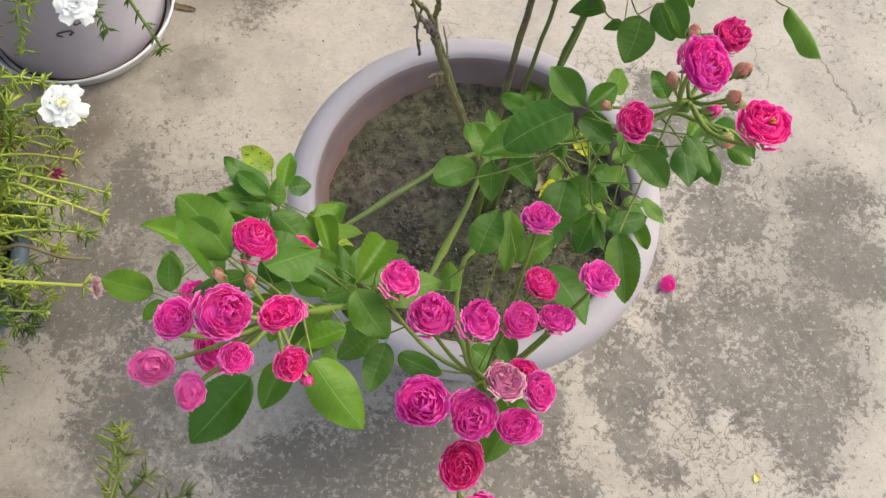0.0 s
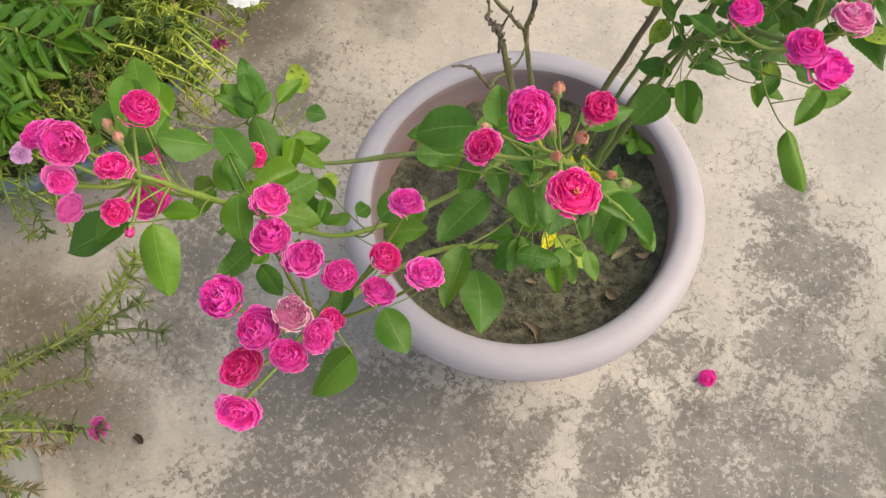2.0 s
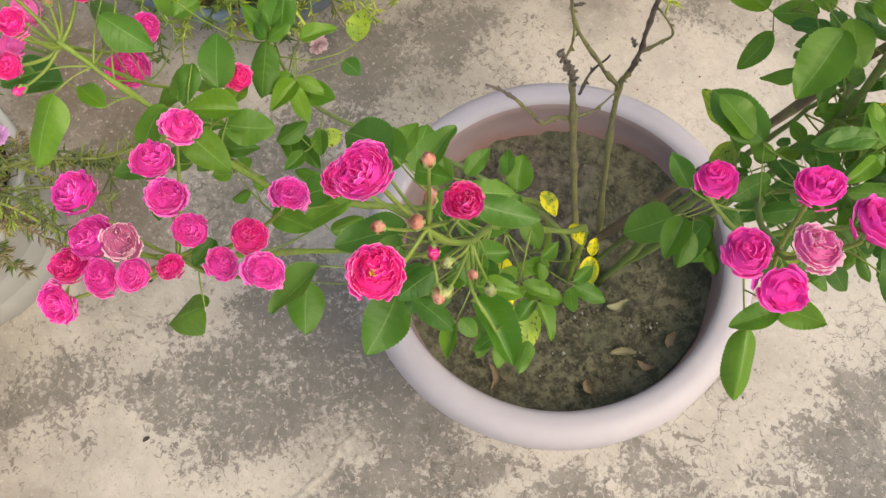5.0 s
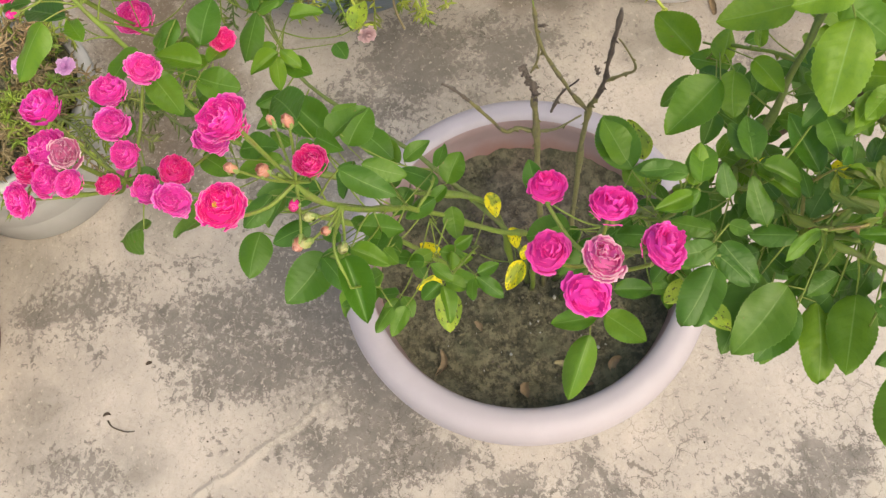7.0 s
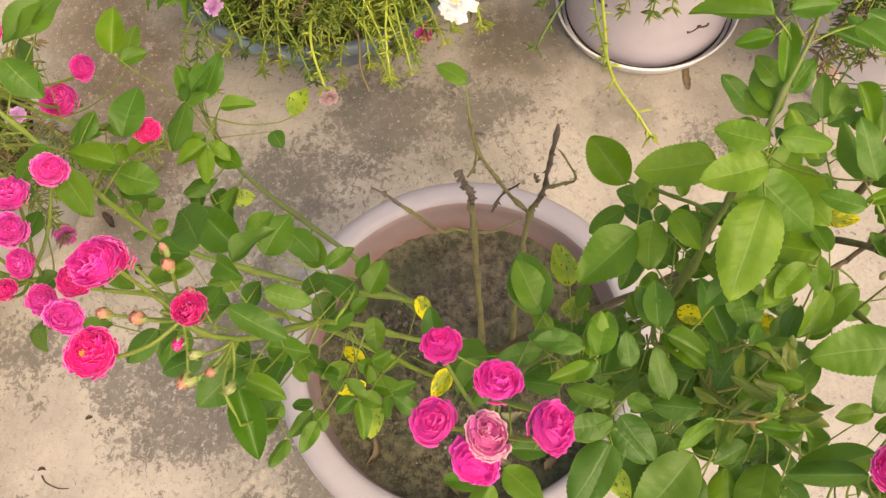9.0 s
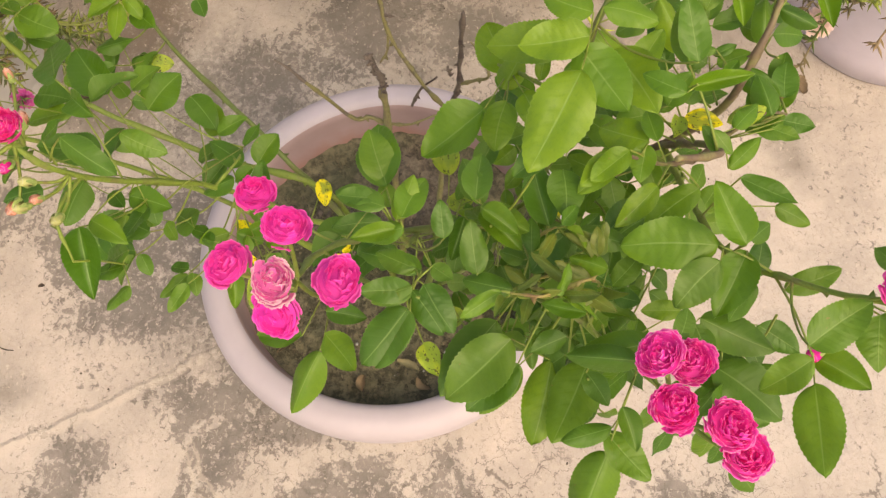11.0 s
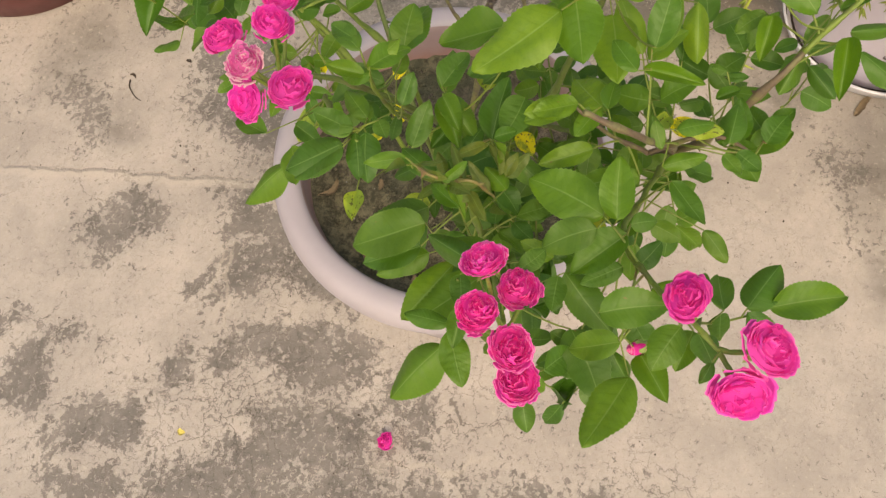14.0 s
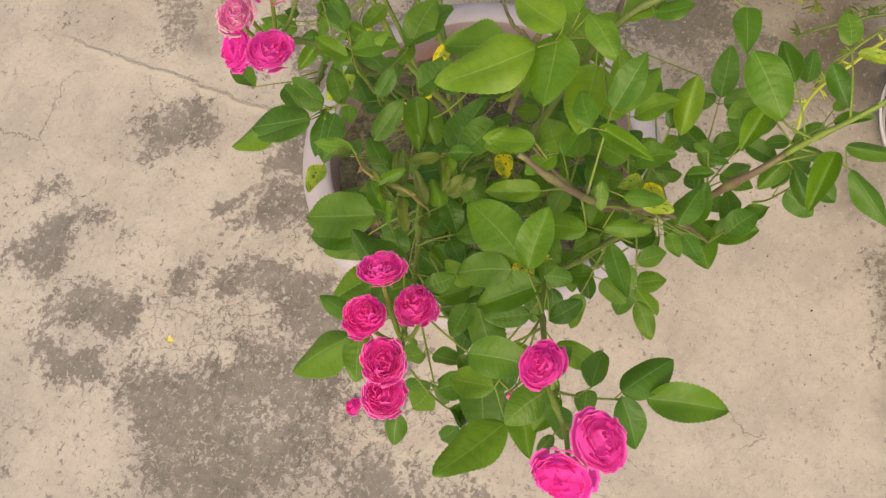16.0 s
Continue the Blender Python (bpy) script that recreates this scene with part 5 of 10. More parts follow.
leaf((0.065, -0.073, 0.504), (0.070, -0.086, 0.477), (
    ((0.070, -0.086, 0.477), (0.105, -0.096, 0.465), 0.024, (0.280, -0.171, 0.945), TURNING),
    ((0.051, -0.082, 0.512), (0.035, -0.097, 0.514), 0.013, (0.174, -0.083, 0.981), YELLOW),
    ((0.065, -0.086, 0.496), (0.067, -0.112, 0.494), 0.012, (0.352, -0.030, 0.935), YELLOW),
    ((0.049, -0.078, 0.493), (0.055, -0.055, 0.495), 0.013, (0.364, -0.158, 0.918), LIGHT),
    ((0.064, -0.082, 0.486), (0.078, -0.055, 0.483), 0.018, (0.154, 0.037, 0.987), LIGHT),
))
leaf((0.165, 0.008, 0.700), (0.205, -0.010, 0.659), (
    ((0.205, -0.010, 0.659), (0.240, -0.037, 0.647), 0.021, (0.294, -0.103, 0.950), GREEN),
    ((0.212, -0.010, 0.715), (0.205, -0.038, 0.708), 0.015, (0.061, -0.240, 0.969), GREEN),
    ((0.204, -0.001, 0.689), (0.230, 0.017, 0.689), 0.019, (0.170, -0.236, 0.957), GREEN),
))
leaf((0.170, 0.013, 0.707), (0.199, 0.005, 0.715), (
    ((0.199, 0.005, 0.715), (0.206, 0.028, 0.712), 0.013, (0.303, 0.016, 0.953), DARK),
))
leaf((0.158, 0.017, 0.713), (0.134, -0.021, 0.742), (
    ((0.123, 0.048, 0.711), (0.077, 0.044, 0.717), 0.028, (0.136, -0.243, 0.960), GREEN),
    ((0.134, -0.021, 0.742), (0.114, -0.020, 0.751), 0.014, (0.381, -0.145, 0.913), GREEN),
))
leaf((0.109, 0.073, 0.604), (0.175, 0.084, 0.605), (
    ((0.175, 0.084, 0.605), (0.182, 0.060, 0.600), 0.016, (0.292, -0.088, 0.952), TURNING),
))
leaf((0.209, 0.057, 0.750), (0.198, 0.065, 0.755), (
    ((0.220, 0.056, 0.755), (0.245, 0.032, 0.749), 0.022, (0.006, -0.250, 0.968), DARK),
    ((0.206, 0.065, 0.755), (0.234, 0.076, 0.750), 0.018, (0.282, -0.273, 0.920), DARK),
    ((0.209, 0.059, 0.762), (0.212, 0.035, 0.757), 0.013, (0.122, -0.204, 0.971), DARK),
    ((0.198, 0.065, 0.755), (0.186, 0.048, 0.753), 0.012, (0.168, -0.212, 0.963), DARK),
))
leaf((0.175, 0.055, 0.755), (0.179, 0.059, 0.784), (
    ((0.181, 0.059, 0.777), (0.181, 0.036, 0.770), 0.012, (0.367, -0.291, 0.884), GREEN),
    ((0.179, 0.059, 0.784), (0.155, 0.074, 0.785), 0.016, (0.027, -0.003, 1.000), LIGHT),
))
leaf((0.177, 0.106, 0.753), (0.163, 0.139, 0.812), (
    ((0.171, 0.101, 0.767), (0.188, 0.127, 0.761), 0.017, (0.367, -0.024, 0.930), DARK),
    ((0.167, 0.099, 0.768), (0.142, 0.106, 0.774), 0.018, (0.218, -0.030, 0.976), DARK),
    ((0.163, 0.139, 0.812), (0.172, 0.118, 0.799), 0.015, (0.387, -0.336, 0.859), DARK),
))
leaf((0.212, 0.135, 0.721), (0.240, 0.111, 0.693), (
    ((0.227, 0.109, 0.701), (0.255, 0.065, 0.692), 0.032, (0.239, -0.048, 0.970), DARK),
    ((0.240, 0.111, 0.693), (0.261, 0.076, 0.682), 0.021, (0.192, -0.183, 0.964), DARK),
))
leaf((0.229, 0.147, 0.723), (0.241, 0.153, 0.683), (
    ((0.241, 0.153, 0.683), (0.286, 0.126, 0.673), 0.030, (0.020, -0.294, 0.956), GREEN),
))
leaf((0.060, 0.134, 0.722), (0.026, 0.141, 0.663), (
    ((0.099, 0.113, 0.746), (0.114, 0.072, 0.727), 0.031, (0.148, -0.370, 0.917), LIGHT),
    ((0.026, 0.141, 0.663), (-0.016, 0.126, 0.673), 0.030, (0.342, -0.281, 0.897), LIGHT),
    ((0.041, 0.135, 0.658), (0.047, 0.106, 0.643), 0.016, (0.378, -0.350, 0.857), GREEN),
    ((0.057, 0.151, 0.686), (0.043, 0.126, 0.691), 0.019, (0.444, -0.120, 0.888), LIGHT),
    ((0.076, 0.127, 0.727), (0.058, 0.142, 0.737), 0.017, (0.457, -0.052, 0.888), LIGHT),
    ((0.082, 0.149, 0.740), (0.067, 0.156, 0.749), 0.009, (0.439, -0.201, 0.875), LIGHT),
    ((0.092, 0.127, 0.739), (0.120, 0.115, 0.735), 0.022, (0.060, -0.122, 0.991), LIGHT),
    ((0.094, 0.137, 0.749), (0.122, 0.144, 0.747), 0.017, (0.125, -0.329, 0.936), LIGHT),
    ((0.097, 0.118, 0.702), (0.115, 0.103, 0.697), 0.016, (0.223, -0.013, 0.975), DARK),
))
leaf((0.094, 0.175, 0.807), (0.135, 0.158, 0.830), (
    ((0.135, 0.158, 0.830), (0.176, 0.127, 0.807), 0.031, (0.317, -0.263, 0.911), LIGHT),
    ((0.112, 0.167, 0.843), (0.095, 0.144, 0.842), 0.016, (0.298, -0.281, 0.912), LIGHT),
    ((0.111, 0.172, 0.845), (0.122, 0.197, 0.846), 0.015, (0.142, -0.105, 0.984), LIGHT),
    ((0.121, 0.164, 0.837), (0.118, 0.129, 0.835), 0.021, (0.236, -0.092, 0.967), LIGHT),
    ((0.109, 0.181, 0.803), (0.148, 0.196, 0.802), 0.026, (0.144, -0.362, 0.921), LIGHT),
    ((0.088, 0.184, 0.824), (0.069, 0.176, 0.829), 0.013, (0.294, -0.102, 0.950), LIGHT),
    ((0.088, 0.185, 0.829), (0.057, 0.186, 0.833), 0.017, (0.145, -0.124, 0.982), LIGHT),
))
leaf((0.171, 0.055, 0.743), (0.119, 0.047, 0.710), (
    ((0.119, 0.047, 0.710), (0.089, 0.043, 0.726), 0.022, (0.446, 0.184, 0.876), GREEN),
    ((0.177, 0.056, 0.779), (0.157, 0.068, 0.789), 0.014, (0.397, -0.140, 0.907), LIGHT),
    ((0.180, 0.055, 0.775), (0.184, 0.031, 0.780), 0.011, (0.305, 0.227, 0.925), GREEN),
    ((0.175, 0.052, 0.792), (0.159, 0.026, 0.793), 0.014, (0.098, -0.009, 0.995), DARK),
))
leaf((0.207, 0.055, 0.749), (0.199, 0.071, 0.762), (
    ((0.197, 0.062, 0.756), (0.184, 0.042, 0.760), 0.013, (0.152, 0.083, 0.985), DARK),
    ((0.218, 0.055, 0.755), (0.244, 0.027, 0.753), 0.023, (0.172, 0.073, 0.982), DARK),
    ((0.210, 0.059, 0.760), (0.206, 0.030, 0.758), 0.014, (0.332, -0.125, 0.935), DARK),
    ((0.207, 0.058, 0.752), (0.233, 0.071, 0.753), 0.015, (0.029, -0.102, 0.994), DARK),
    ((0.199, 0.071, 0.762), (0.209, 0.081, 0.763), 0.010, (0.079, -0.139, 0.987), DARK),
))
leaf((0.162, 0.109, 0.718), (0.133, 0.093, 0.673), (
    ((0.133, 0.093, 0.673), (0.159, 0.081, 0.664), 0.015, (0.416, 0.162, 0.895), DARK),
    ((0.173, 0.102, 0.768), (0.189, 0.119, 0.767), 0.013, (0.090, 0.005, 0.996), DARK),
    ((0.167, 0.101, 0.767), (0.142, 0.095, 0.772), 0.016, (0.213, -0.062, 0.975), DARK),
))
leaf((0.200, 0.125, 0.720), (0.210, 0.103, 0.686), (
    ((0.212, 0.112, 0.743), (0.202, 0.086, 0.747), 0.014, (0.165, 0.079, 0.983), DARK),
    ((0.210, 0.103, 0.686), (0.249, 0.062, 0.677), 0.029, (0.216, -0.026, 0.976), DARK),
))
leaf((0.220, 0.141, 0.722), (0.235, 0.113, 0.671), (
    ((0.235, 0.113, 0.671), (0.260, 0.084, 0.668), 0.019, (0.033, -0.056, 0.998), GREEN),
    ((0.236, 0.132, 0.674), (0.283, 0.113, 0.674), 0.026, (-0.006, 0.015, 1.000), LIGHT),
))
leaf((0.099, 0.169, 0.782), (0.119, 0.160, 0.826), (
    ((0.119, 0.160, 0.826), (0.153, 0.179, 0.813), 0.027, (0.408, -0.115, 0.906), LIGHT),
    ((0.082, 0.164, 0.777), (0.071, 0.118, 0.771), 0.026, (0.182, -0.174, 0.968), LIGHT),
))
leaf((0.173, 0.223, 0.795), (0.140, 0.210, 0.828), (
    ((0.140, 0.210, 0.828), (0.107, 0.214, 0.839), 0.014, (0.300, -0.077, 0.951), GREEN),
    ((0.152, 0.207, 0.823), (0.139, 0.188, 0.826), 0.012, (0.423, -0.147, 0.894), LIGHT),
    ((0.148, 0.209, 0.821), (0.148, 0.242, 0.825), 0.010, (0.429, -0.080, 0.900), LIGHT),
))
leaf((0.129, 0.282, 0.743), (0.144, 0.240, 0.771), (
    ((0.144, 0.240, 0.771), (0.141, 0.261, 0.777), 0.011, (0.264, -0.206, 0.942), TURNING),
    ((0.114, 0.283, 0.721), (0.096, 0.304, 0.728), 0.018, (0.301, -0.091, 0.949), GREEN),
    ((0.116, 0.274, 0.717), (0.131, 0.294, 0.716), 0.020, (0.250, -0.088, 0.964), GREEN),
))
leaf((0.158, 0.205, 0.760), (0.127, 0.192, 0.731), (
    ((0.127, 0.192, 0.731), (0.105, 0.171, 0.734), 0.018, (0.282, -0.177, 0.943), GREEN),
    ((0.159, 0.176, 0.781), (0.175, 0.153, 0.776), 0.014, (0.294, 0.024, 0.955), LIGHT),
    ((0.157, 0.197, 0.786), (0.138, 0.195, 0.788), 0.012, (0.122, -0.131, 0.984), GREEN),
))
leaf((0.156, 0.209, 0.756), (0.174, 0.196, 0.768), (
    ((0.174, 0.196, 0.768), (0.193, 0.170, 0.766), 0.013, (0.227, 0.082, 0.970), LIGHT),
))
leaf((0.232, 0.242, 0.770), (0.217, 0.216, 0.780), (
    ((0.217, 0.216, 0.780), (0.209, 0.168, 0.777), 0.027, (0.391, -0.137, 0.910), LIGHT),
    ((0.225, 0.224, 0.797), (0.195, 0.214, 0.810), 0.019, (0.395, -0.007, 0.919), LIGHT),
    ((0.220, 0.231, 0.774), (0.250, 0.209, 0.768), 0.023, (0.105, -0.142, 0.984), LIGHT),
    ((0.225, 0.215, 0.779), (0.244, 0.190, 0.772), 0.020, (0.321, -0.035, 0.946), DARK),
))
leaf((0.173, 0.230, 0.713), (0.171, 0.244, 0.756), (
    ((0.171, 0.244, 0.756), (0.191, 0.270, 0.755), 0.013, (0.092, -0.025, 0.995), GREEN),
    ((0.174, 0.273, 0.715), (0.187, 0.293, 0.711), 0.012, (0.298, -0.007, 0.955), GREEN),
))
leaf((0.263, 0.171, 0.734), (0.259, 0.219, 0.701), (
    ((0.244, 0.206, 0.749), (0.267, 0.242, 0.746), 0.021, (0.266, -0.096, 0.959), DARK),
    ((0.259, 0.219, 0.701), (0.293, 0.250, 0.705), 0.028, (-0.027, -0.092, 0.995), DARK),
))
leaf((0.232, 0.242, 0.770), (0.280, 0.247, 0.777), (
    ((0.284, 0.259, 0.736), (0.333, 0.250, 0.738), 0.025, (-0.092, -0.297, 0.951), GREEN),
    ((0.280, 0.247, 0.777), (0.290, 0.221, 0.766), 0.017, (0.246, -0.313, 0.917), GREEN),
    ((0.272, 0.260, 0.745), (0.293, 0.280, 0.753), 0.018, (-0.028, -0.333, 0.942), GREEN),
))
leaf((0.263, 0.171, 0.734), (0.299, 0.151, 0.704), (
    ((0.299, 0.151, 0.704), (0.339, 0.127, 0.689), 0.027, (0.243, -0.153, 0.958), GREEN),
    ((0.288, 0.152, 0.704), (0.316, 0.172, 0.705), 0.019, (-0.082, 0.087, 0.993), GREEN),
    ((0.290, 0.153, 0.725), (0.293, 0.126, 0.729), 0.012, (-0.026, 0.114, 0.993), GREEN),
    ((0.283, 0.158, 0.742), (0.306, 0.162, 0.737), 0.013, (0.199, 0.085, 0.976), DARK),
))
leaf((0.240, 0.247, 0.779), (0.283, 0.232, 0.817), (
    ((0.283, 0.232, 0.817), (0.270, 0.262, 0.826), 0.019, (0.348, -0.136, 0.928), GREEN),
    ((0.234, 0.254, 0.745), (0.231, 0.282, 0.757), 0.014, (0.297, -0.340, 0.892), GREEN),
))
leaf((0.254, 0.258, 0.795), (0.268, 0.278, 0.798), (
    ((0.268, 0.278, 0.798), (0.289, 0.276, 0.792), 0.015, (0.265, -0.191, 0.945), GREEN),
))
leaf((0.285, 0.185, 0.745), (0.273, 0.163, 0.792), (
    ((0.273, 0.163, 0.792), (0.264, 0.128, 0.787), 0.014, (0.256, -0.196, 0.947), DARK),
    ((0.318, 0.209, 0.733), (0.333, 0.218, 0.730), 0.013, (0.194, 0.064, 0.979), DARK),
))
leaf((0.274, 0.273, 0.824), (0.240, 0.310, 0.792), (
    ((0.247, 0.299, 0.798), (0.216, 0.307, 0.802), 0.019, (0.033, -0.171, 0.985), GREEN),
    ((0.240, 0.310, 0.792), (0.219, 0.345, 0.791), 0.020, (0.241, 0.016, 0.970), GREEN),
    ((0.258, 0.287, 0.813), (0.237, 0.279, 0.806), 0.014, (0.20, -0.20, 0.96), DARK),
    ((0.248, 0.300, 0.796), (0.262, 0.322, 0.783), 0.015, (0.15, 0.10, 0.98), GREEN),
    ((0.260, 0.286, 0.812), (0.269, 0.293, 0.796), 0.011, (0.30, 0.10, 0.95), GREEN),
))
leaf((0.279, 0.281, 0.828), (0.277, 0.278, 0.822), (
    ((0.277, 0.278, 0.822), (0.282, 0.290, 0.806), 0.013, (0.5, -0.1, 0.86), GREEN),
))
leaf((0.284, 0.289, 0.829), (0.290, 0.287, 0.828), (
    ((0.290, 0.287, 0.828), (0.300, 0.286, 0.820), 0.006, (0.3, 0.1, 0.95), GREEN),
))
leaf((0.094, 0.175, 0.807), (0.144, 0.212, 0.836), (
    ((0.057, 0.222, 0.769), (0.088, 0.235, 0.760), 0.017, (0.248, 0.061, 0.967), LIGHT),
    ((0.144, 0.212, 0.836), (0.115, 0.210, 0.851), 0.015, (0.437, -0.014, 0.900), GREEN),
))
leaf((-0.167, -0.159, 0.568), (-0.136, -0.163, 0.608), (
    ((-0.136, -0.163, 0.608), (-0.125, -0.191, 0.607), 0.017, (0.289, 0.072, 0.955), LIGHT),
    ((-0.148, -0.163, 0.588), (-0.130, -0.147, 0.582), 0.015, (0.280, 0.062, 0.958), LIGHT),
))
leaf((-0.146, -0.151, 0.530), (-0.102, -0.183, 0.566), (
    ((-0.150, -0.182, 0.511), (-0.117, -0.173, 0.506), 0.018, (0.134, 0.108, 0.985), DARK),
    ((-0.125, -0.164, 0.533), (-0.122, -0.144, 0.530), 0.016, (0.475, 0.049, 0.878), TURNING),
    ((-0.136, -0.183, 0.560), (-0.108, -0.194, 0.547), 0.016, (0.408, -0.028, 0.913), GREEN),
    ((-0.102, -0.183, 0.566), (-0.095, -0.203, 0.568), 0.013, (0.370, 0.222, 0.902), GREEN),
))
leaf((-0.090, -0.243, 0.655), (-0.132, -0.219, 0.650), (
    ((-0.132, -0.219, 0.650), (-0.168, -0.198, 0.664), 0.027, (0.431, 0.147, 0.890), GREEN),
    ((-0.119, -0.247, 0.678), (-0.142, -0.229, 0.684), 0.017, (0.295, 0.058, 0.954), LIGHT),
))
leaf((-0.094, -0.247, 0.663), (-0.084, -0.214, 0.685), (
    ((-0.084, -0.214, 0.685), (-0.098, -0.244, 0.698), 0.021, (0.335, 0.232, 0.913), GREEN),
    ((-0.087, -0.253, 0.692), (-0.052, -0.238, 0.673), 0.024, (0.474, 0.032, 0.880), GREEN),
))
leaf((-0.075, -0.223, 0.612), (-0.111, -0.240, 0.608), (
    ((-0.111, -0.240, 0.608), (-0.105, -0.211, 0.599), 0.016, (0.150, 0.264, 0.953), DARK),
))
leaf((-0.185, -0.165, 0.600), (-0.203, -0.214, 0.666), (
    ((-0.203, -0.214, 0.666), (-0.234, -0.203, 0.685), 0.023, (0.548, 0.136, 0.825), LIGHT),
    ((-0.229, -0.222, 0.624), (-0.235, -0.197, 0.621), 0.016, (0.370, 0.228, 0.901), LIGHT),
))
leaf((-0.125, -0.280, 0.738), (-0.192, -0.232, 0.750), (
    ((-0.192, -0.232, 0.750), (-0.167, -0.266, 0.746), 0.023, (0.300, 0.091, 0.949), GREEN),
    ((-0.144, -0.261, 0.754), (-0.116, -0.241, 0.740), 0.024, (0.268, 0.245, 0.932), GREEN),
))
leaf((0.102, 0.081, 0.585), (0.072, 0.087, 0.613), (
    ((0.072, 0.087, 0.613), (0.039, 0.086, 0.623), 0.021, (0.296, 0.092, 0.951), TURNING),
))
leaf((0.175, 0.055, 0.755), (0.169, 0.047, 0.792), (
    ((0.169, 0.047, 0.792), (0.164, 0.028, 0.793), 0.010, (0.096, 0.009, 0.995), DARK),
))
leaf((0.192, 0.127, 0.715), (0.223, 0.124, 0.753), (
    ((0.168, 0.144, 0.715), (0.186, 0.158, 0.714), 0.012, (0.106, -0.032, 0.994), DARK),
    ((0.223, 0.124, 0.753), (0.217, 0.144, 0.759), 0.011, (0.138, -0.268, 0.954), DARK),
))
leaf((0.161, 0.195, 0.770), (0.162, 0.181, 0.790), (
    ((0.156, 0.193, 0.785), (0.137, 0.169, 0.778), 0.020, (0.101, -0.373, 0.922), LIGHT),
    ((0.156, 0.192, 0.782), (0.175, 0.185, 0.776), 0.013, (0.191, -0.241, 0.952), LIGHT),
    ((0.162, 0.181, 0.790), (0.174, 0.159, 0.784), 0.014, (0.067, -0.236, 0.970), LIGHT),
))
leaf((0.155, 0.211, 0.754), (0.166, 0.226, 0.739), (
    ((0.166, 0.226, 0.739), (0.184, 0.191, 0.735), 0.018, (0.105, -0.083, 0.991), LIGHT),
))
leaf((0.192, 0.127, 0.715), (0.157, 0.148, 0.769), (
    ((0.157, 0.148, 0.769), (0.185, 0.145, 0.768), 0.020, (0.046, 0.067, 0.997), DARK),
    ((0.186, 0.147, 0.751), (0.204, 0.123, 0.746), 0.018, (0.155, -0.084, 0.984), DARK),
    ((0.190, 0.151, 0.761), (0.202, 0.180, 0.759), 0.014, (0.151, -0.024, 0.988), DARK),
))
leaf((0.281, 0.183, 0.743), (0.264, 0.173, 0.788), (
    ((0.264, 0.173, 0.788), (0.265, 0.132, 0.782), 0.019, (0.217, -0.135, 0.967), GREEN),
))
leaf((0.249, 0.162, 0.727), (0.245, 0.143, 0.789), (
    ((0.219, 0.160, 0.774), (0.208, 0.142, 0.774), 0.012, (0.141, -0.060, 0.988), LIGHT),
    ((0.245, 0.143, 0.789), (0.236, 0.122, 0.787), 0.010, (0.259, -0.171, 0.951), GREEN),
    ((0.239, 0.197, 0.750), (0.236, 0.176, 0.750), 0.011, (0.209, 0.007, 0.978), LIGHT),
))
leaf((0.241, 0.157, 0.725), (0.257, 0.146, 0.718), (
    ((0.257, 0.146, 0.718), (0.277, 0.154, 0.719), 0.013, (0.057, -0.245, 0.968), DARK),
))
leaf((0.161, 0.195, 0.770), (0.158, 0.177, 0.780), (
    ((0.158, 0.177, 0.780), (0.174, 0.153, 0.780), 0.014, (0.200, 0.136, 0.970), LIGHT),
))
leaf((0.211, 0.231, 0.748), (0.218, 0.231, 0.783), (
    ((0.218, 0.231, 0.783), (0.211, 0.244, 0.784), 0.011, (0.326, 0.139, 0.935), GREEN),
    ((0.223, 0.242, 0.738), (0.205, 0.250, 0.747), 0.013, (0.369, -0.156, 0.916), DARK),
))
leaf((0.264, 0.266, 0.810), (0.277, 0.270, 0.845), (
    ((0.277, 0.270, 0.845), (0.257, 0.270, 0.847), 0.012, (0.100, -0.212, 0.972), GREEN),
))
leaf((0.270, 0.176, 0.738), (0.233, 0.235, 0.760), (
    ((0.263, 0.185, 0.781), (0.247, 0.194, 0.782), 0.011, (0.086, 0.098, 0.991), DARK),
    ((0.233, 0.235, 0.760), (0.250, 0.216, 0.756), 0.013, (0.351, 0.127, 0.928), GREEN),
    ((0.247, 0.203, 0.748), (0.268, 0.207, 0.746), 0.013, (0.121, -0.041, 0.992), DARK),
))
leaf((0.258, 0.260, 0.800), (0.271, 0.271, 0.806), (
    ((0.271, 0.271, 0.806), (0.296, 0.265, 0.804), 0.018, (0.088, 0.056, 0.995), GREEN),
))
leaf((0.078, 0.283, 0.756), (0.053, 0.311, 0.773), (
    ((0.060, 0.298, 0.746), (0.075, 0.318, 0.745), 0.012, (0.411, -0.239, 0.880), DARK),
    ((0.049, 0.293, 0.742), (0.076, 0.289, 0.737), 0.014, (0.174, 0.090, 0.981), GREEN),
    ((0.053, 0.311, 0.773), (0.088, 0.318, 0.764), 0.015, (0.265, -0.151, 0.952), LIGHT),
    ((0.056, 0.292, 0.754), (0.048, 0.309, 0.758), 0.009, (0.388, 0.007, 0.922), DARK),
))
leaf((0.075, 0.285, 0.761), (0.044, 0.297, 0.776), (
    ((0.049, 0.287, 0.750), (0.056, 0.275, 0.748), 0.010, (0.149, -0.125, 0.981), GREEN),
    ((0.054, 0.266, 0.774), (0.080, 0.268, 0.765), 0.014, (0.331, -0.041, 0.943), LIGHT),
    ((0.049, 0.262, 0.768), (0.065, 0.249, 0.764), 0.012, (0.245, 0.016, 0.969), GREEN),
    ((0.044, 0.297, 0.776), (0.060, 0.289, 0.765), 0.010, (0.516, -0.100, 0.850), GREEN),
))
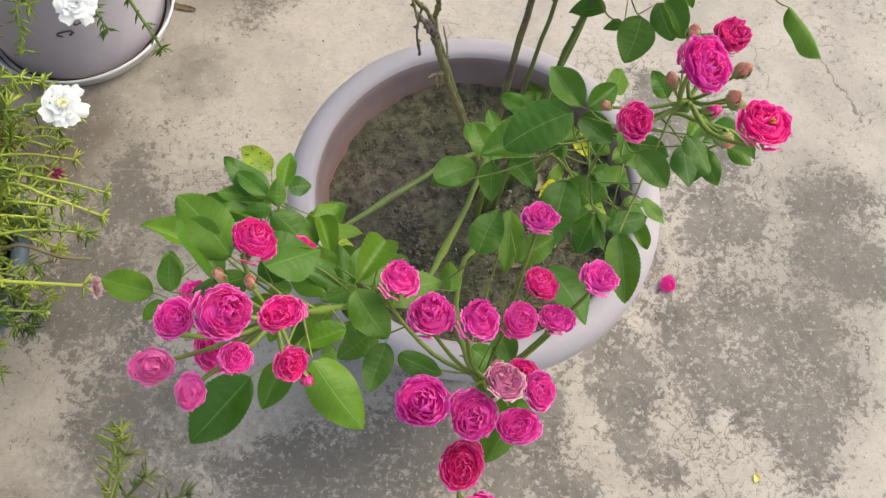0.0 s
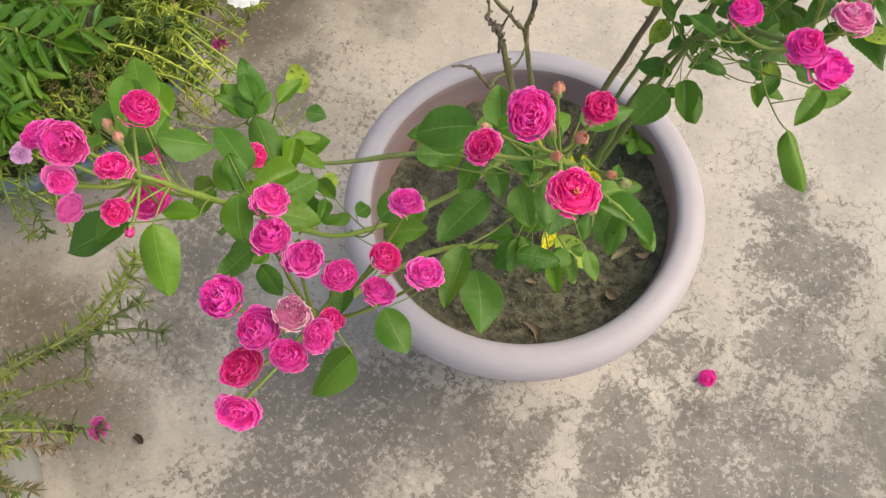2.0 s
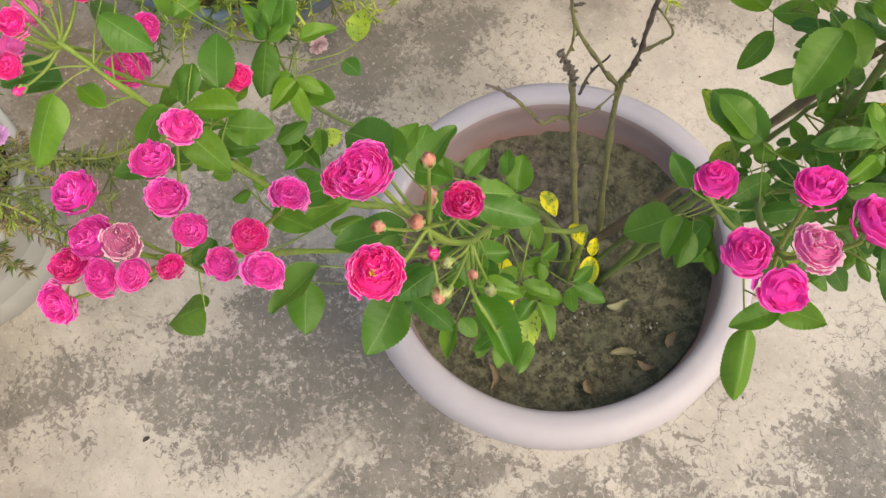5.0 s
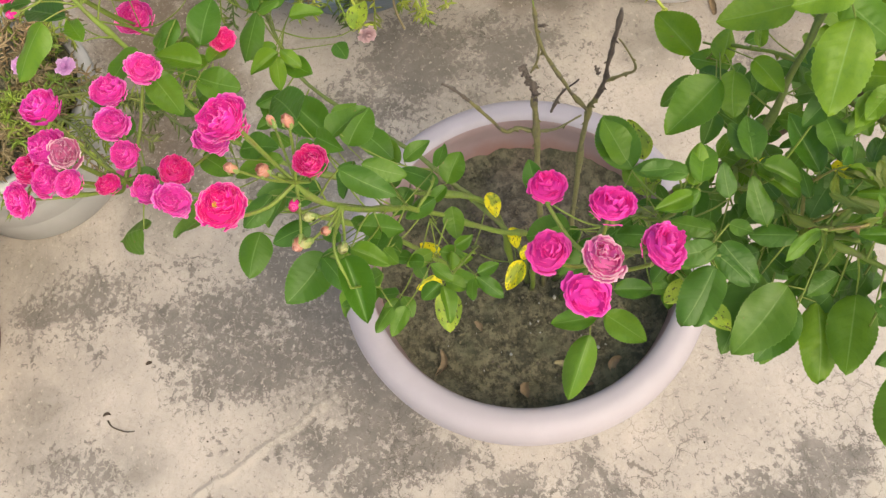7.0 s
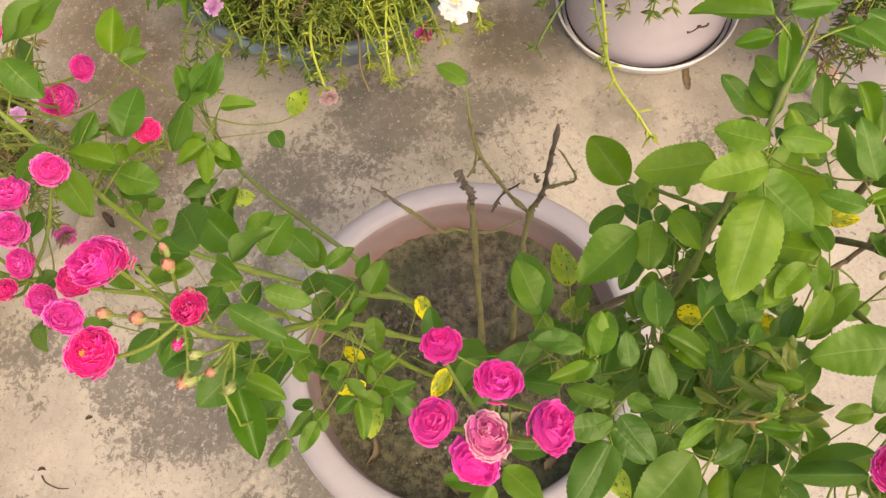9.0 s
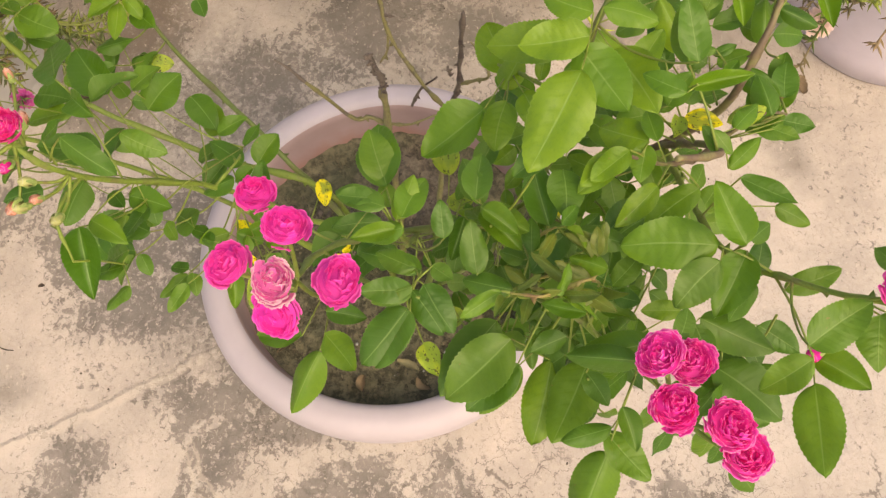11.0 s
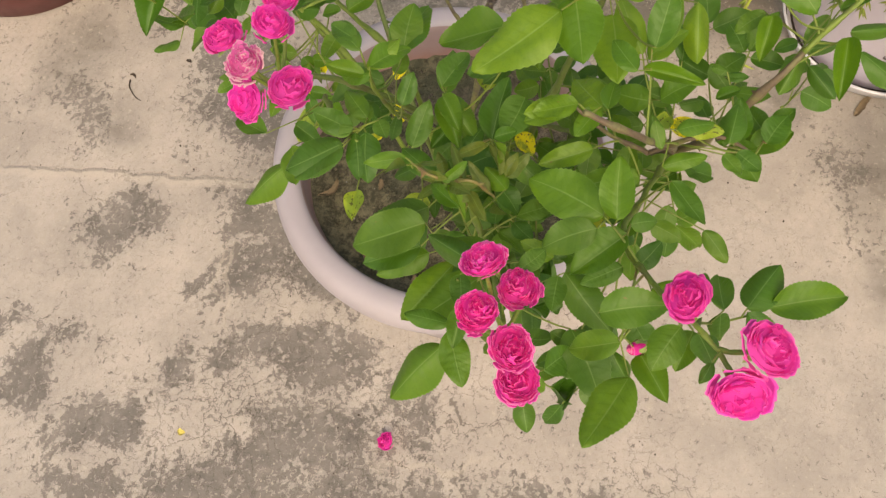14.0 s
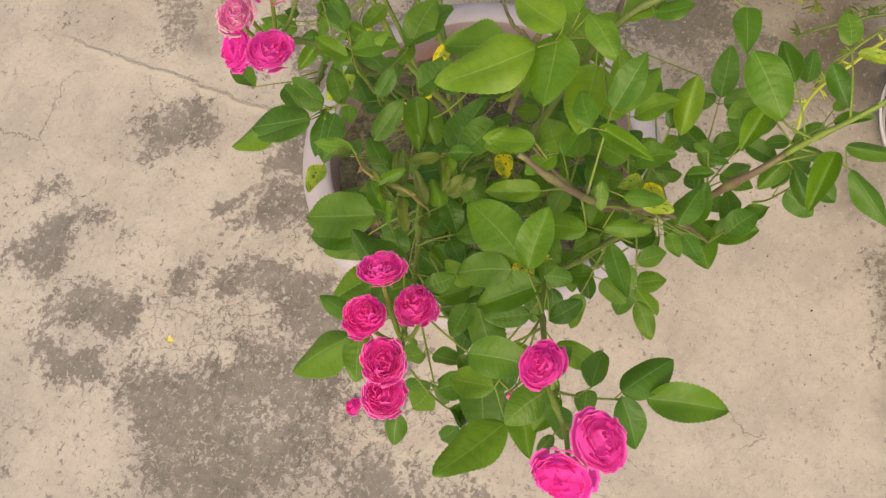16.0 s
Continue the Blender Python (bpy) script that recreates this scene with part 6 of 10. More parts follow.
leaf((0.059, 0.297, 0.781), (0.084, 0.250, 0.854), (
    ((0.084, 0.250, 0.854), (0.105, 0.280, 0.852), 0.021, (0.394, -0.199, 0.897), LIGHT),
    ((0.037, 0.296, 0.782), (0.026, 0.299, 0.786), 0.007, (0.302, 0.005, 0.953), GREEN),
))
leaf((0.071, 0.200, 0.845), (0.055, 0.187, 0.867), (
    ((0.055, 0.187, 0.867), (0.037, 0.149, 0.868), 0.020, (0.169, -0.071, 0.983), GREEN),
    ((0.062, 0.186, 0.860), (0.057, 0.167, 0.854), 0.011, (0.433, -0.373, 0.821), GREEN),
    ((0.057, 0.196, 0.861), (0.082, 0.187, 0.844), 0.012, (0.446, -0.288, 0.847), GREEN),
))
leaf((0.087, 0.183, 0.825), (0.076, 0.191, 0.833), (
    ((0.076, 0.191, 0.833), (0.058, 0.183, 0.840), 0.013, (0.399, -0.131, 0.908), GREEN),
    ((0.081, 0.194, 0.832), (0.069, 0.211, 0.838), 0.013, (0.195, -0.193, 0.962), GREEN),
))
leaf((0.066, 0.205, 0.850), (0.062, 0.233, 0.850), (
    ((0.055, 0.195, 0.868), (0.059, 0.220, 0.870), 0.015, (0.379, -0.145, 0.914), GREEN),
    ((0.062, 0.233, 0.850), (0.083, 0.247, 0.849), 0.015, (0.186, -0.203, 0.961), GREEN),
))
leaf((0.131, 0.280, 0.745), (0.137, 0.265, 0.753), (
    ((0.130, 0.272, 0.751), (0.108, 0.265, 0.763), 0.016, (0.432, 0.104, 0.896), GREEN),
    ((0.137, 0.265, 0.753), (0.121, 0.260, 0.757), 0.010, (0.272, -0.116, 0.955), GREEN),
))
leaf((0.097, 0.267, 0.725), (0.084, 0.253, 0.749), (
    ((0.104, 0.252, 0.748), (0.094, 0.264, 0.752), 0.008, (0.282, -0.014, 0.959), GREEN),
    ((0.084, 0.253, 0.749), (0.084, 0.243, 0.750), 0.006, (0.375, 0.130, 0.918), GREEN),
    ((0.083, 0.253, 0.742), (0.080, 0.267, 0.744), 0.007, (0.320, -0.089, 0.943), GREEN),
))
leaf((0.065, 0.294, 0.775), (0.043, 0.324, 0.751), (
    ((0.035, 0.314, 0.756), (0.022, 0.342, 0.761), 0.011, (0.400, 0.031, 0.916), GREEN),
    ((0.043, 0.324, 0.751), (0.054, 0.363, 0.744), 0.015, (0.193, 0.130, 0.972), GREEN),
))
leaf((0.062, 0.295, 0.778), (0.046, 0.300, 0.785), (
    ((0.046, 0.300, 0.785), (0.034, 0.316, 0.793), 0.008, (0.406, -0.161, 0.899), GREEN),
))
leaf((0.045, 0.306, 0.795), (0.012, 0.283, 0.804), (
    ((0.020, 0.280, 0.794), (0.035, 0.302, 0.789), 0.013, (0.506, -0.130, 0.853), GREEN),
    ((0.012, 0.283, 0.804), (-0.001, 0.270, 0.811), 0.014, (0.324, 0.128, 0.937), GREEN),
    ((0.012, 0.288, 0.802), (0.006, 0.308, 0.804), 0.008, (0.422, 0.030, 0.906), TURNING),
))
leaf((0.062, 0.295, 0.778), (0.043, 0.271, 0.793), (
    ((0.043, 0.271, 0.793), (0.028, 0.251, 0.800), 0.013, (0.416, 0.028, 0.909), DARK),
    ((0.039, 0.276, 0.793), (0.020, 0.267, 0.798), 0.011, (0.291, -0.107, 0.951), DARK),
))
leaf((0.158, 0.228, 0.770), (0.160, 0.224, 0.795), (
    ((0.157, 0.237, 0.788), (0.142, 0.256, 0.786), 0.010, (0.073, 0.161, 0.984), LIGHT),
    ((0.160, 0.224, 0.795), (0.172, 0.233, 0.789), 0.008, (0.335, 0.104, 0.936), GREEN),
))
leaf((0.146, 0.241, 0.755), (0.169, 0.229, 0.784), (
    ((0.169, 0.236, 0.765), (0.155, 0.258, 0.770), 0.010, (0.325, 0.006, 0.946), LIGHT),
    ((0.148, 0.266, 0.763), (0.156, 0.279, 0.762), 0.009, (0.146, -0.014, 0.989), GREEN),
    ((0.143, 0.273, 0.762), (0.150, 0.289, 0.762), 0.011, (0.379, -0.157, 0.912), GREEN),
    ((0.169, 0.229, 0.784), (0.153, 0.221, 0.788), 0.009, (0.305, -0.096, 0.947), GREEN),
))
leaf((0.134, 0.271, 0.753), (0.141, 0.267, 0.765), (
    ((0.141, 0.267, 0.765), (0.119, 0.264, 0.775), 0.015, (0.419, -0.091, 0.904), GREEN),
))
leaf((-0.085, 0.052, 0.629), (-0.106, 0.056, 0.644), (
    ((-0.106, 0.056, 0.644), (-0.128, 0.037, 0.649), 0.016, (0.285, -0.103, 0.953), GREEN),
))
leaf((-0.181, -0.164, 0.594), (-0.170, -0.156, 0.624), (
    ((-0.170, -0.165, 0.619), (-0.202, -0.171, 0.635), 0.018, (0.387, 0.220, 0.896), LIGHT),
    ((-0.169, -0.160, 0.622), (-0.204, -0.153, 0.633), 0.019, (0.315, 0.249, 0.916), LIGHT),
    ((-0.170, -0.156, 0.624), (-0.203, -0.133, 0.632), 0.021, (0.224, -0.011, 0.975), GREEN),
))
leaf((-0.171, -0.160, 0.575), (-0.163, -0.145, 0.616), (
    ((-0.163, -0.145, 0.616), (-0.158, -0.115, 0.617), 0.015, (0.199, -0.093, 0.976), LIGHT),
    ((-0.146, -0.163, 0.605), (-0.139, -0.189, 0.607), 0.014, (0.439, 0.199, 0.876), GREEN),
    ((-0.141, -0.161, 0.604), (-0.122, -0.148, 0.600), 0.012, (0.213, -0.038, 0.976), LIGHT),
    ((-0.138, -0.166, 0.601), (-0.106, -0.172, 0.592), 0.015, (0.294, 0.212, 0.932), LIGHT),
))
leaf((0.157, 0.056, 0.696), (0.183, 0.079, 0.759), (
    ((0.142, 0.042, 0.702), (0.144, 0.012, 0.709), 0.014, (0.388, 0.228, 0.893), GREEN),
    ((0.166, 0.047, 0.695), (0.157, 0.025, 0.698), 0.014, (0.297, -0.023, 0.955), GREEN),
    ((0.135, 0.049, 0.707), (0.117, 0.045, 0.712), 0.012, (0.257, -0.015, 0.966), GREEN),
    ((0.183, 0.079, 0.759), (0.164, 0.080, 0.769), 0.012, (0.444, 0.043, 0.895), DARK),
))
leaf((0.172, 0.107, 0.741), (0.204, 0.094, 0.752), (
    ((0.204, 0.094, 0.752), (0.175, 0.094, 0.760), 0.015, (0.274, 0.107, 0.956), DARK),
    ((0.169, 0.101, 0.759), (0.194, 0.120, 0.756), 0.016, (0.151, -0.048, 0.987), GREEN),
    ((0.168, 0.102, 0.763), (0.148, 0.098, 0.773), 0.013, (0.401, 0.222, 0.889), GREEN),
))
leaf((0.203, 0.125, 0.725), (0.182, 0.137, 0.753), (
    ((0.182, 0.137, 0.753), (0.146, 0.132, 0.768), 0.019, (0.390, -0.159, 0.907), DARK),
    ((0.195, 0.125, 0.751), (0.176, 0.129, 0.756), 0.010, (0.287, 0.075, 0.955), DARK),
))
leaf((0.090, 0.082, 0.549), (0.104, 0.023, 0.597), (
    ((0.098, 0.083, 0.536), (0.065, 0.076, 0.540), 0.021, (0.146, -0.145, 0.979), DARK),
    ((0.104, 0.023, 0.597), (0.106, 0.004, 0.589), 0.014, (0.146, -0.399, 0.905), GREEN),
))
leaf((0.120, 0.060, 0.630), (0.120, 0.008, 0.641), (
    ((0.120, 0.008, 0.641), (0.135, -0.017, 0.633), 0.019, (0.105, -0.245, 0.964), DARK),
    ((0.127, 0.012, 0.627), (0.140, -0.010, 0.624), 0.016, (-0.165, -0.224, 0.961), DARK),
))
leaf((0.102, 0.081, 0.585), (0.126, 0.038, 0.631), (
    ((0.126, 0.038, 0.631), (0.146, 0.039, 0.629), 0.012, (0.119, -0.360, 0.925), DARK),
    ((0.107, 0.102, 0.569), (0.109, 0.089, 0.564), 0.008, (-0.135, -0.361, 0.923), GREEN),
))
leaf((0.123, 0.060, 0.635), (0.183, 0.046, 0.639), (
    ((0.183, 0.046, 0.639), (0.175, 0.027, 0.631), 0.014, (-0.117, -0.348, 0.930), DARK),
))
leaf((0.142, 0.057, 0.668), (0.145, 0.041, 0.683), (
    ((0.145, 0.041, 0.683), (0.150, 0.022, 0.674), 0.015, (0.105, -0.396, 0.912), DARK),
    ((0.154, 0.048, 0.680), (0.162, 0.034, 0.676), 0.011, (0.066, -0.194, 0.979), DARK),
))
leaf((0.095, 0.084, 0.566), (0.072, 0.102, 0.606), (
    ((0.077, 0.104, 0.577), (0.071, 0.082, 0.566), 0.018, (0.237, -0.476, 0.847), TURNING),
    ((0.072, 0.102, 0.606), (0.085, 0.089, 0.599), 0.012, (0.216, -0.323, 0.921), GREEN),
))
leaf((0.163, 0.133, 0.695), (0.192, 0.162, 0.656), (
    ((0.192, 0.162, 0.656), (0.204, 0.176, 0.637), 0.013, (0.638, 0.181, 0.749), DARK),
    ((0.176, 0.150, 0.676), (0.169, 0.164, 0.673), 0.012, (0.419, -0.250, 0.873), DARK),
    ((0.179, 0.146, 0.675), (0.191, 0.140, 0.668), 0.012, (-0.156, 0.106, 0.982), DARK),
))
leaf((0.099, 0.121, 0.555), (0.147, 0.086, 0.557), (
    ((0.122, 0.102, 0.557), (0.111, 0.077, 0.564), 0.017, (0.555, -0.340, 0.759), DARK),
))
leaf((0.130, 0.059, 0.646), (0.190, 0.084, 0.611), (
    ((0.190, 0.084, 0.611), (0.213, 0.089, 0.595), 0.014, (0.484, -0.183, 0.856), DARK),
    ((0.160, 0.075, 0.629), (0.161, 0.091, 0.627), 0.013, (0.656, -0.207, 0.726), DARK),
    ((0.161, 0.069, 0.629), (0.173, 0.053, 0.623), 0.013, (0.608, -0.230, 0.760), DARK),
))
leaf((0.159, 0.134, 0.693), (0.186, 0.143, 0.663), (
    ((0.186, 0.143, 0.663), (0.205, 0.152, 0.647), 0.013, (0.362, 0.122, 0.924), DARK),
    ((0.170, 0.140, 0.678), (0.167, 0.157, 0.669), 0.012, (0.050, 0.554, 0.831), DARK),
    ((0.173, 0.136, 0.678), (0.189, 0.126, 0.671), 0.012, (0.128, 0.255, 0.959), DARK),
    ((0.183, 0.145, 0.665), (0.182, 0.160, 0.657), 0.012, (0.428, 0.538, 0.726), DARK),
    ((0.185, 0.140, 0.665), (0.199, 0.126, 0.659), 0.012, (-0.233, 0.212, 0.949), DARK),
))
leaf((0.175, 0.162, 0.662), (0.218, 0.177, 0.601), (
    ((0.218, 0.177, 0.601), (0.239, 0.184, 0.571), 0.018, (0.417, 0.437, 0.797), DARK),
    ((0.196, 0.172, 0.630), (0.194, 0.190, 0.617), 0.017, (0.631, 0.373, 0.681), DARK),
    ((0.198, 0.167, 0.630), (0.211, 0.151, 0.621), 0.017, (0.514, 0.448, 0.732), DARK),
))
leaf((0.140, 0.136, 0.672), (0.158, 0.141, 0.661), (
    ((0.158, 0.141, 0.661), (0.189, 0.141, 0.647), 0.016, (0.616, -0.046, 0.786), DARK),
    ((0.147, 0.141, 0.666), (0.153, 0.158, 0.656), 0.016, (0.573, 0.389, 0.721), DARK),
    ((0.148, 0.136, 0.667), (0.161, 0.117, 0.660), 0.016, (0.707, -0.158, 0.689), DARK),
    ((0.155, 0.143, 0.662), (0.164, 0.165, 0.651), 0.016, (0.038, 0.238, 0.971), DARK),
    ((0.155, 0.138, 0.663), (0.163, 0.117, 0.659), 0.016, (0.537, 0.048, 0.842), DARK),
))
leaf((0.132, 0.125, 0.667), (0.137, 0.087, 0.642), (
    ((0.137, 0.087, 0.642), (0.134, 0.062, 0.623), 0.015, (0.190, 0.240, 0.952), DARK),
    ((0.138, 0.106, 0.655), (0.157, 0.096, 0.651), 0.015, (-0.053, -0.094, 0.994), DARK),
    ((0.133, 0.106, 0.655), (0.113, 0.097, 0.645), 0.015, (0.412, 0.124, 0.902), DARK),
    ((0.140, 0.089, 0.643), (0.156, 0.080, 0.633), 0.015, (0.456, -0.175, 0.872), DARK),
    ((0.135, 0.089, 0.644), (0.116, 0.082, 0.637), 0.015, (0.200, -0.412, 0.889), DARK),
))
leaf((0.128, 0.127, 0.662), (0.155, 0.109, 0.635), (
    ((0.155, 0.109, 0.635), (0.164, 0.085, 0.612), 0.017, (0.301, -0.273, 0.914), DARK),
    ((0.144, 0.121, 0.648), (0.162, 0.127, 0.631), 0.016, (0.514, -0.125, 0.849), DARK),
    ((0.141, 0.117, 0.650), (0.129, 0.094, 0.653), 0.016, (0.483, 0.010, 0.876), DARK),
    ((0.156, 0.113, 0.636), (0.171, 0.118, 0.618), 0.016, (0.100, -0.412, 0.906), DARK),
    ((0.153, 0.109, 0.638), (0.143, 0.086, 0.634), 0.016, (0.378, 0.144, 0.915), DARK),
))
leaf((0.104, 0.240, 0.646), (0.144, 0.199, 0.597), (
    ((0.144, 0.199, 0.597), (0.158, 0.184, 0.580), 0.013, (0.059, -0.393, 0.918), DARK),
    ((0.125, 0.221, 0.620), (0.136, 0.230, 0.612), 0.012, (0.036, -0.267, 0.963), DARK),
    ((0.123, 0.217, 0.622), (0.118, 0.198, 0.623), 0.012, (0.638, -0.237, 0.733), DARK),
    ((0.144, 0.202, 0.597), (0.154, 0.210, 0.588), 0.012, (0.519, -0.021, 0.855), DARK),
    ((0.141, 0.198, 0.600), (0.138, 0.183, 0.601), 0.012, (0.549, 0.302, 0.779), DARK),
))
leaf((0.157, 0.162, 0.665), (0.218, 0.182, 0.623), (
    ((0.218, 0.182, 0.623), (0.246, 0.191, 0.604), 0.017, (0.099, 0.488, 0.867), DARK),
    ((0.188, 0.175, 0.643), (0.191, 0.197, 0.636), 0.017, (0.618, -0.275, 0.736), DARK),
    ((0.189, 0.170, 0.643), (0.202, 0.153, 0.636), 0.017, (0.131, 0.257, 0.957), DARK),
    ((0.215, 0.184, 0.625), (0.221, 0.206, 0.620), 0.017, (0.145, -0.379, 0.914), DARK),
    ((0.216, 0.178, 0.625), (0.230, 0.155, 0.618), 0.017, (0.614, -0.049, 0.788), DARK),
))
leaf((0.113, 0.069, 0.613), (0.156, 0.080, 0.600), (
    ((0.156, 0.080, 0.600), (0.177, 0.087, 0.585), 0.013, (0.465, -0.111, 0.879), DARK),
    ((0.134, 0.076, 0.606), (0.136, 0.089, 0.598), 0.012, (0.113, 0.409, 0.905), DARK),
    ((0.152, 0.082, 0.601), (0.152, 0.098, 0.594), 0.012, (-0.168, 0.209, 0.963), DARK),
))
leaf((0.231, 0.160, 0.716), (0.225, 0.180, 0.642), (
    ((0.225, 0.180, 0.642), (0.223, 0.188, 0.612), 0.015, (0.123, -0.007, 0.992), DARK),
    ((0.226, 0.172, 0.678), (0.213, 0.190, 0.671), 0.015, (0.487, -0.328, 0.809), DARK),
    ((0.230, 0.168, 0.678), (0.241, 0.155, 0.669), 0.015, (0.403, 0.302, 0.864), DARK),
    ((0.224, 0.181, 0.646), (0.211, 0.198, 0.642), 0.015, (0.616, -0.108, 0.781), DARK),
    ((0.227, 0.177, 0.644), (0.236, 0.167, 0.630), 0.015, (0.739, 0.241, 0.629), DARK),
))
leaf((0.117, 0.143, 0.613), (0.185, 0.176, 0.611), (
    ((0.185, 0.176, 0.611), (0.215, 0.191, 0.610), 0.016, (0.695, 0.163, 0.700), DARK),
    ((0.150, 0.162, 0.612), (0.146, 0.186, 0.614), 0.015, (0.699, 0.212, 0.683), DARK),
    ((0.153, 0.157, 0.611), (0.168, 0.144, 0.609), 0.015, (0.614, -0.238, 0.752), DARK),
    ((0.181, 0.177, 0.611), (0.179, 0.197, 0.610), 0.015, (0.468, 0.360, 0.807), DARK),
    ((0.184, 0.172, 0.611), (0.201, 0.157, 0.613), 0.015, (-0.031, 0.537, 0.843), DARK),
))
leaf((0.099, 0.121, 0.555), (0.162, 0.147, 0.540), (
    ((0.162, 0.147, 0.540), (0.193, 0.162, 0.524), 0.018, (-0.160, -0.172, 0.972), DARK),
    ((0.130, 0.137, 0.548), (0.129, 0.163, 0.546), 0.018, (0.191, 0.099, 0.977), DARK),
    ((0.159, 0.148, 0.541), (0.162, 0.175, 0.532), 0.018, (0.509, -0.226, 0.830), DARK),
    ((0.161, 0.144, 0.541), (0.180, 0.127, 0.534), 0.018, (0.459, -0.211, 0.863), DARK),
))
leaf((0.110, 0.135, 0.623), (0.162, 0.134, 0.611), (
    ((0.162, 0.134, 0.611), (0.194, 0.139, 0.598), 0.017, (0.159, -0.447, 0.880), DARK),
    ((0.136, 0.137, 0.617), (0.146, 0.156, 0.615), 0.016, (0.727, 0.175, 0.664), DARK),
    ((0.137, 0.132, 0.617), (0.151, 0.112, 0.609), 0.016, (0.616, -0.473, 0.630), DARK),
    ((0.159, 0.137, 0.612), (0.168, 0.161, 0.611), 0.016, (0.028, -0.435, 0.900), DARK),
    ((0.159, 0.132, 0.611), (0.171, 0.111, 0.602), 0.016, (0.411, -0.068, 0.909), DARK),
))
leaf((0.097, 0.118, 0.541), (0.151, 0.164, 0.528), (
    ((0.151, 0.164, 0.528), (0.170, 0.190, 0.519), 0.016, (0.206, 0.232, 0.951), DARK),
    ((0.123, 0.143, 0.535), (0.114, 0.161, 0.536), 0.015, (0.148, -0.347, 0.926), DARK),
    ((0.127, 0.140, 0.534), (0.149, 0.138, 0.529), 0.015, (-0.081, 0.317, 0.945), DARK),
))
leaf((0.166, 0.137, 0.684), (0.211, 0.107, 0.630), (
    ((0.190, 0.124, 0.656), (0.205, 0.140, 0.650), 0.015, (0.173, 0.130, 0.976), GREEN),
    ((0.188, 0.120, 0.656), (0.185, 0.097, 0.647), 0.015, (0.163, -0.448, 0.879), GREEN),
))
leaf((0.167, 0.132, 0.698), (0.205, 0.152, 0.643), (
    ((0.205, 0.152, 0.643), (0.220, 0.160, 0.622), 0.013, (0.622, 0.283, 0.730), DARK),
    ((0.186, 0.145, 0.670), (0.185, 0.165, 0.665), 0.013, (0.642, 0.357, 0.679), DARK),
    ((0.187, 0.140, 0.670), (0.197, 0.128, 0.660), 0.013, (0.554, 0.033, 0.832), DARK),
    ((0.203, 0.154, 0.646), (0.203, 0.173, 0.641), 0.013, (0.575, 0.272, 0.772), DARK),
    ((0.204, 0.148, 0.645), (0.214, 0.134, 0.638), 0.013, (0.387, -0.070, 0.919), DARK),
))
leaf((0.213, 0.125, 0.740), (0.189, 0.168, 0.746), (
    ((0.189, 0.168, 0.746), (0.168, 0.189, 0.740), 0.014, (-0.268, 0.244, 0.932), DARK),
    ((0.200, 0.145, 0.745), (0.182, 0.141, 0.750), 0.014, (0.477, 0.072, 0.876), DARK),
    ((0.204, 0.149, 0.743), (0.215, 0.168, 0.738), 0.014, (-0.095, 0.131, 0.987), DARK),
))
leaf((0.225, 0.144, 0.723), (0.236, 0.142, 0.677), (
    ((0.236, 0.142, 0.677), (0.244, 0.140, 0.648), 0.014, (0.688, 0.090, 0.720), DARK),
    ((0.229, 0.146, 0.700), (0.229, 0.164, 0.690), 0.014, (0.518, 0.232, 0.823), DARK),
    ((0.230, 0.141, 0.701), (0.237, 0.119, 0.699), 0.014, (0.242, 0.627, 0.740), DARK),
    ((0.234, 0.145, 0.679), (0.233, 0.165, 0.667), 0.014, (0.617, -0.040, 0.786), DARK),
    ((0.235, 0.140, 0.679), (0.240, 0.125, 0.672), 0.014, (0.012, 0.224, 0.975), DARK),
))
leaf((0.229, 0.147, 0.723), (0.210, 0.162, 0.704), (
    ((0.210, 0.162, 0.704), (0.199, 0.163, 0.677), 0.014, (0.390, -0.180, 0.903), GREEN),
    ((0.217, 0.154, 0.716), (0.201, 0.142, 0.717), 0.013, (0.179, 0.183, 0.967), GREEN),
    ((0.221, 0.157, 0.714), (0.229, 0.166, 0.699), 0.013, (0.545, 0.250, 0.800), GREEN),
    ((0.209, 0.160, 0.707), (0.191, 0.149, 0.703), 0.013, (0.501, 0.014, 0.865), GREEN),
    ((0.213, 0.164, 0.705), (0.222, 0.173, 0.693), 0.013, (0.450, 0.119, 0.885), GREEN),
))
leaf((0.192, 0.127, 0.715), (0.175, 0.124, 0.714), (
    ((0.175, 0.124, 0.714), (0.152, 0.123, 0.709), 0.011, (0.561, -0.250, 0.789), DARK),
    ((0.185, 0.123, 0.715), (0.176, 0.109, 0.713), 0.011, (0.261, 0.030, 0.965), DARK),
    ((0.185, 0.128, 0.715), (0.175, 0.142, 0.711), 0.011, (0.172, -0.049, 0.984), DARK),
))
leaf((0.208, 0.131, 0.721), (0.209, 0.130, 0.695), (
    ((0.209, 0.130, 0.695), (0.207, 0.126, 0.662), 0.016, (0.528, 0.010, 0.849), DARK),
    ((0.210, 0.133, 0.709), (0.222, 0.151, 0.696), 0.015, (0.373, -0.076, 0.925), DARK),
    ((0.207, 0.129, 0.709), (0.197, 0.114, 0.699), 0.015, (0.376, 0.421, 0.825), DARK),
))
leaf((0.175, 0.130, 0.704), (0.209, 0.102, 0.645), (
    ((0.194, 0.118, 0.673), (0.209, 0.131, 0.660), 0.015, (0.571, 0.377, 0.729), DARK),
    ((0.191, 0.114, 0.673), (0.191, 0.093, 0.666), 0.015, (0.473, -0.085, 0.877), DARK),
    ((0.208, 0.106, 0.646), (0.220, 0.119, 0.637), 0.015, (0.419, -0.285, 0.862), DARK),
))
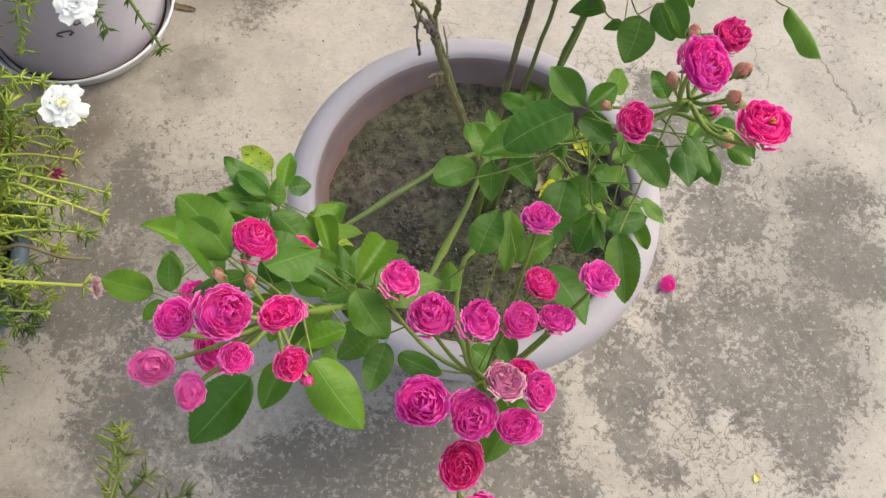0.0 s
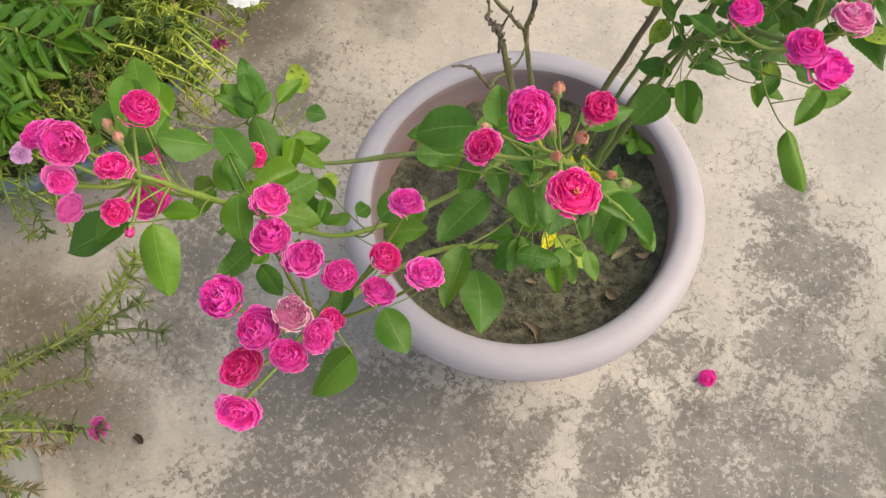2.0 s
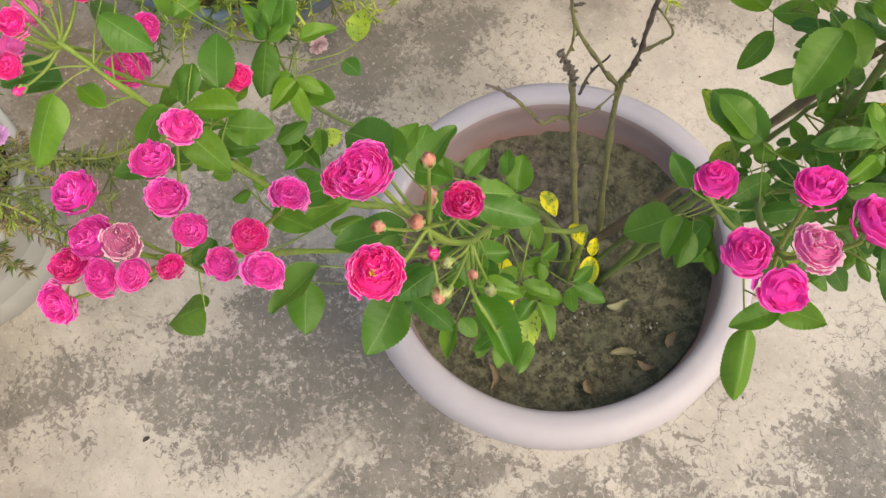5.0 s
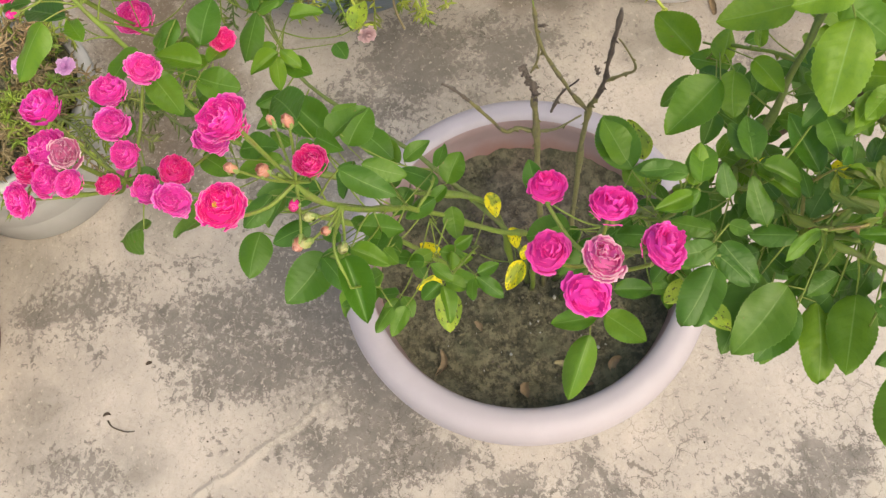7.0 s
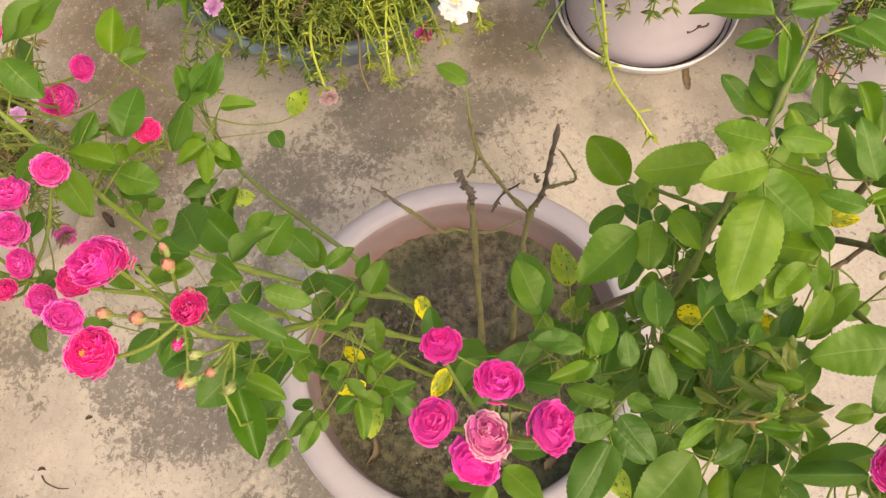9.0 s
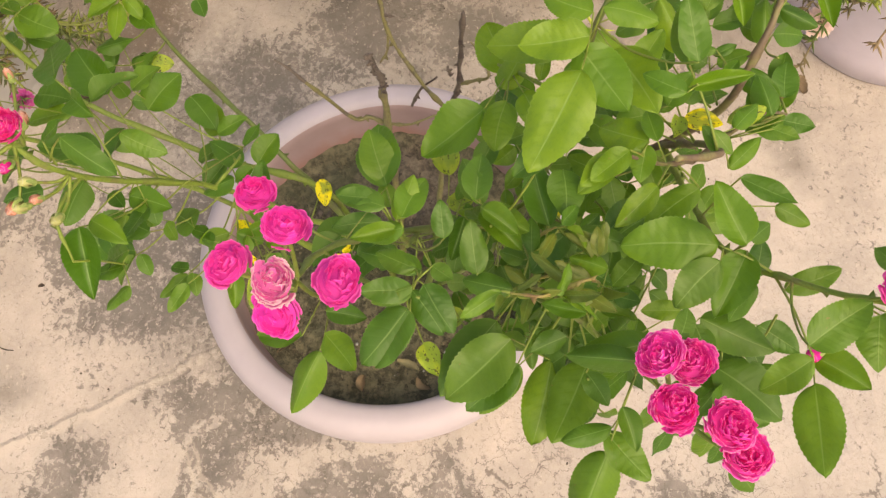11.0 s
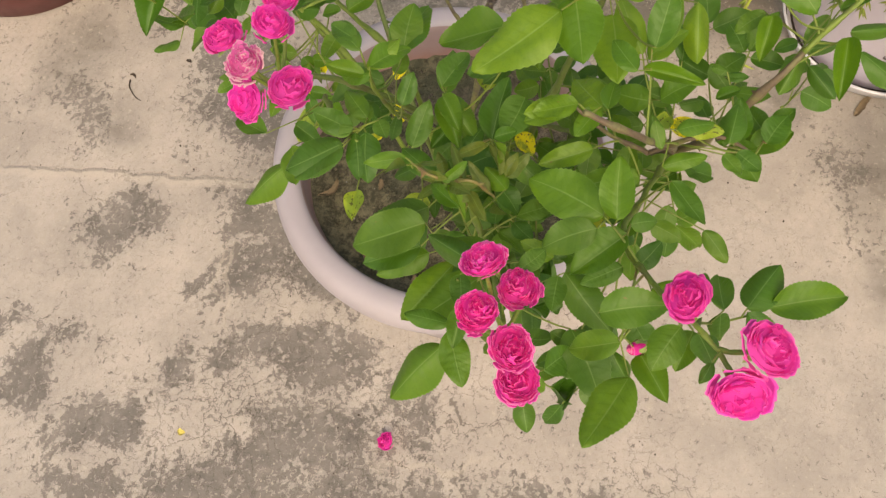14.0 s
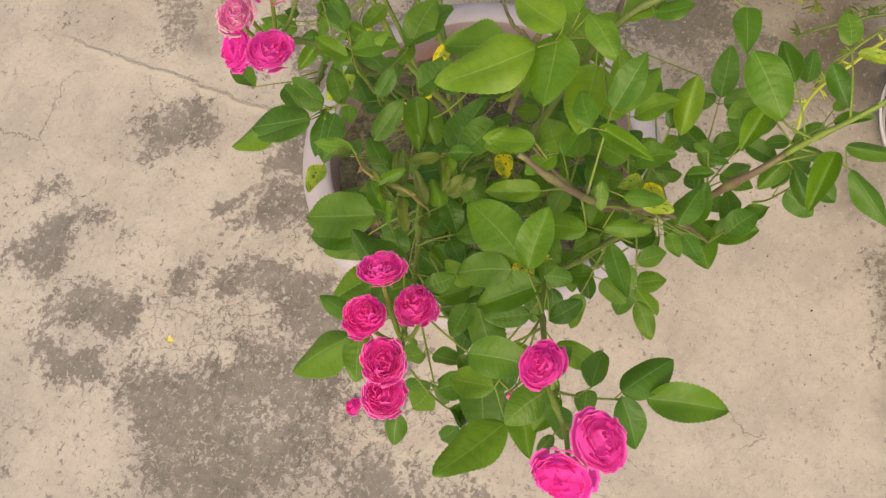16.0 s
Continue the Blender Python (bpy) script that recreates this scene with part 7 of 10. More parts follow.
leaf((0.233, 0.150, 0.724), (0.216, 0.166, 0.736), (
    ((0.216, 0.166, 0.736), (0.199, 0.186, 0.742), 0.013, (-0.230, 0.094, 0.969), DARK),
    ((0.223, 0.155, 0.729), (0.208, 0.151, 0.729), 0.012, (0.432, -0.276, 0.859), DARK),
    ((0.227, 0.159, 0.729), (0.233, 0.178, 0.730), 0.012, (-0.243, 0.268, 0.932), DARK),
    ((0.216, 0.162, 0.735), (0.200, 0.158, 0.738), 0.012, (-0.375, 0.032, 0.927), DARK),
    ((0.220, 0.166, 0.735), (0.226, 0.180, 0.737), 0.012, (-0.038, 0.109, 0.993), DARK),
))
leaf((0.173, 0.144, 0.694), (0.209, 0.123, 0.630), (
    ((0.193, 0.135, 0.662), (0.207, 0.150, 0.660), 0.013, (0.421, 0.185, 0.888), DARK),
    ((0.190, 0.131, 0.661), (0.185, 0.115, 0.650), 0.013, (0.035, -0.216, 0.976), DARK),
    ((0.209, 0.126, 0.633), (0.223, 0.140, 0.626), 0.013, (0.187, 0.247, 0.951), DARK),
    ((0.206, 0.121, 0.632), (0.202, 0.105, 0.622), 0.013, (0.152, -0.126, 0.980), DARK),
))
leaf((0.114, 0.242, 0.653), (0.132, 0.260, 0.620), (
    ((0.132, 0.260, 0.620), (0.132, 0.285, 0.596), 0.017, (0.560, 0.473, 0.680), GREEN),
    ((0.122, 0.251, 0.638), (0.105, 0.266, 0.638), 0.016, (0.500, 0.421, 0.757), GREEN),
    ((0.126, 0.250, 0.636), (0.145, 0.253, 0.617), 0.016, (0.252, 0.191, 0.949), GREEN),
    ((0.130, 0.259, 0.623), (0.114, 0.273, 0.619), 0.016, (0.424, -0.191, 0.886), GREEN),
    ((0.134, 0.258, 0.621), (0.153, 0.261, 0.605), 0.016, (0.495, 0.057, 0.867), GREEN),
))
leaf((0.108, 0.145, 0.653), (0.082, 0.157, 0.667), (
    ((0.082, 0.157, 0.667), (0.057, 0.174, 0.673), 0.015, (-0.223, -0.321, 0.921), GREEN),
    ((0.094, 0.148, 0.660), (0.075, 0.135, 0.662), 0.014, (0.538, -0.052, 0.841), GREEN),
    ((0.097, 0.152, 0.659), (0.097, 0.172, 0.656), 0.014, (0.191, 0.496, 0.847), GREEN),
))
leaf((0.165, 0.221, 0.657), (0.206, 0.190, 0.601), (
    ((0.206, 0.190, 0.601), (0.220, 0.179, 0.582), 0.013, (0.694, 0.111, 0.711), GREEN),
    ((0.187, 0.208, 0.628), (0.198, 0.222, 0.622), 0.012, (0.132, 0.135, 0.982), GREEN),
    ((0.185, 0.203, 0.629), (0.183, 0.187, 0.625), 0.012, (0.722, -0.103, 0.684), GREEN),
    ((0.206, 0.193, 0.603), (0.219, 0.203, 0.595), 0.012, (0.065, -0.374, 0.925), GREEN),
    ((0.203, 0.189, 0.604), (0.199, 0.169, 0.604), 0.012, (0.312, 0.144, 0.939), GREEN),
))
leaf((0.092, 0.163, 0.624), (0.115, 0.168, 0.608), (
    ((0.115, 0.168, 0.608), (0.139, 0.182, 0.589), 0.016, (0.752, -0.010, 0.659), LIGHT),
    ((0.102, 0.167, 0.617), (0.104, 0.188, 0.616), 0.016, (0.521, 0.076, 0.850), LIGHT),
    ((0.103, 0.162, 0.616), (0.117, 0.147, 0.604), 0.016, (0.054, 0.167, 0.985), LIGHT),
))
leaf((0.109, 0.154, 0.714), (0.101, 0.179, 0.706), (
    ((0.101, 0.179, 0.706), (0.079, 0.194, 0.701), 0.013, (0.549, 0.024, 0.836), DARK),
    ((0.105, 0.164, 0.710), (0.086, 0.156, 0.707), 0.013, (-0.109, 0.085, 0.990), DARK),
    ((0.108, 0.168, 0.710), (0.110, 0.187, 0.708), 0.013, (0.342, -0.107, 0.934), DARK),
))
leaf((0.141, 0.233, 0.682), (0.170, 0.237, 0.651), (
    ((0.170, 0.237, 0.651), (0.190, 0.243, 0.628), 0.015, (0.314, -0.134, 0.940), GREEN),
    ((0.158, 0.243, 0.665), (0.162, 0.265, 0.663), 0.015, (0.720, -0.050, 0.692), GREEN),
    ((0.158, 0.237, 0.663), (0.166, 0.221, 0.649), 0.015, (0.282, -0.463, 0.840), GREEN),
))
leaf((0.163, 0.133, 0.695), (0.208, 0.148, 0.641), (
    ((0.208, 0.148, 0.641), (0.232, 0.151, 0.618), 0.016, (0.641, 0.000, 0.768), GREEN),
    ((0.186, 0.144, 0.668), (0.189, 0.163, 0.665), 0.015, (0.576, 0.012, 0.818), GREEN),
    ((0.186, 0.138, 0.667), (0.197, 0.121, 0.658), 0.015, (0.356, -0.255, 0.899), GREEN),
    ((0.206, 0.150, 0.642), (0.212, 0.167, 0.634), 0.015, (0.462, 0.159, 0.872), GREEN),
    ((0.206, 0.145, 0.642), (0.213, 0.128, 0.632), 0.015, (0.540, -0.041, 0.841), GREEN),
))
leaf((0.113, 0.237, 0.690), (0.125, 0.184, 0.684), (
    ((0.125, 0.184, 0.684), (0.140, 0.157, 0.667), 0.017, (0.154, -0.532, 0.832), GREEN),
    ((0.120, 0.212, 0.688), (0.140, 0.216, 0.681), 0.016, (0.608, -0.235, 0.758), GREEN),
    ((0.116, 0.208, 0.689), (0.104, 0.191, 0.692), 0.016, (-0.041, -0.461, 0.886), GREEN),
    ((0.126, 0.188, 0.685), (0.146, 0.192, 0.674), 0.016, (0.189, 0.259, 0.947), GREEN),
    ((0.121, 0.185, 0.686), (0.105, 0.163, 0.680), 0.016, (0.613, -0.370, 0.698), GREEN),
))
leaf((0.129, 0.236, 0.720), (0.091, 0.201, 0.750), (
    ((0.091, 0.201, 0.750), (0.073, 0.180, 0.774), 0.018, (0.450, 0.325, 0.832), LIGHT),
    ((0.110, 0.216, 0.733), (0.112, 0.191, 0.731), 0.017, (0.622, 0.180, 0.762), LIGHT),
    ((0.109, 0.221, 0.735), (0.095, 0.236, 0.748), 0.017, (0.235, -0.306, 0.922), LIGHT),
    ((0.093, 0.200, 0.747), (0.096, 0.175, 0.750), 0.017, (0.098, 0.033, 0.995), LIGHT),
    ((0.092, 0.205, 0.749), (0.076, 0.219, 0.767), 0.017, (0.372, -0.388, 0.843), LIGHT),
))
leaf((0.090, 0.165, 0.620), (0.072, 0.174, 0.625), (
    ((0.072, 0.174, 0.625), (0.054, 0.194, 0.630), 0.013, (0.138, -0.432, 0.891), GREEN),
    ((0.080, 0.166, 0.622), (0.061, 0.158, 0.622), 0.013, (-0.186, -0.491, 0.851), GREEN),
    ((0.084, 0.169, 0.623), (0.094, 0.187, 0.626), 0.013, (0.288, -0.550, 0.784), GREEN),
    ((0.072, 0.170, 0.625), (0.055, 0.165, 0.629), 0.013, (0.066, -0.276, 0.959), GREEN),
    ((0.076, 0.173, 0.625), (0.085, 0.191, 0.627), 0.013, (0.260, -0.492, 0.831), GREEN),
))
leaf((0.159, 0.134, 0.693), (0.172, 0.184, 0.690), (
    ((0.172, 0.184, 0.690), (0.184, 0.207, 0.680), 0.013, (0.662, -0.261, 0.702), DARK),
    ((0.163, 0.161, 0.693), (0.155, 0.176, 0.695), 0.013, (0.563, 0.105, 0.819), DARK),
    ((0.167, 0.158, 0.691), (0.181, 0.155, 0.683), 0.013, (0.680, 0.243, 0.692), DARK),
    ((0.169, 0.184, 0.692), (0.162, 0.201, 0.696), 0.013, (0.179, 0.088, 0.980), DARK),
    ((0.173, 0.180, 0.690), (0.190, 0.174, 0.682), 0.013, (0.022, -0.136, 0.990), DARK),
))
leaf((0.121, 0.137, 0.649), (0.127, 0.155, 0.627), (
    ((0.127, 0.155, 0.627), (0.126, 0.167, 0.604), 0.013, (0.347, 0.179, 0.920), LIGHT),
    ((0.122, 0.147, 0.640), (0.108, 0.157, 0.639), 0.012, (0.322, 0.180, 0.929), LIGHT),
    ((0.126, 0.144, 0.639), (0.142, 0.141, 0.628), 0.012, (-0.200, -0.124, 0.972), LIGHT),
))
leaf((0.121, 0.137, 0.649), (0.112, 0.156, 0.639), (
    ((0.112, 0.156, 0.639), (0.088, 0.173, 0.628), 0.015, (0.119, -0.297, 0.948), LIGHT),
    ((0.116, 0.144, 0.644), (0.100, 0.132, 0.641), 0.014, (0.486, -0.469, 0.737), LIGHT),
    ((0.119, 0.148, 0.645), (0.126, 0.171, 0.644), 0.014, (0.388, -0.373, 0.843), LIGHT),
))
leaf((0.108, 0.145, 0.653), (0.079, 0.134, 0.664), (
    ((0.079, 0.134, 0.664), (0.059, 0.111, 0.659), 0.015, (-0.204, 0.308, 0.929), LIGHT),
    ((0.096, 0.139, 0.659), (0.107, 0.122, 0.653), 0.014, (0.519, 0.422, 0.743), LIGHT),
    ((0.092, 0.143, 0.659), (0.069, 0.150, 0.657), 0.014, (-0.116, 0.530, 0.840), LIGHT),
    ((0.083, 0.134, 0.664), (0.092, 0.118, 0.659), 0.014, (0.552, 0.365, 0.749), LIGHT),
    ((0.078, 0.137, 0.664), (0.061, 0.141, 0.661), 0.014, (0.540, 0.020, 0.841), LIGHT),
))
leaf((0.110, 0.152, 0.705), (0.079, 0.136, 0.704), (
    ((0.079, 0.136, 0.704), (0.056, 0.125, 0.695), 0.013, (0.532, 0.184, 0.827), DARK),
    ((0.096, 0.142, 0.705), (0.097, 0.125, 0.700), 0.012, (0.459, -0.250, 0.853), DARK),
    ((0.094, 0.147, 0.706), (0.080, 0.158, 0.707), 0.012, (0.447, -0.078, 0.891), DARK),
    ((0.083, 0.135, 0.704), (0.085, 0.119, 0.698), 0.012, (0.275, -0.474, 0.836), DARK),
    ((0.080, 0.139, 0.705), (0.068, 0.150, 0.705), 0.012, (0.257, -0.179, 0.950), DARK),
))
leaf((0.102, 0.151, 0.642), (0.150, 0.191, 0.641), (
    ((0.150, 0.191, 0.641), (0.175, 0.212, 0.635), 0.016, (0.341, 0.389, 0.856), GREEN),
    ((0.125, 0.174, 0.642), (0.118, 0.198, 0.644), 0.015, (0.490, -0.236, 0.839), GREEN),
    ((0.128, 0.170, 0.641), (0.149, 0.163, 0.638), 0.015, (0.136, 0.273, 0.953), GREEN),
))
leaf((0.083, 0.155, 0.589), (0.120, 0.173, 0.583), (
    ((0.120, 0.173, 0.583), (0.139, 0.190, 0.585), 0.012, (0.617, 0.256, 0.744), DARK),
    ((0.100, 0.165, 0.586), (0.096, 0.182, 0.591), 0.012, (0.088, -0.463, 0.882), DARK),
    ((0.103, 0.161, 0.584), (0.118, 0.153, 0.576), 0.012, (0.348, 0.317, 0.882), DARK),
    ((0.116, 0.173, 0.583), (0.114, 0.189, 0.586), 0.012, (0.509, -0.287, 0.811), DARK),
    ((0.119, 0.169, 0.582), (0.135, 0.164, 0.580), 0.012, (0.573, -0.121, 0.810), DARK),
))
leaf((0.107, 0.238, 0.680), (0.089, 0.196, 0.693), (
    ((0.089, 0.196, 0.693), (0.075, 0.171, 0.702), 0.015, (0.134, -0.463, 0.876), DARK),
    ((0.100, 0.215, 0.685), (0.107, 0.198, 0.682), 0.014, (0.637, 0.171, 0.751), DARK),
    ((0.097, 0.218, 0.687), (0.077, 0.219, 0.696), 0.014, (-0.016, -0.151, 0.988), DARK),
    ((0.093, 0.197, 0.691), (0.102, 0.181, 0.685), 0.014, (0.129, 0.339, 0.932), DARK),
    ((0.089, 0.200, 0.693), (0.070, 0.206, 0.700), 0.014, (0.743, -0.047, 0.668), DARK),
))
leaf((0.085, 0.263, 0.682), (0.019, 0.232, 0.703), (
    ((0.019, 0.232, 0.703), (-0.012, 0.217, 0.713), 0.017, (-0.239, -0.211, 0.948), GREEN),
    ((0.052, 0.245, 0.693), (0.047, 0.221, 0.695), 0.017, (0.452, -0.480, 0.751), GREEN),
    ((0.050, 0.249, 0.693), (0.033, 0.262, 0.703), 0.017, (0.061, 0.089, 0.994), GREEN),
    ((0.023, 0.231, 0.701), (0.024, 0.210, 0.694), 0.017, (-0.039, -0.411, 0.911), GREEN),
    ((0.021, 0.236, 0.702), (0.004, 0.256, 0.709), 0.017, (0.533, -0.160, 0.831), GREEN),
))
leaf((0.096, 0.260, 0.704), (0.045, 0.263, 0.722), (
    ((0.045, 0.263, 0.722), (0.020, 0.271, 0.738), 0.015, (0.533, -0.261, 0.805), GREEN),
    ((0.070, 0.258, 0.712), (0.060, 0.242, 0.717), 0.014, (0.204, -0.380, 0.902), GREEN),
    ((0.071, 0.264, 0.712), (0.069, 0.286, 0.713), 0.014, (0.032, -0.431, 0.902), GREEN),
    ((0.046, 0.260, 0.721), (0.032, 0.244, 0.727), 0.014, (0.294, -0.348, 0.890), GREEN),
    ((0.048, 0.265, 0.720), (0.046, 0.288, 0.720), 0.014, (0.327, -0.387, 0.862), GREEN),
))
leaf((0.076, 0.231, 0.614), (0.056, 0.207, 0.619), (
    ((0.056, 0.207, 0.619), (0.037, 0.175, 0.611), 0.018, (0.446, 0.388, 0.807), DARK),
    ((0.068, 0.219, 0.616), (0.080, 0.197, 0.601), 0.018, (0.665, 0.343, 0.664), DARK),
    ((0.064, 0.221, 0.619), (0.041, 0.223, 0.631), 0.018, (0.058, 0.030, 0.998), DARK),
))
leaf((0.128, 0.285, 0.740), (0.101, 0.290, 0.721), (
    ((0.101, 0.290, 0.721), (0.075, 0.276, 0.704), 0.016, (0.484, -0.336, 0.808), GREEN),
    ((0.117, 0.287, 0.730), (0.122, 0.268, 0.713), 0.016, (0.448, -0.564, 0.694), GREEN),
    ((0.113, 0.290, 0.732), (0.091, 0.297, 0.737), 0.016, (0.730, -0.155, 0.665), GREEN),
    ((0.105, 0.290, 0.721), (0.114, 0.273, 0.707), 0.016, (0.431, -0.419, 0.799), GREEN),
    ((0.101, 0.293, 0.724), (0.081, 0.300, 0.731), 0.016, (0.043, -0.624, 0.781), GREEN),
))
leaf((0.087, 0.249, 0.663), (0.045, 0.265, 0.662), (
    ((0.045, 0.265, 0.662), (0.017, 0.276, 0.654), 0.015, (0.596, 0.048, 0.801), DARK),
    ((0.065, 0.254, 0.663), (0.051, 0.243, 0.661), 0.014, (0.355, 0.249, 0.901), DARK),
    ((0.068, 0.259, 0.664), (0.067, 0.282, 0.668), 0.014, (-0.098, 0.138, 0.986), DARK),
))
leaf((0.129, 0.236, 0.720), (0.080, 0.225, 0.740), (
    ((0.080, 0.225, 0.740), (0.057, 0.221, 0.752), 0.013, (0.441, 0.122, 0.889), DARK),
    ((0.105, 0.228, 0.730), (0.104, 0.209, 0.732), 0.012, (0.509, 0.314, 0.802), DARK),
    ((0.104, 0.233, 0.729), (0.092, 0.246, 0.730), 0.012, (-0.138, -0.051, 0.989), DARK),
))
leaf((0.083, 0.244, 0.660), (0.027, 0.193, 0.671), (
    ((0.027, 0.193, 0.671), (0.008, 0.176, 0.674), 0.013, (0.082, 0.327, 0.942), LIGHT),
    ((0.056, 0.216, 0.665), (0.060, 0.201, 0.665), 0.012, (0.046, 0.303, 0.952), LIGHT),
    ((0.053, 0.220, 0.666), (0.037, 0.225, 0.667), 0.012, (0.437, -0.115, 0.892), LIGHT),
    ((0.031, 0.193, 0.671), (0.033, 0.176, 0.674), 0.012, (-0.102, 0.381, 0.919), LIGHT),
    ((0.027, 0.197, 0.670), (0.009, 0.201, 0.671), 0.012, (0.237, -0.176, 0.956), LIGHT),
))
leaf((0.089, 0.291, 0.738), (0.027, 0.307, 0.697), (
    ((0.027, 0.307, 0.697), (-0.001, 0.314, 0.679), 0.016, (0.483, -0.270, 0.833), GREEN),
    ((0.057, 0.297, 0.716), (0.043, 0.283, 0.709), 0.016, (0.654, -0.232, 0.720), GREEN),
    ((0.058, 0.302, 0.716), (0.058, 0.325, 0.708), 0.016, (0.662, 0.085, 0.745), GREEN),
    ((0.029, 0.304, 0.698), (0.017, 0.288, 0.692), 0.016, (0.379, 0.344, 0.859), GREEN),
    ((0.031, 0.309, 0.698), (0.031, 0.331, 0.693), 0.016, (0.339, 0.174, 0.925), GREEN),
))
leaf((0.080, 0.240, 0.630), (0.086, 0.250, 0.613), (
    ((0.086, 0.250, 0.613), (0.090, 0.253, 0.575), 0.018, (0.519, -0.251, 0.817), GREEN),
    ((0.082, 0.248, 0.623), (0.073, 0.266, 0.607), 0.018, (0.085, -0.013, 0.996), GREEN),
    ((0.084, 0.243, 0.624), (0.098, 0.223, 0.614), 0.018, (0.401, 0.256, 0.879), GREEN),
    ((0.084, 0.253, 0.616), (0.073, 0.275, 0.600), 0.018, (0.057, 0.466, 0.883), GREEN),
    ((0.087, 0.248, 0.615), (0.099, 0.230, 0.598), 0.018, (0.543, -0.295, 0.787), GREEN),
))
leaf((0.266, 0.181, 0.726), (0.281, 0.201, 0.654), (
    ((0.281, 0.201, 0.654), (0.287, 0.210, 0.623), 0.016, (0.538, -0.170, 0.826), DARK),
    ((0.272, 0.194, 0.689), (0.263, 0.212, 0.679), 0.015, (0.687, -0.221, 0.693), DARK),
    ((0.275, 0.189, 0.688), (0.289, 0.173, 0.673), 0.015, (0.725, 0.320, 0.610), DARK),
    ((0.279, 0.203, 0.657), (0.269, 0.225, 0.650), 0.015, (0.612, 0.487, 0.624), DARK),
    ((0.282, 0.198, 0.656), (0.295, 0.184, 0.644), 0.015, (0.534, 0.551, 0.642), DARK),
))
leaf((0.242, 0.253, 0.726), (0.276, 0.235, 0.661), (
    ((0.276, 0.235, 0.661), (0.292, 0.226, 0.630), 0.017, (0.257, -0.308, 0.916), DARK),
    ((0.260, 0.246, 0.693), (0.273, 0.261, 0.683), 0.017, (0.047, -0.493, 0.869), DARK),
    ((0.258, 0.241, 0.692), (0.255, 0.219, 0.680), 0.017, (0.458, -0.146, 0.877), DARK),
    ((0.275, 0.238, 0.663), (0.288, 0.255, 0.656), 0.017, (0.463, 0.156, 0.872), DARK),
    ((0.273, 0.233, 0.663), (0.267, 0.211, 0.657), 0.017, (0.110, 0.174, 0.978), DARK),
))
leaf((0.205, 0.229, 0.742), (0.260, 0.248, 0.670), (
    ((0.260, 0.248, 0.670), (0.285, 0.249, 0.641), 0.018, (-0.110, -0.451, 0.886), GREEN),
    ((0.238, 0.251, 0.696), (0.253, 0.273, 0.686), 0.018, (0.623, -0.107, 0.775), GREEN),
    ((0.237, 0.246, 0.695), (0.239, 0.224, 0.679), 0.018, (0.469, -0.546, 0.695), GREEN),
))
leaf((0.261, 0.146, 0.720), (0.266, 0.161, 0.645), (
    ((0.266, 0.161, 0.645), (0.268, 0.167, 0.615), 0.015, (0.125, -0.225, 0.966), GREEN),
    ((0.262, 0.156, 0.681), (0.249, 0.174, 0.672), 0.014, (0.607, 0.081, 0.790), GREEN),
    ((0.265, 0.152, 0.681), (0.279, 0.139, 0.668), 0.014, (0.520, 0.040, 0.854), GREEN),
))
leaf((0.245, 0.160, 0.725), (0.244, 0.186, 0.668), (
    ((0.244, 0.186, 0.668), (0.236, 0.196, 0.634), 0.017, (0.471, -0.261, 0.843), GREEN),
    ((0.243, 0.175, 0.697), (0.223, 0.187, 0.695), 0.017, (0.552, -0.025, 0.833), GREEN),
    ((0.247, 0.172, 0.695), (0.260, 0.167, 0.678), 0.017, (0.145, 0.534, 0.833), GREEN),
))
leaf((0.246, 0.252, 0.701), (0.291, 0.229, 0.645), (
    ((0.291, 0.229, 0.645), (0.307, 0.222, 0.626), 0.012, (0.254, 0.105, 0.961), DARK),
    ((0.270, 0.243, 0.672), (0.280, 0.257, 0.666), 0.012, (0.036, 0.411, 0.911), DARK),
    ((0.268, 0.238, 0.672), (0.269, 0.222, 0.667), 0.012, (0.645, -0.210, 0.735), DARK),
))
leaf((0.218, 0.233, 0.754), (0.269, 0.222, 0.695), (
    ((0.269, 0.222, 0.695), (0.283, 0.206, 0.683), 0.012, (0.326, 0.276, 0.904), DARK),
    ((0.251, 0.239, 0.713), (0.264, 0.244, 0.702), 0.011, (0.280, -0.025, 0.960), DARK),
    ((0.248, 0.235, 0.715), (0.245, 0.221, 0.715), 0.011, (0.316, -0.340, 0.886), DARK),
    ((0.269, 0.225, 0.696), (0.282, 0.231, 0.687), 0.011, (0.215, 0.269, 0.939), DARK),
    ((0.266, 0.221, 0.697), (0.264, 0.208, 0.699), 0.011, (-0.038, -0.360, 0.932), DARK),
))
leaf((0.296, 0.201, 0.742), (0.289, 0.221, 0.668), (
    ((0.289, 0.221, 0.668), (0.285, 0.230, 0.632), 0.018, (-0.127, 0.174, 0.976), GREEN),
    ((0.290, 0.213, 0.705), (0.270, 0.225, 0.700), 0.018, (0.224, 0.397, 0.890), GREEN),
    ((0.294, 0.210, 0.703), (0.309, 0.205, 0.683), 0.018, (0.640, 0.184, 0.746), GREEN),
))
leaf((-0.087, -0.239, 0.646), (-0.117, -0.216, 0.644), (
    ((-0.117, -0.216, 0.644), (-0.143, -0.198, 0.635), 0.016, (0.027, -0.007, 1.000), GREEN),
    ((-0.103, -0.230, 0.646), (-0.125, -0.241, 0.641), 0.015, (0.139, 0.366, 0.920), GREEN),
    ((-0.100, -0.226, 0.646), (-0.098, -0.203, 0.641), 0.015, (-0.004, 0.108, 0.994), GREEN),
))
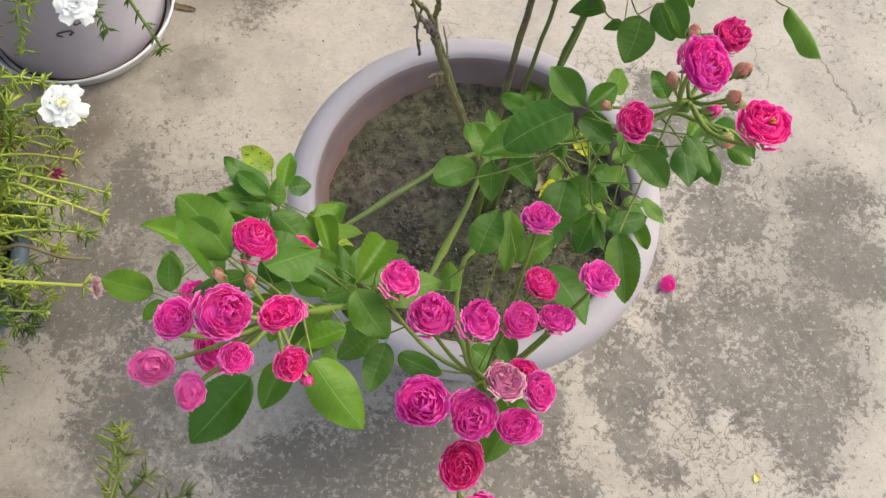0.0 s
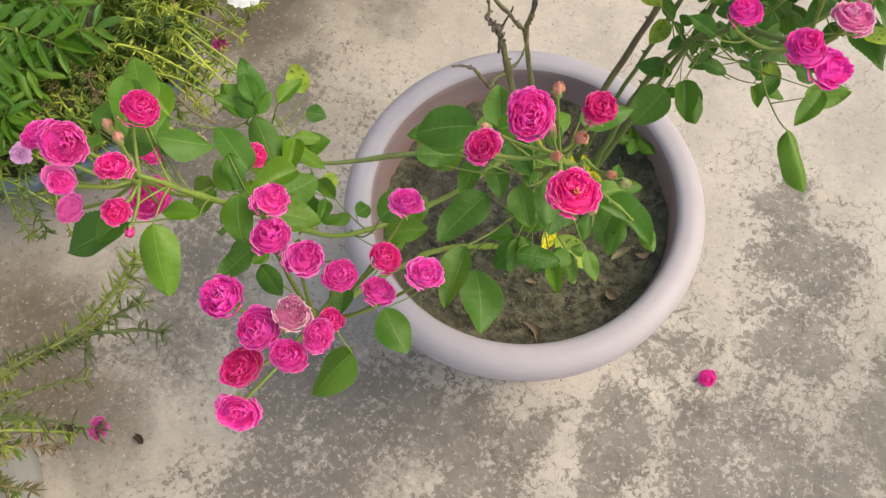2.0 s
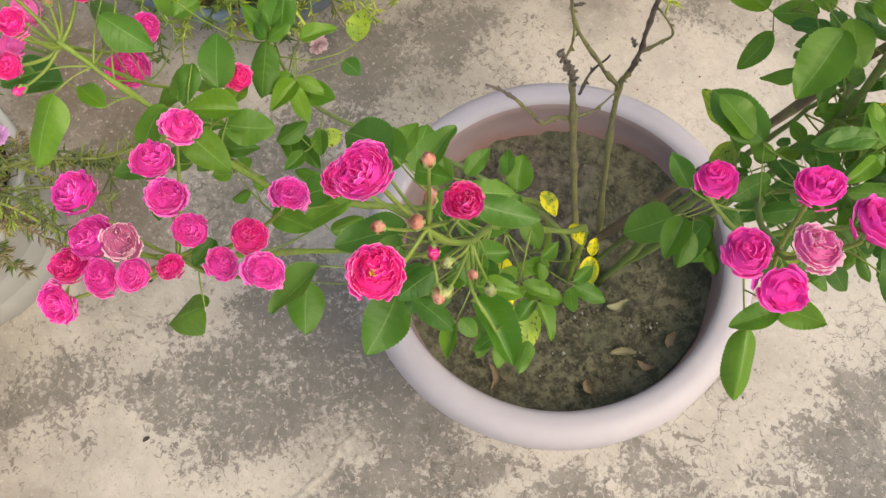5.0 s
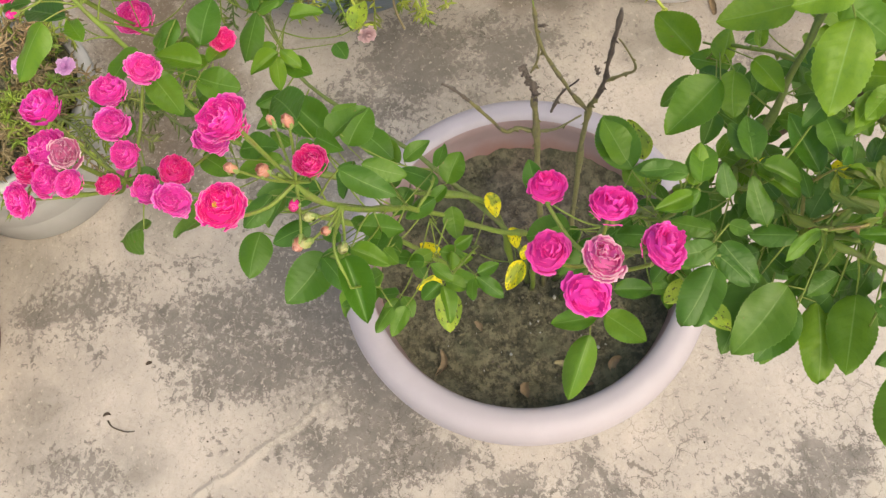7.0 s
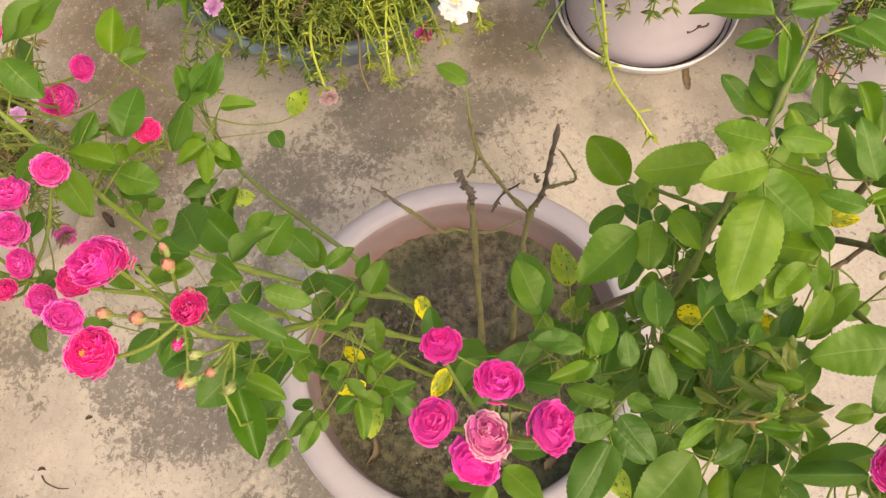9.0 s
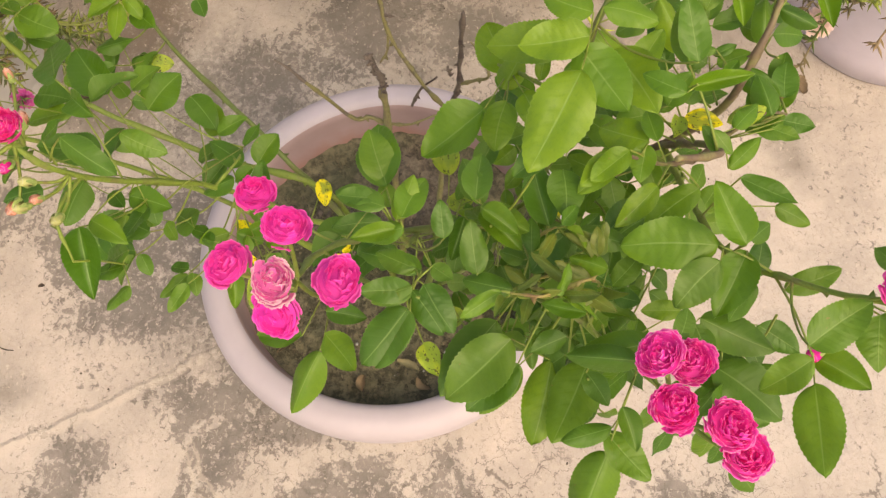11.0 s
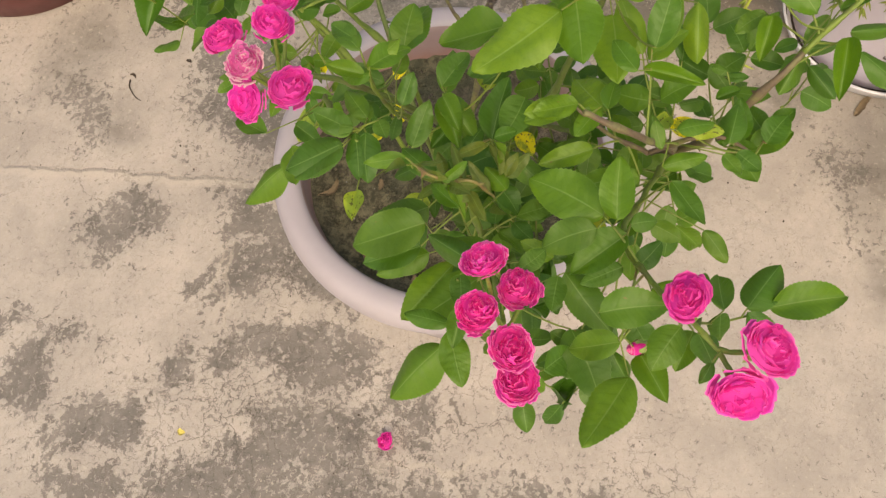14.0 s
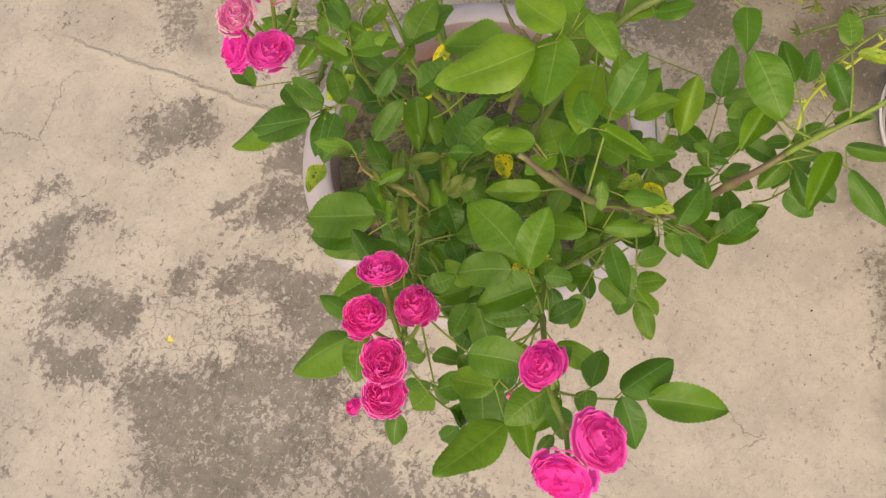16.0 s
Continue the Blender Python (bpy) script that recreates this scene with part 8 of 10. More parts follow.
leaf((-0.090, -0.243, 0.655), (-0.155, -0.237, 0.634), (
    ((-0.155, -0.237, 0.634), (-0.185, -0.239, 0.614), 0.017, (0.118, -0.219, 0.969), LIGHT),
    ((-0.124, -0.242, 0.644), (-0.134, -0.261, 0.636), 0.017, (0.256, 0.114, 0.960), LIGHT),
    ((-0.123, -0.237, 0.644), (-0.132, -0.216, 0.636), 0.017, (0.184, 0.519, 0.835), LIGHT),
    ((-0.152, -0.240, 0.635), (-0.160, -0.264, 0.630), 0.017, (0.125, -0.076, 0.989), LIGHT),
    ((-0.153, -0.235, 0.635), (-0.162, -0.216, 0.626), 0.017, (0.012, -0.224, 0.975), LIGHT),
))
leaf((-0.060, -0.226, 0.573), (-0.130, -0.239, 0.545), (
    ((-0.130, -0.239, 0.545), (-0.153, -0.244, 0.535), 0.012, (0.002, 0.142, 0.990), LIGHT),
    ((-0.096, -0.235, 0.559), (-0.103, -0.251, 0.558), 0.012, (0.133, 0.396, 0.909), LIGHT),
    ((-0.097, -0.230, 0.558), (-0.107, -0.217, 0.552), 0.012, (0.594, 0.157, 0.789), LIGHT),
    ((-0.127, -0.241, 0.546), (-0.134, -0.256, 0.546), 0.012, (0.333, 0.031, 0.942), LIGHT),
    ((-0.127, -0.236, 0.546), (-0.134, -0.221, 0.544), 0.012, (0.001, 0.556, 0.831), LIGHT),
))
leaf((-0.081, -0.231, 0.629), (-0.131, -0.247, 0.605), (
    ((-0.131, -0.247, 0.605), (-0.158, -0.255, 0.586), 0.016, (0.125, 0.197, 0.972), GREEN),
    ((-0.105, -0.241, 0.616), (-0.108, -0.264, 0.602), 0.016, (0.563, 0.363, 0.742), GREEN),
    ((-0.107, -0.237, 0.617), (-0.126, -0.221, 0.607), 0.016, (0.577, 0.326, 0.749), GREEN),
))
leaf((-0.057, -0.186, 0.550), (-0.106, -0.170, 0.540), (
    ((-0.106, -0.170, 0.540), (-0.136, -0.158, 0.535), 0.016, (0.304, -0.124, 0.944), GREEN),
    ((-0.083, -0.180, 0.545), (-0.104, -0.194, 0.548), 0.015, (0.064, 0.352, 0.934), GREEN),
    ((-0.080, -0.176, 0.544), (-0.078, -0.158, 0.533), 0.015, (0.575, 0.398, 0.715), GREEN),
))
leaf((0.052, -0.101, 0.619), (0.090, -0.154, 0.592), (
    ((0.090, -0.154, 0.592), (0.107, -0.173, 0.582), 0.013, (0.187, -0.411, 0.892), GREEN),
    ((0.073, -0.126, 0.605), (0.088, -0.118, 0.604), 0.013, (0.530, -0.378, 0.759), GREEN),
    ((0.070, -0.130, 0.605), (0.063, -0.146, 0.603), 0.013, (0.407, -0.048, 0.912), GREEN),
    ((0.090, -0.150, 0.593), (0.106, -0.146, 0.588), 0.013, (0.338, -0.085, 0.937), GREEN),
    ((0.087, -0.154, 0.593), (0.082, -0.169, 0.588), 0.013, (0.270, -0.535, 0.800), GREEN),
))
leaf((0.057, -0.105, 0.630), (0.062, -0.157, 0.608), (
    ((0.062, -0.157, 0.608), (0.067, -0.180, 0.593), 0.013, (0.511, -0.157, 0.845), GREEN),
    ((0.061, -0.131, 0.619), (0.077, -0.131, 0.611), 0.013, (0.454, 0.153, 0.878), GREEN),
    ((0.057, -0.133, 0.619), (0.045, -0.145, 0.615), 0.013, (0.466, -0.274, 0.841), GREEN),
    ((0.064, -0.155, 0.609), (0.081, -0.159, 0.605), 0.013, (0.460, 0.414, 0.785), GREEN),
    ((0.058, -0.156, 0.610), (0.042, -0.167, 0.611), 0.013, (-0.311, -0.323, 0.894), GREEN),
))
leaf((0.057, -0.071, 0.589), (0.108, -0.123, 0.566), (
    ((0.108, -0.123, 0.566), (0.126, -0.141, 0.557), 0.013, (0.101, 0.021, 0.995), GREEN),
    ((0.085, -0.095, 0.577), (0.104, -0.086, 0.576), 0.013, (0.509, -0.437, 0.742), GREEN),
    ((0.081, -0.099, 0.577), (0.073, -0.116, 0.572), 0.013, (0.518, 0.239, 0.821), GREEN),
))
leaf((0.042, -0.083, 0.569), (0.098, -0.090, 0.559), (
    ((0.098, -0.090, 0.559), (0.127, -0.092, 0.547), 0.015, (0.615, 0.354, 0.705), GREEN),
    ((0.071, -0.084, 0.565), (0.079, -0.065, 0.557), 0.015, (0.442, 0.074, 0.894), GREEN),
    ((0.070, -0.090, 0.566), (0.075, -0.114, 0.567), 0.015, (0.681, -0.054, 0.730), GREEN),
    ((0.096, -0.087, 0.561), (0.107, -0.072, 0.557), 0.015, (0.168, 0.420, 0.892), GREEN),
    ((0.096, -0.092, 0.561), (0.105, -0.109, 0.557), 0.015, (0.684, -0.364, 0.632), GREEN),
))
leaf((0.042, -0.083, 0.569), (0.095, -0.127, 0.554), (
    ((0.095, -0.127, 0.554), (0.110, -0.149, 0.548), 0.013, (-0.082, 0.216, 0.973), DARK),
    ((0.072, -0.104, 0.561), (0.087, -0.102, 0.557), 0.012, (0.138, -0.242, 0.960), DARK),
    ((0.067, -0.107, 0.561), (0.057, -0.123, 0.555), 0.012, (0.100, -0.203, 0.974), DARK),
    ((0.095, -0.123, 0.555), (0.113, -0.120, 0.556), 0.012, (-0.105, 0.243, 0.964), DARK),
    ((0.091, -0.126, 0.554), (0.083, -0.143, 0.549), 0.012, (-0.198, 0.260, 0.945), DARK),
))
leaf((0.042, -0.083, 0.569), (0.104, -0.062, 0.569), (
    ((0.104, -0.062, 0.569), (0.126, -0.048, 0.564), 0.013, (0.345, -0.150, 0.926), GREEN),
    ((0.073, -0.071, 0.571), (0.072, -0.055, 0.576), 0.012, (0.657, -0.062, 0.752), GREEN),
    ((0.076, -0.075, 0.569), (0.088, -0.082, 0.563), 0.012, (-0.013, -0.340, 0.940), GREEN),
    ((0.101, -0.061, 0.569), (0.100, -0.042, 0.571), 0.012, (0.473, -0.481, 0.739), GREEN),
    ((0.104, -0.065, 0.568), (0.119, -0.073, 0.562), 0.012, (0.069, -0.566, 0.821), GREEN),
))
leaf((0.083, 0.155, 0.589), (0.133, 0.182, 0.573), (
    ((0.133, 0.182, 0.573), (0.146, 0.195, 0.564), 0.010, (0.167, -0.079, 0.983), LIGHT),
    ((0.107, 0.170, 0.582), (0.102, 0.184, 0.580), 0.010, (-0.137, -0.203, 0.969), LIGHT),
    ((0.111, 0.166, 0.581), (0.121, 0.162, 0.578), 0.010, (0.427, 0.327, 0.843), LIGHT),
))
leaf((0.128, 0.243, 0.662), (0.170, 0.211, 0.616), (
    ((0.170, 0.211, 0.616), (0.193, 0.200, 0.599), 0.014, (-0.199, 0.554, 0.808), DARK),
    ((0.150, 0.228, 0.637), (0.162, 0.241, 0.624), 0.014, (0.474, -0.005, 0.881), DARK),
    ((0.149, 0.224, 0.639), (0.153, 0.204, 0.637), 0.014, (-0.154, 0.358, 0.921), DARK),
    ((0.169, 0.214, 0.617), (0.181, 0.227, 0.609), 0.014, (0.328, 0.536, 0.778), DARK),
    ((0.168, 0.209, 0.618), (0.173, 0.186, 0.618), 0.014, (0.267, -0.186, 0.946), DARK),
))
leaf((0.124, 0.136, 0.654), (0.145, 0.187, 0.645), (
    ((0.145, 0.187, 0.645), (0.158, 0.211, 0.644), 0.013, (0.233, 0.243, 0.942), LIGHT),
    ((0.132, 0.163, 0.650), (0.124, 0.174, 0.658), 0.013, (0.582, 0.421, 0.696), LIGHT),
    ((0.137, 0.161, 0.648), (0.156, 0.164, 0.639), 0.013, (0.338, 0.476, 0.812), LIGHT),
    ((0.142, 0.186, 0.646), (0.133, 0.197, 0.653), 0.013, (0.736, -0.109, 0.668), LIGHT),
    ((0.146, 0.183, 0.644), (0.162, 0.182, 0.635), 0.013, (0.746, 0.146, 0.650), LIGHT),
))
leaf((0.133, 0.232, 0.637), (0.163, 0.203, 0.573), (
    ((0.163, 0.203, 0.573), (0.172, 0.195, 0.556), 0.010, (0.423, -0.078, 0.903), LIGHT),
    ((0.150, 0.219, 0.603), (0.156, 0.226, 0.596), 0.009, (0.255, -0.008, 0.967), LIGHT),
    ((0.148, 0.214, 0.604), (0.147, 0.202, 0.600), 0.009, (0.711, -0.269, 0.649), LIGHT),
    ((0.163, 0.206, 0.575), (0.170, 0.215, 0.566), 0.009, (0.431, 0.206, 0.879), LIGHT),
    ((0.161, 0.201, 0.577), (0.158, 0.187, 0.577), 0.009, (0.655, 0.064, 0.753), LIGHT),
))
leaf((0.121, 0.243, 0.657), (0.132, 0.201, 0.651), (
    ((0.132, 0.201, 0.651), (0.132, 0.174, 0.653), 0.013, (0.385, 0.274, 0.881), GREEN),
    ((0.129, 0.222, 0.653), (0.147, 0.213, 0.648), 0.012, (0.349, 0.107, 0.931), GREEN),
    ((0.124, 0.222, 0.654), (0.108, 0.212, 0.658), 0.012, (0.091, -0.236, 0.967), GREEN),
))
leaf((0.114, 0.242, 0.653), (0.113, 0.204, 0.642), (
    ((0.113, 0.204, 0.642), (0.105, 0.178, 0.632), 0.014, (-0.136, -0.319, 0.938), GREEN),
    ((0.117, 0.223, 0.647), (0.130, 0.213, 0.640), 0.013, (0.228, -0.528, 0.818), GREEN),
    ((0.112, 0.224, 0.648), (0.092, 0.217, 0.647), 0.013, (0.620, 0.119, 0.776), GREEN),
    ((0.116, 0.206, 0.642), (0.129, 0.196, 0.630), 0.013, (0.284, -0.123, 0.951), GREEN),
    ((0.112, 0.207, 0.644), (0.093, 0.204, 0.647), 0.013, (0.110, 0.281, 0.953), GREEN),
))
leaf((0.065, 0.203, 0.565), (0.104, 0.179, 0.575), (
    ((0.104, 0.179, 0.575), (0.127, 0.169, 0.576), 0.012, (0.025, 0.277, 0.960), LIGHT),
    ((0.085, 0.193, 0.570), (0.098, 0.202, 0.568), 0.012, (0.524, -0.451, 0.723), LIGHT),
    ((0.083, 0.188, 0.570), (0.083, 0.173, 0.571), 0.012, (0.650, 0.001, 0.760), LIGHT),
))
leaf((0.107, 0.242, 0.648), (0.132, 0.191, 0.617), (
    ((0.132, 0.191, 0.617), (0.147, 0.167, 0.604), 0.015, (0.168, -0.499, 0.850), DARK),
    ((0.122, 0.217, 0.633), (0.144, 0.219, 0.631), 0.014, (0.180, 0.066, 0.981), DARK),
    ((0.117, 0.214, 0.632), (0.106, 0.196, 0.626), 0.014, (0.152, -0.262, 0.953), DARK),
))
leaf((0.096, 0.165, 0.619), (0.161, 0.193, 0.591), (
    ((0.161, 0.193, 0.591), (0.181, 0.202, 0.583), 0.011, (0.445, -0.224, 0.867), LIGHT),
    ((0.128, 0.182, 0.605), (0.127, 0.199, 0.605), 0.011, (0.054, 0.409, 0.911), LIGHT),
    ((0.130, 0.177, 0.604), (0.142, 0.168, 0.599), 0.011, (0.541, 0.386, 0.747), LIGHT),
    ((0.158, 0.195, 0.593), (0.160, 0.211, 0.592), 0.011, (0.505, -0.334, 0.796), LIGHT),
    ((0.160, 0.190, 0.592), (0.171, 0.179, 0.586), 0.011, (0.680, -0.028, 0.733), LIGHT),
))
leaf((0.140, 0.129, 0.646), (0.198, 0.109, 0.601), (
    ((0.170, 0.121, 0.622), (0.179, 0.134, 0.613), 0.012, (0.047, 0.158, 0.986), GREEN),
    ((0.170, 0.116, 0.623), (0.176, 0.097, 0.620), 0.012, (0.230, -0.055, 0.972), GREEN),
))
leaf((0.095, 0.115, 0.527), (0.131, 0.149, 0.512), (
    ((0.111, 0.135, 0.520), (0.109, 0.147, 0.520), 0.010, (0.428, 0.324, 0.844), GREEN),
    ((0.114, 0.130, 0.519), (0.124, 0.124, 0.515), 0.010, (0.104, 0.494, 0.863), GREEN),
    ((0.127, 0.150, 0.513), (0.125, 0.162, 0.512), 0.010, (-0.005, 0.144, 0.990), GREEN),
))
leaf((0.115, 0.135, 0.587), (0.189, 0.129, 0.569), (
    ((0.189, 0.129, 0.569), (0.212, 0.127, 0.564), 0.011, (-0.002, -0.006, 1.000), GREEN),
    ((0.153, 0.134, 0.578), (0.161, 0.145, 0.574), 0.011, (0.341, -0.181, 0.923), GREEN),
    ((0.153, 0.129, 0.579), (0.158, 0.113, 0.582), 0.011, (0.322, -0.167, 0.932), GREEN),
    ((0.186, 0.131, 0.569), (0.193, 0.144, 0.564), 0.011, (0.428, 0.278, 0.860), GREEN),
    ((0.186, 0.126, 0.570), (0.195, 0.111, 0.571), 0.011, (0.219, -0.140, 0.965), GREEN),
))
leaf((0.108, 0.132, 0.609), (0.104, 0.110, 0.603), (
    ((0.104, 0.110, 0.603), (0.103, 0.105, 0.585), 0.009, (0.123, -0.027, 0.992), DARK),
    ((0.108, 0.121, 0.608), (0.116, 0.122, 0.601), 0.009, (-0.078, -0.134, 0.988), DARK),
    ((0.103, 0.120, 0.608), (0.094, 0.116, 0.601), 0.009, (-0.145, -0.121, 0.982), DARK),
))
leaf((0.101, 0.124, 0.568), (0.097, 0.097, 0.575), (
    ((0.097, 0.097, 0.575), (0.090, 0.077, 0.582), 0.011, (-0.144, -0.306, 0.941), GREEN),
    ((0.102, 0.110, 0.570), (0.110, 0.098, 0.568), 0.010, (-0.139, 0.198, 0.970), GREEN),
    ((0.097, 0.113, 0.573), (0.086, 0.113, 0.580), 0.010, (0.418, -0.294, 0.860), GREEN),
    ((0.100, 0.099, 0.574), (0.110, 0.088, 0.570), 0.010, (0.026, 0.270, 0.962), GREEN),
    ((0.095, 0.100, 0.576), (0.082, 0.097, 0.584), 0.010, (0.581, 0.068, 0.811), GREEN),
))
leaf((0.106, 0.122, 0.562), (0.177, 0.148, 0.553), (
    ((0.177, 0.148, 0.553), (0.203, 0.157, 0.549), 0.013, (0.439, 0.553, 0.708), GREEN),
    ((0.141, 0.138, 0.557), (0.141, 0.155, 0.556), 0.013, (0.077, 0.616, 0.784), GREEN),
    ((0.144, 0.132, 0.557), (0.155, 0.121, 0.556), 0.013, (0.024, -0.210, 0.977), GREEN),
))
leaf((0.095, 0.115, 0.527), (0.146, 0.145, 0.508), (
    ((0.146, 0.145, 0.508), (0.164, 0.160, 0.499), 0.012, (0.640, 0.346, 0.686), GREEN),
    ((0.119, 0.132, 0.518), (0.114, 0.146, 0.521), 0.012, (0.431, -0.389, 0.814), GREEN),
))
leaf((0.097, 0.118, 0.541), (0.170, 0.109, 0.535), (
    ((0.170, 0.109, 0.535), (0.197, 0.111, 0.530), 0.013, (-0.162, -0.047, 0.986), LIGHT),
    ((0.167, 0.111, 0.536), (0.176, 0.129, 0.539), 0.013, (0.039, 0.145, 0.989), LIGHT),
    ((0.168, 0.106, 0.535), (0.179, 0.089, 0.533), 0.013, (-0.094, 0.034, 0.995), LIGHT),
))
leaf((0.108, 0.132, 0.609), (0.115, 0.113, 0.627), (
    ((0.115, 0.113, 0.627), (0.113, 0.095, 0.643), 0.012, (-0.030, 0.034, 0.999), LIGHT),
    ((0.115, 0.123, 0.617), (0.128, 0.115, 0.622), 0.011, (0.070, -0.537, 0.841), LIGHT),
    ((0.110, 0.124, 0.617), (0.094, 0.124, 0.624), 0.011, (0.078, -0.292, 0.953), LIGHT),
))
leaf((-0.026, -0.286, 0.640), (0.004, -0.298, 0.628), (
    ((0.004, -0.298, 0.628), (-0.018, -0.342, 0.599), 0.028, (0.120, -0.150, 0.980), GREEN),
))
leaf((0.105, 0.235, 0.700), (0.112, 0.232, 0.722), (
    ((0.112, 0.232, 0.722), (0.122, 0.252, 0.728), 0.013, (0.300, -0.100, 0.950), YELLOW),
    ((0.110, 0.230, 0.722), (0.126, 0.222, 0.728), 0.011, (0.200, 0.200, 0.960), TURNING),
))
leaf((0.130, 0.180, 0.660), (0.150, 0.183, 0.676), (
    ((0.150, 0.183, 0.676), (0.166, 0.196, 0.680), 0.013, (0.250, -0.050, 0.960), YELLOW),
))
leaf((0.120, 0.135, 0.650), (0.132, 0.138, 0.678), (
    ((0.132, 0.138, 0.678), (0.147, 0.152, 0.682), 0.013, (0.200, -0.200, 0.950), YELLOW),
))
leaf((0.190, 0.050, 0.690), (0.222, 0.058, 0.700), (
    ((0.222, 0.058, 0.700), (0.243, 0.064, 0.702), 0.014, (0.300, -0.100, 0.940), TURNING),
))
leaf((0.200, 0.200, 0.715), (0.203, 0.206, 0.738), (
    ((0.203, 0.206, 0.738), (0.216, 0.220, 0.742), 0.013, (0.300, -0.050, 0.940), YELLOW),
    ((0.201, 0.205, 0.738), (0.194, 0.222, 0.742), 0.010, (0.200, 0.100, 0.960), TURNING),
))
cane([(0.200, 0.125, 0.720), (0.216, 0.122, 0.755), (0.234, 0.130, 0.791)], 0.0013, 0.0010, SHOOT_STEM)
cane([(0.234, 0.130, 0.790), (0.231, 0.146, 0.794), (0.224, 0.155, 0.769)], 0.0010, 0.0007, SHOOT_STEM)
cane([(0.233, 0.129, 0.789), (0.236, 0.120, 0.796), (0.229, 0.108, 0.788)], 0.0010, 0.0006, SHOOT_STEM)
cane([(0.200, 0.125, 0.720), (0.185, 0.130, 0.745), (0.190, 0.140, 0.768)], 0.0011, 0.0007, SHOOT_STEM)
cane([(0.200, 0.125, 0.720), (0.208, 0.148, 0.748), (0.214, 0.156, 0.772)], 0.0010, 0.0006, SHOOT_STEM)
WITHERING = (0.115, 0.150, 0.022)
SHRIVEL = random.Random(23)
for x, y, z in ((0.216, 0.122, 0.752), (0.234, 0.130, 0.788), (0.224, 0.155, 0.768), (0.229, 0.108, 0.786), (0.190, 0.140, 0.766), (0.214, 0.156, 0.770), (0.205, 0.128, 0.735), (0.228, 0.140, 0.780)):
    node = Vector((x, y, z))
    blades = []
    for _ in range(3):
        out = Vector((SHRIVEL.uniform(-1, 1), SHRIVEL.uniform(-1, 1), SHRIVEL.uniform(-0.2, 0.7))).normalized()
        foot = node + out * 0.004
        blades.append((foot, foot + out * SHRIVEL.uniform(0.013, 0.024), SHRIVEL.uniform(0.005, 0.009), (SHRIVEL.uniform(-0.8, 0.8), SHRIVEL.uniform(-0.8, 0.8), 0.6), WITHERING))
    leaf(node - Vector((0, 0, 0.004)), node, blades)
leaf((0.229, 0.108, 0.788), (0.228, 0.104, 0.789), (
    ((0.228, 0.104, 0.789), (0.234, 0.082, 0.779), 0.010, (0.600, 0.100, 0.780), LIGHT),
))
leaf((0.234, 0.130, 0.790), (0.237, 0.132, 0.794), (
    ((0.237, 0.132, 0.794), (0.246, 0.150, 0.790), 0.008, (-0.500, 0.200, 0.820), LIGHT),
    ((0.236, 0.130, 0.794), (0.224, 0.140, 0.800), 0.007, (0.500, 0.500, 0.700), LIGHT),
))
leaf((0.190, 0.140, 0.768), (0.192, 0.143, 0.772), (
    ((0.192, 0.143, 0.772), (0.205, 0.152, 0.776), 0.008, (-0.300, 0.500, 0.800), LIGHT),
    ((0.190, 0.141, 0.772), (0.180, 0.152, 0.770), 0.009, (0.400, 0.300, 0.860), GREEN),
))

# ---- things on the ground and on the soil ----
def bit(name, place, size, label, category, colour_mat, seed, flat=0.35, lift=0.0):
    """A small curled, torn scrap (dry leaf, petal) lying on its support."""
    rng = random.Random(seed)
    n, m = 13, 7
    verts, faces = [], []
    turn, bow, twist, cup = rng.uniform(0, 6.28), rng.uniform(-0.25, 0.25), rng.uniform(-0.5, 0.5), rng.uniform(0.4, 0.9)
    ct, st = math.cos(turn), math.sin(turn)
    low = 9.0
    for j in range(n):
        v = j / (n - 1)
        w = size[1] * (math.sin(math.pi * min(1, v * 0.9 + 0.06)) ** 0.6) * 0.5
        left, right = rng.uniform(0.75, 1.1), rng.uniform(0.75, 1.1)
        for i in range(m):
            u = -1 + 2 * i / (m - 1)
            x = (v - 0.5) * size[0]
            y = u * w * (left if u < 0 else right) + bow * size[0] * math.sin(v * math.pi)
            z = flat * size[1] * (cup * u * u + 1.2 * (v - 0.5) ** 2 + twist * u * (v - 0.5)) + 0.07 * size[1] * rng.uniform(-1, 1)
            low = min(low, z)
            verts.append((x * ct - y * st, x * st + y * ct, z))
    verts = [(x, y, z - low) for x, y, z in verts]
    for j in range(n - 1):
        for i in range(m - 1):
            a = j * m + i
            faces.append((a, a + 1, a + m + 1, a + m))
    ob = new(name, mesh_of(name, verts, faces, colour_mat))
    ob.location = (place[0], place[1], place[2] + lift + (SOIL_TILT * place[0] - 0.001 if place[2] > 0.2 else 0.0))
    return tagged(ob, label, category)


YELLOW_SCRAP = plain_material("fallen_yellow", rgb(0.70, 0.58, 0.14), 0.7, 0.2, 200.0, 0.1)
PALE_SCRAP = plain_material("pale_dry_leaf", rgb(0.25, 0.225, 0.12), 0.7, 0.4, 200.0, 0.3)
DARK_SCRAP = plain_material("dark_debris", rgb(0.07, 0.05, 0.035), 0.9, 0.4, 200.0, 0.3)

fallen = thing("fallen_rose", (0.279, 0.023, 0), "small fallen magenta rose bud lying on the concrete", "flower")
part("petals", LOOSE_ROSES[2], fallen, facing(Vector((0.279, 0.023, 0.009)), (0.3, -0.5, 0.8), 0.0125, 40), "", MAGENTA)
bit("fallen_petal", (0.372, -0.242, 0.0), (0.011, 0.009), "tiny yellow scrap of leaf on the concrete", "leaf", YELLOW_SCRAP, 4)
twig = thing("twig", (-0.074, -0.574, 0.001), "thin curved dark dry twig lying on the concrete", "twig")
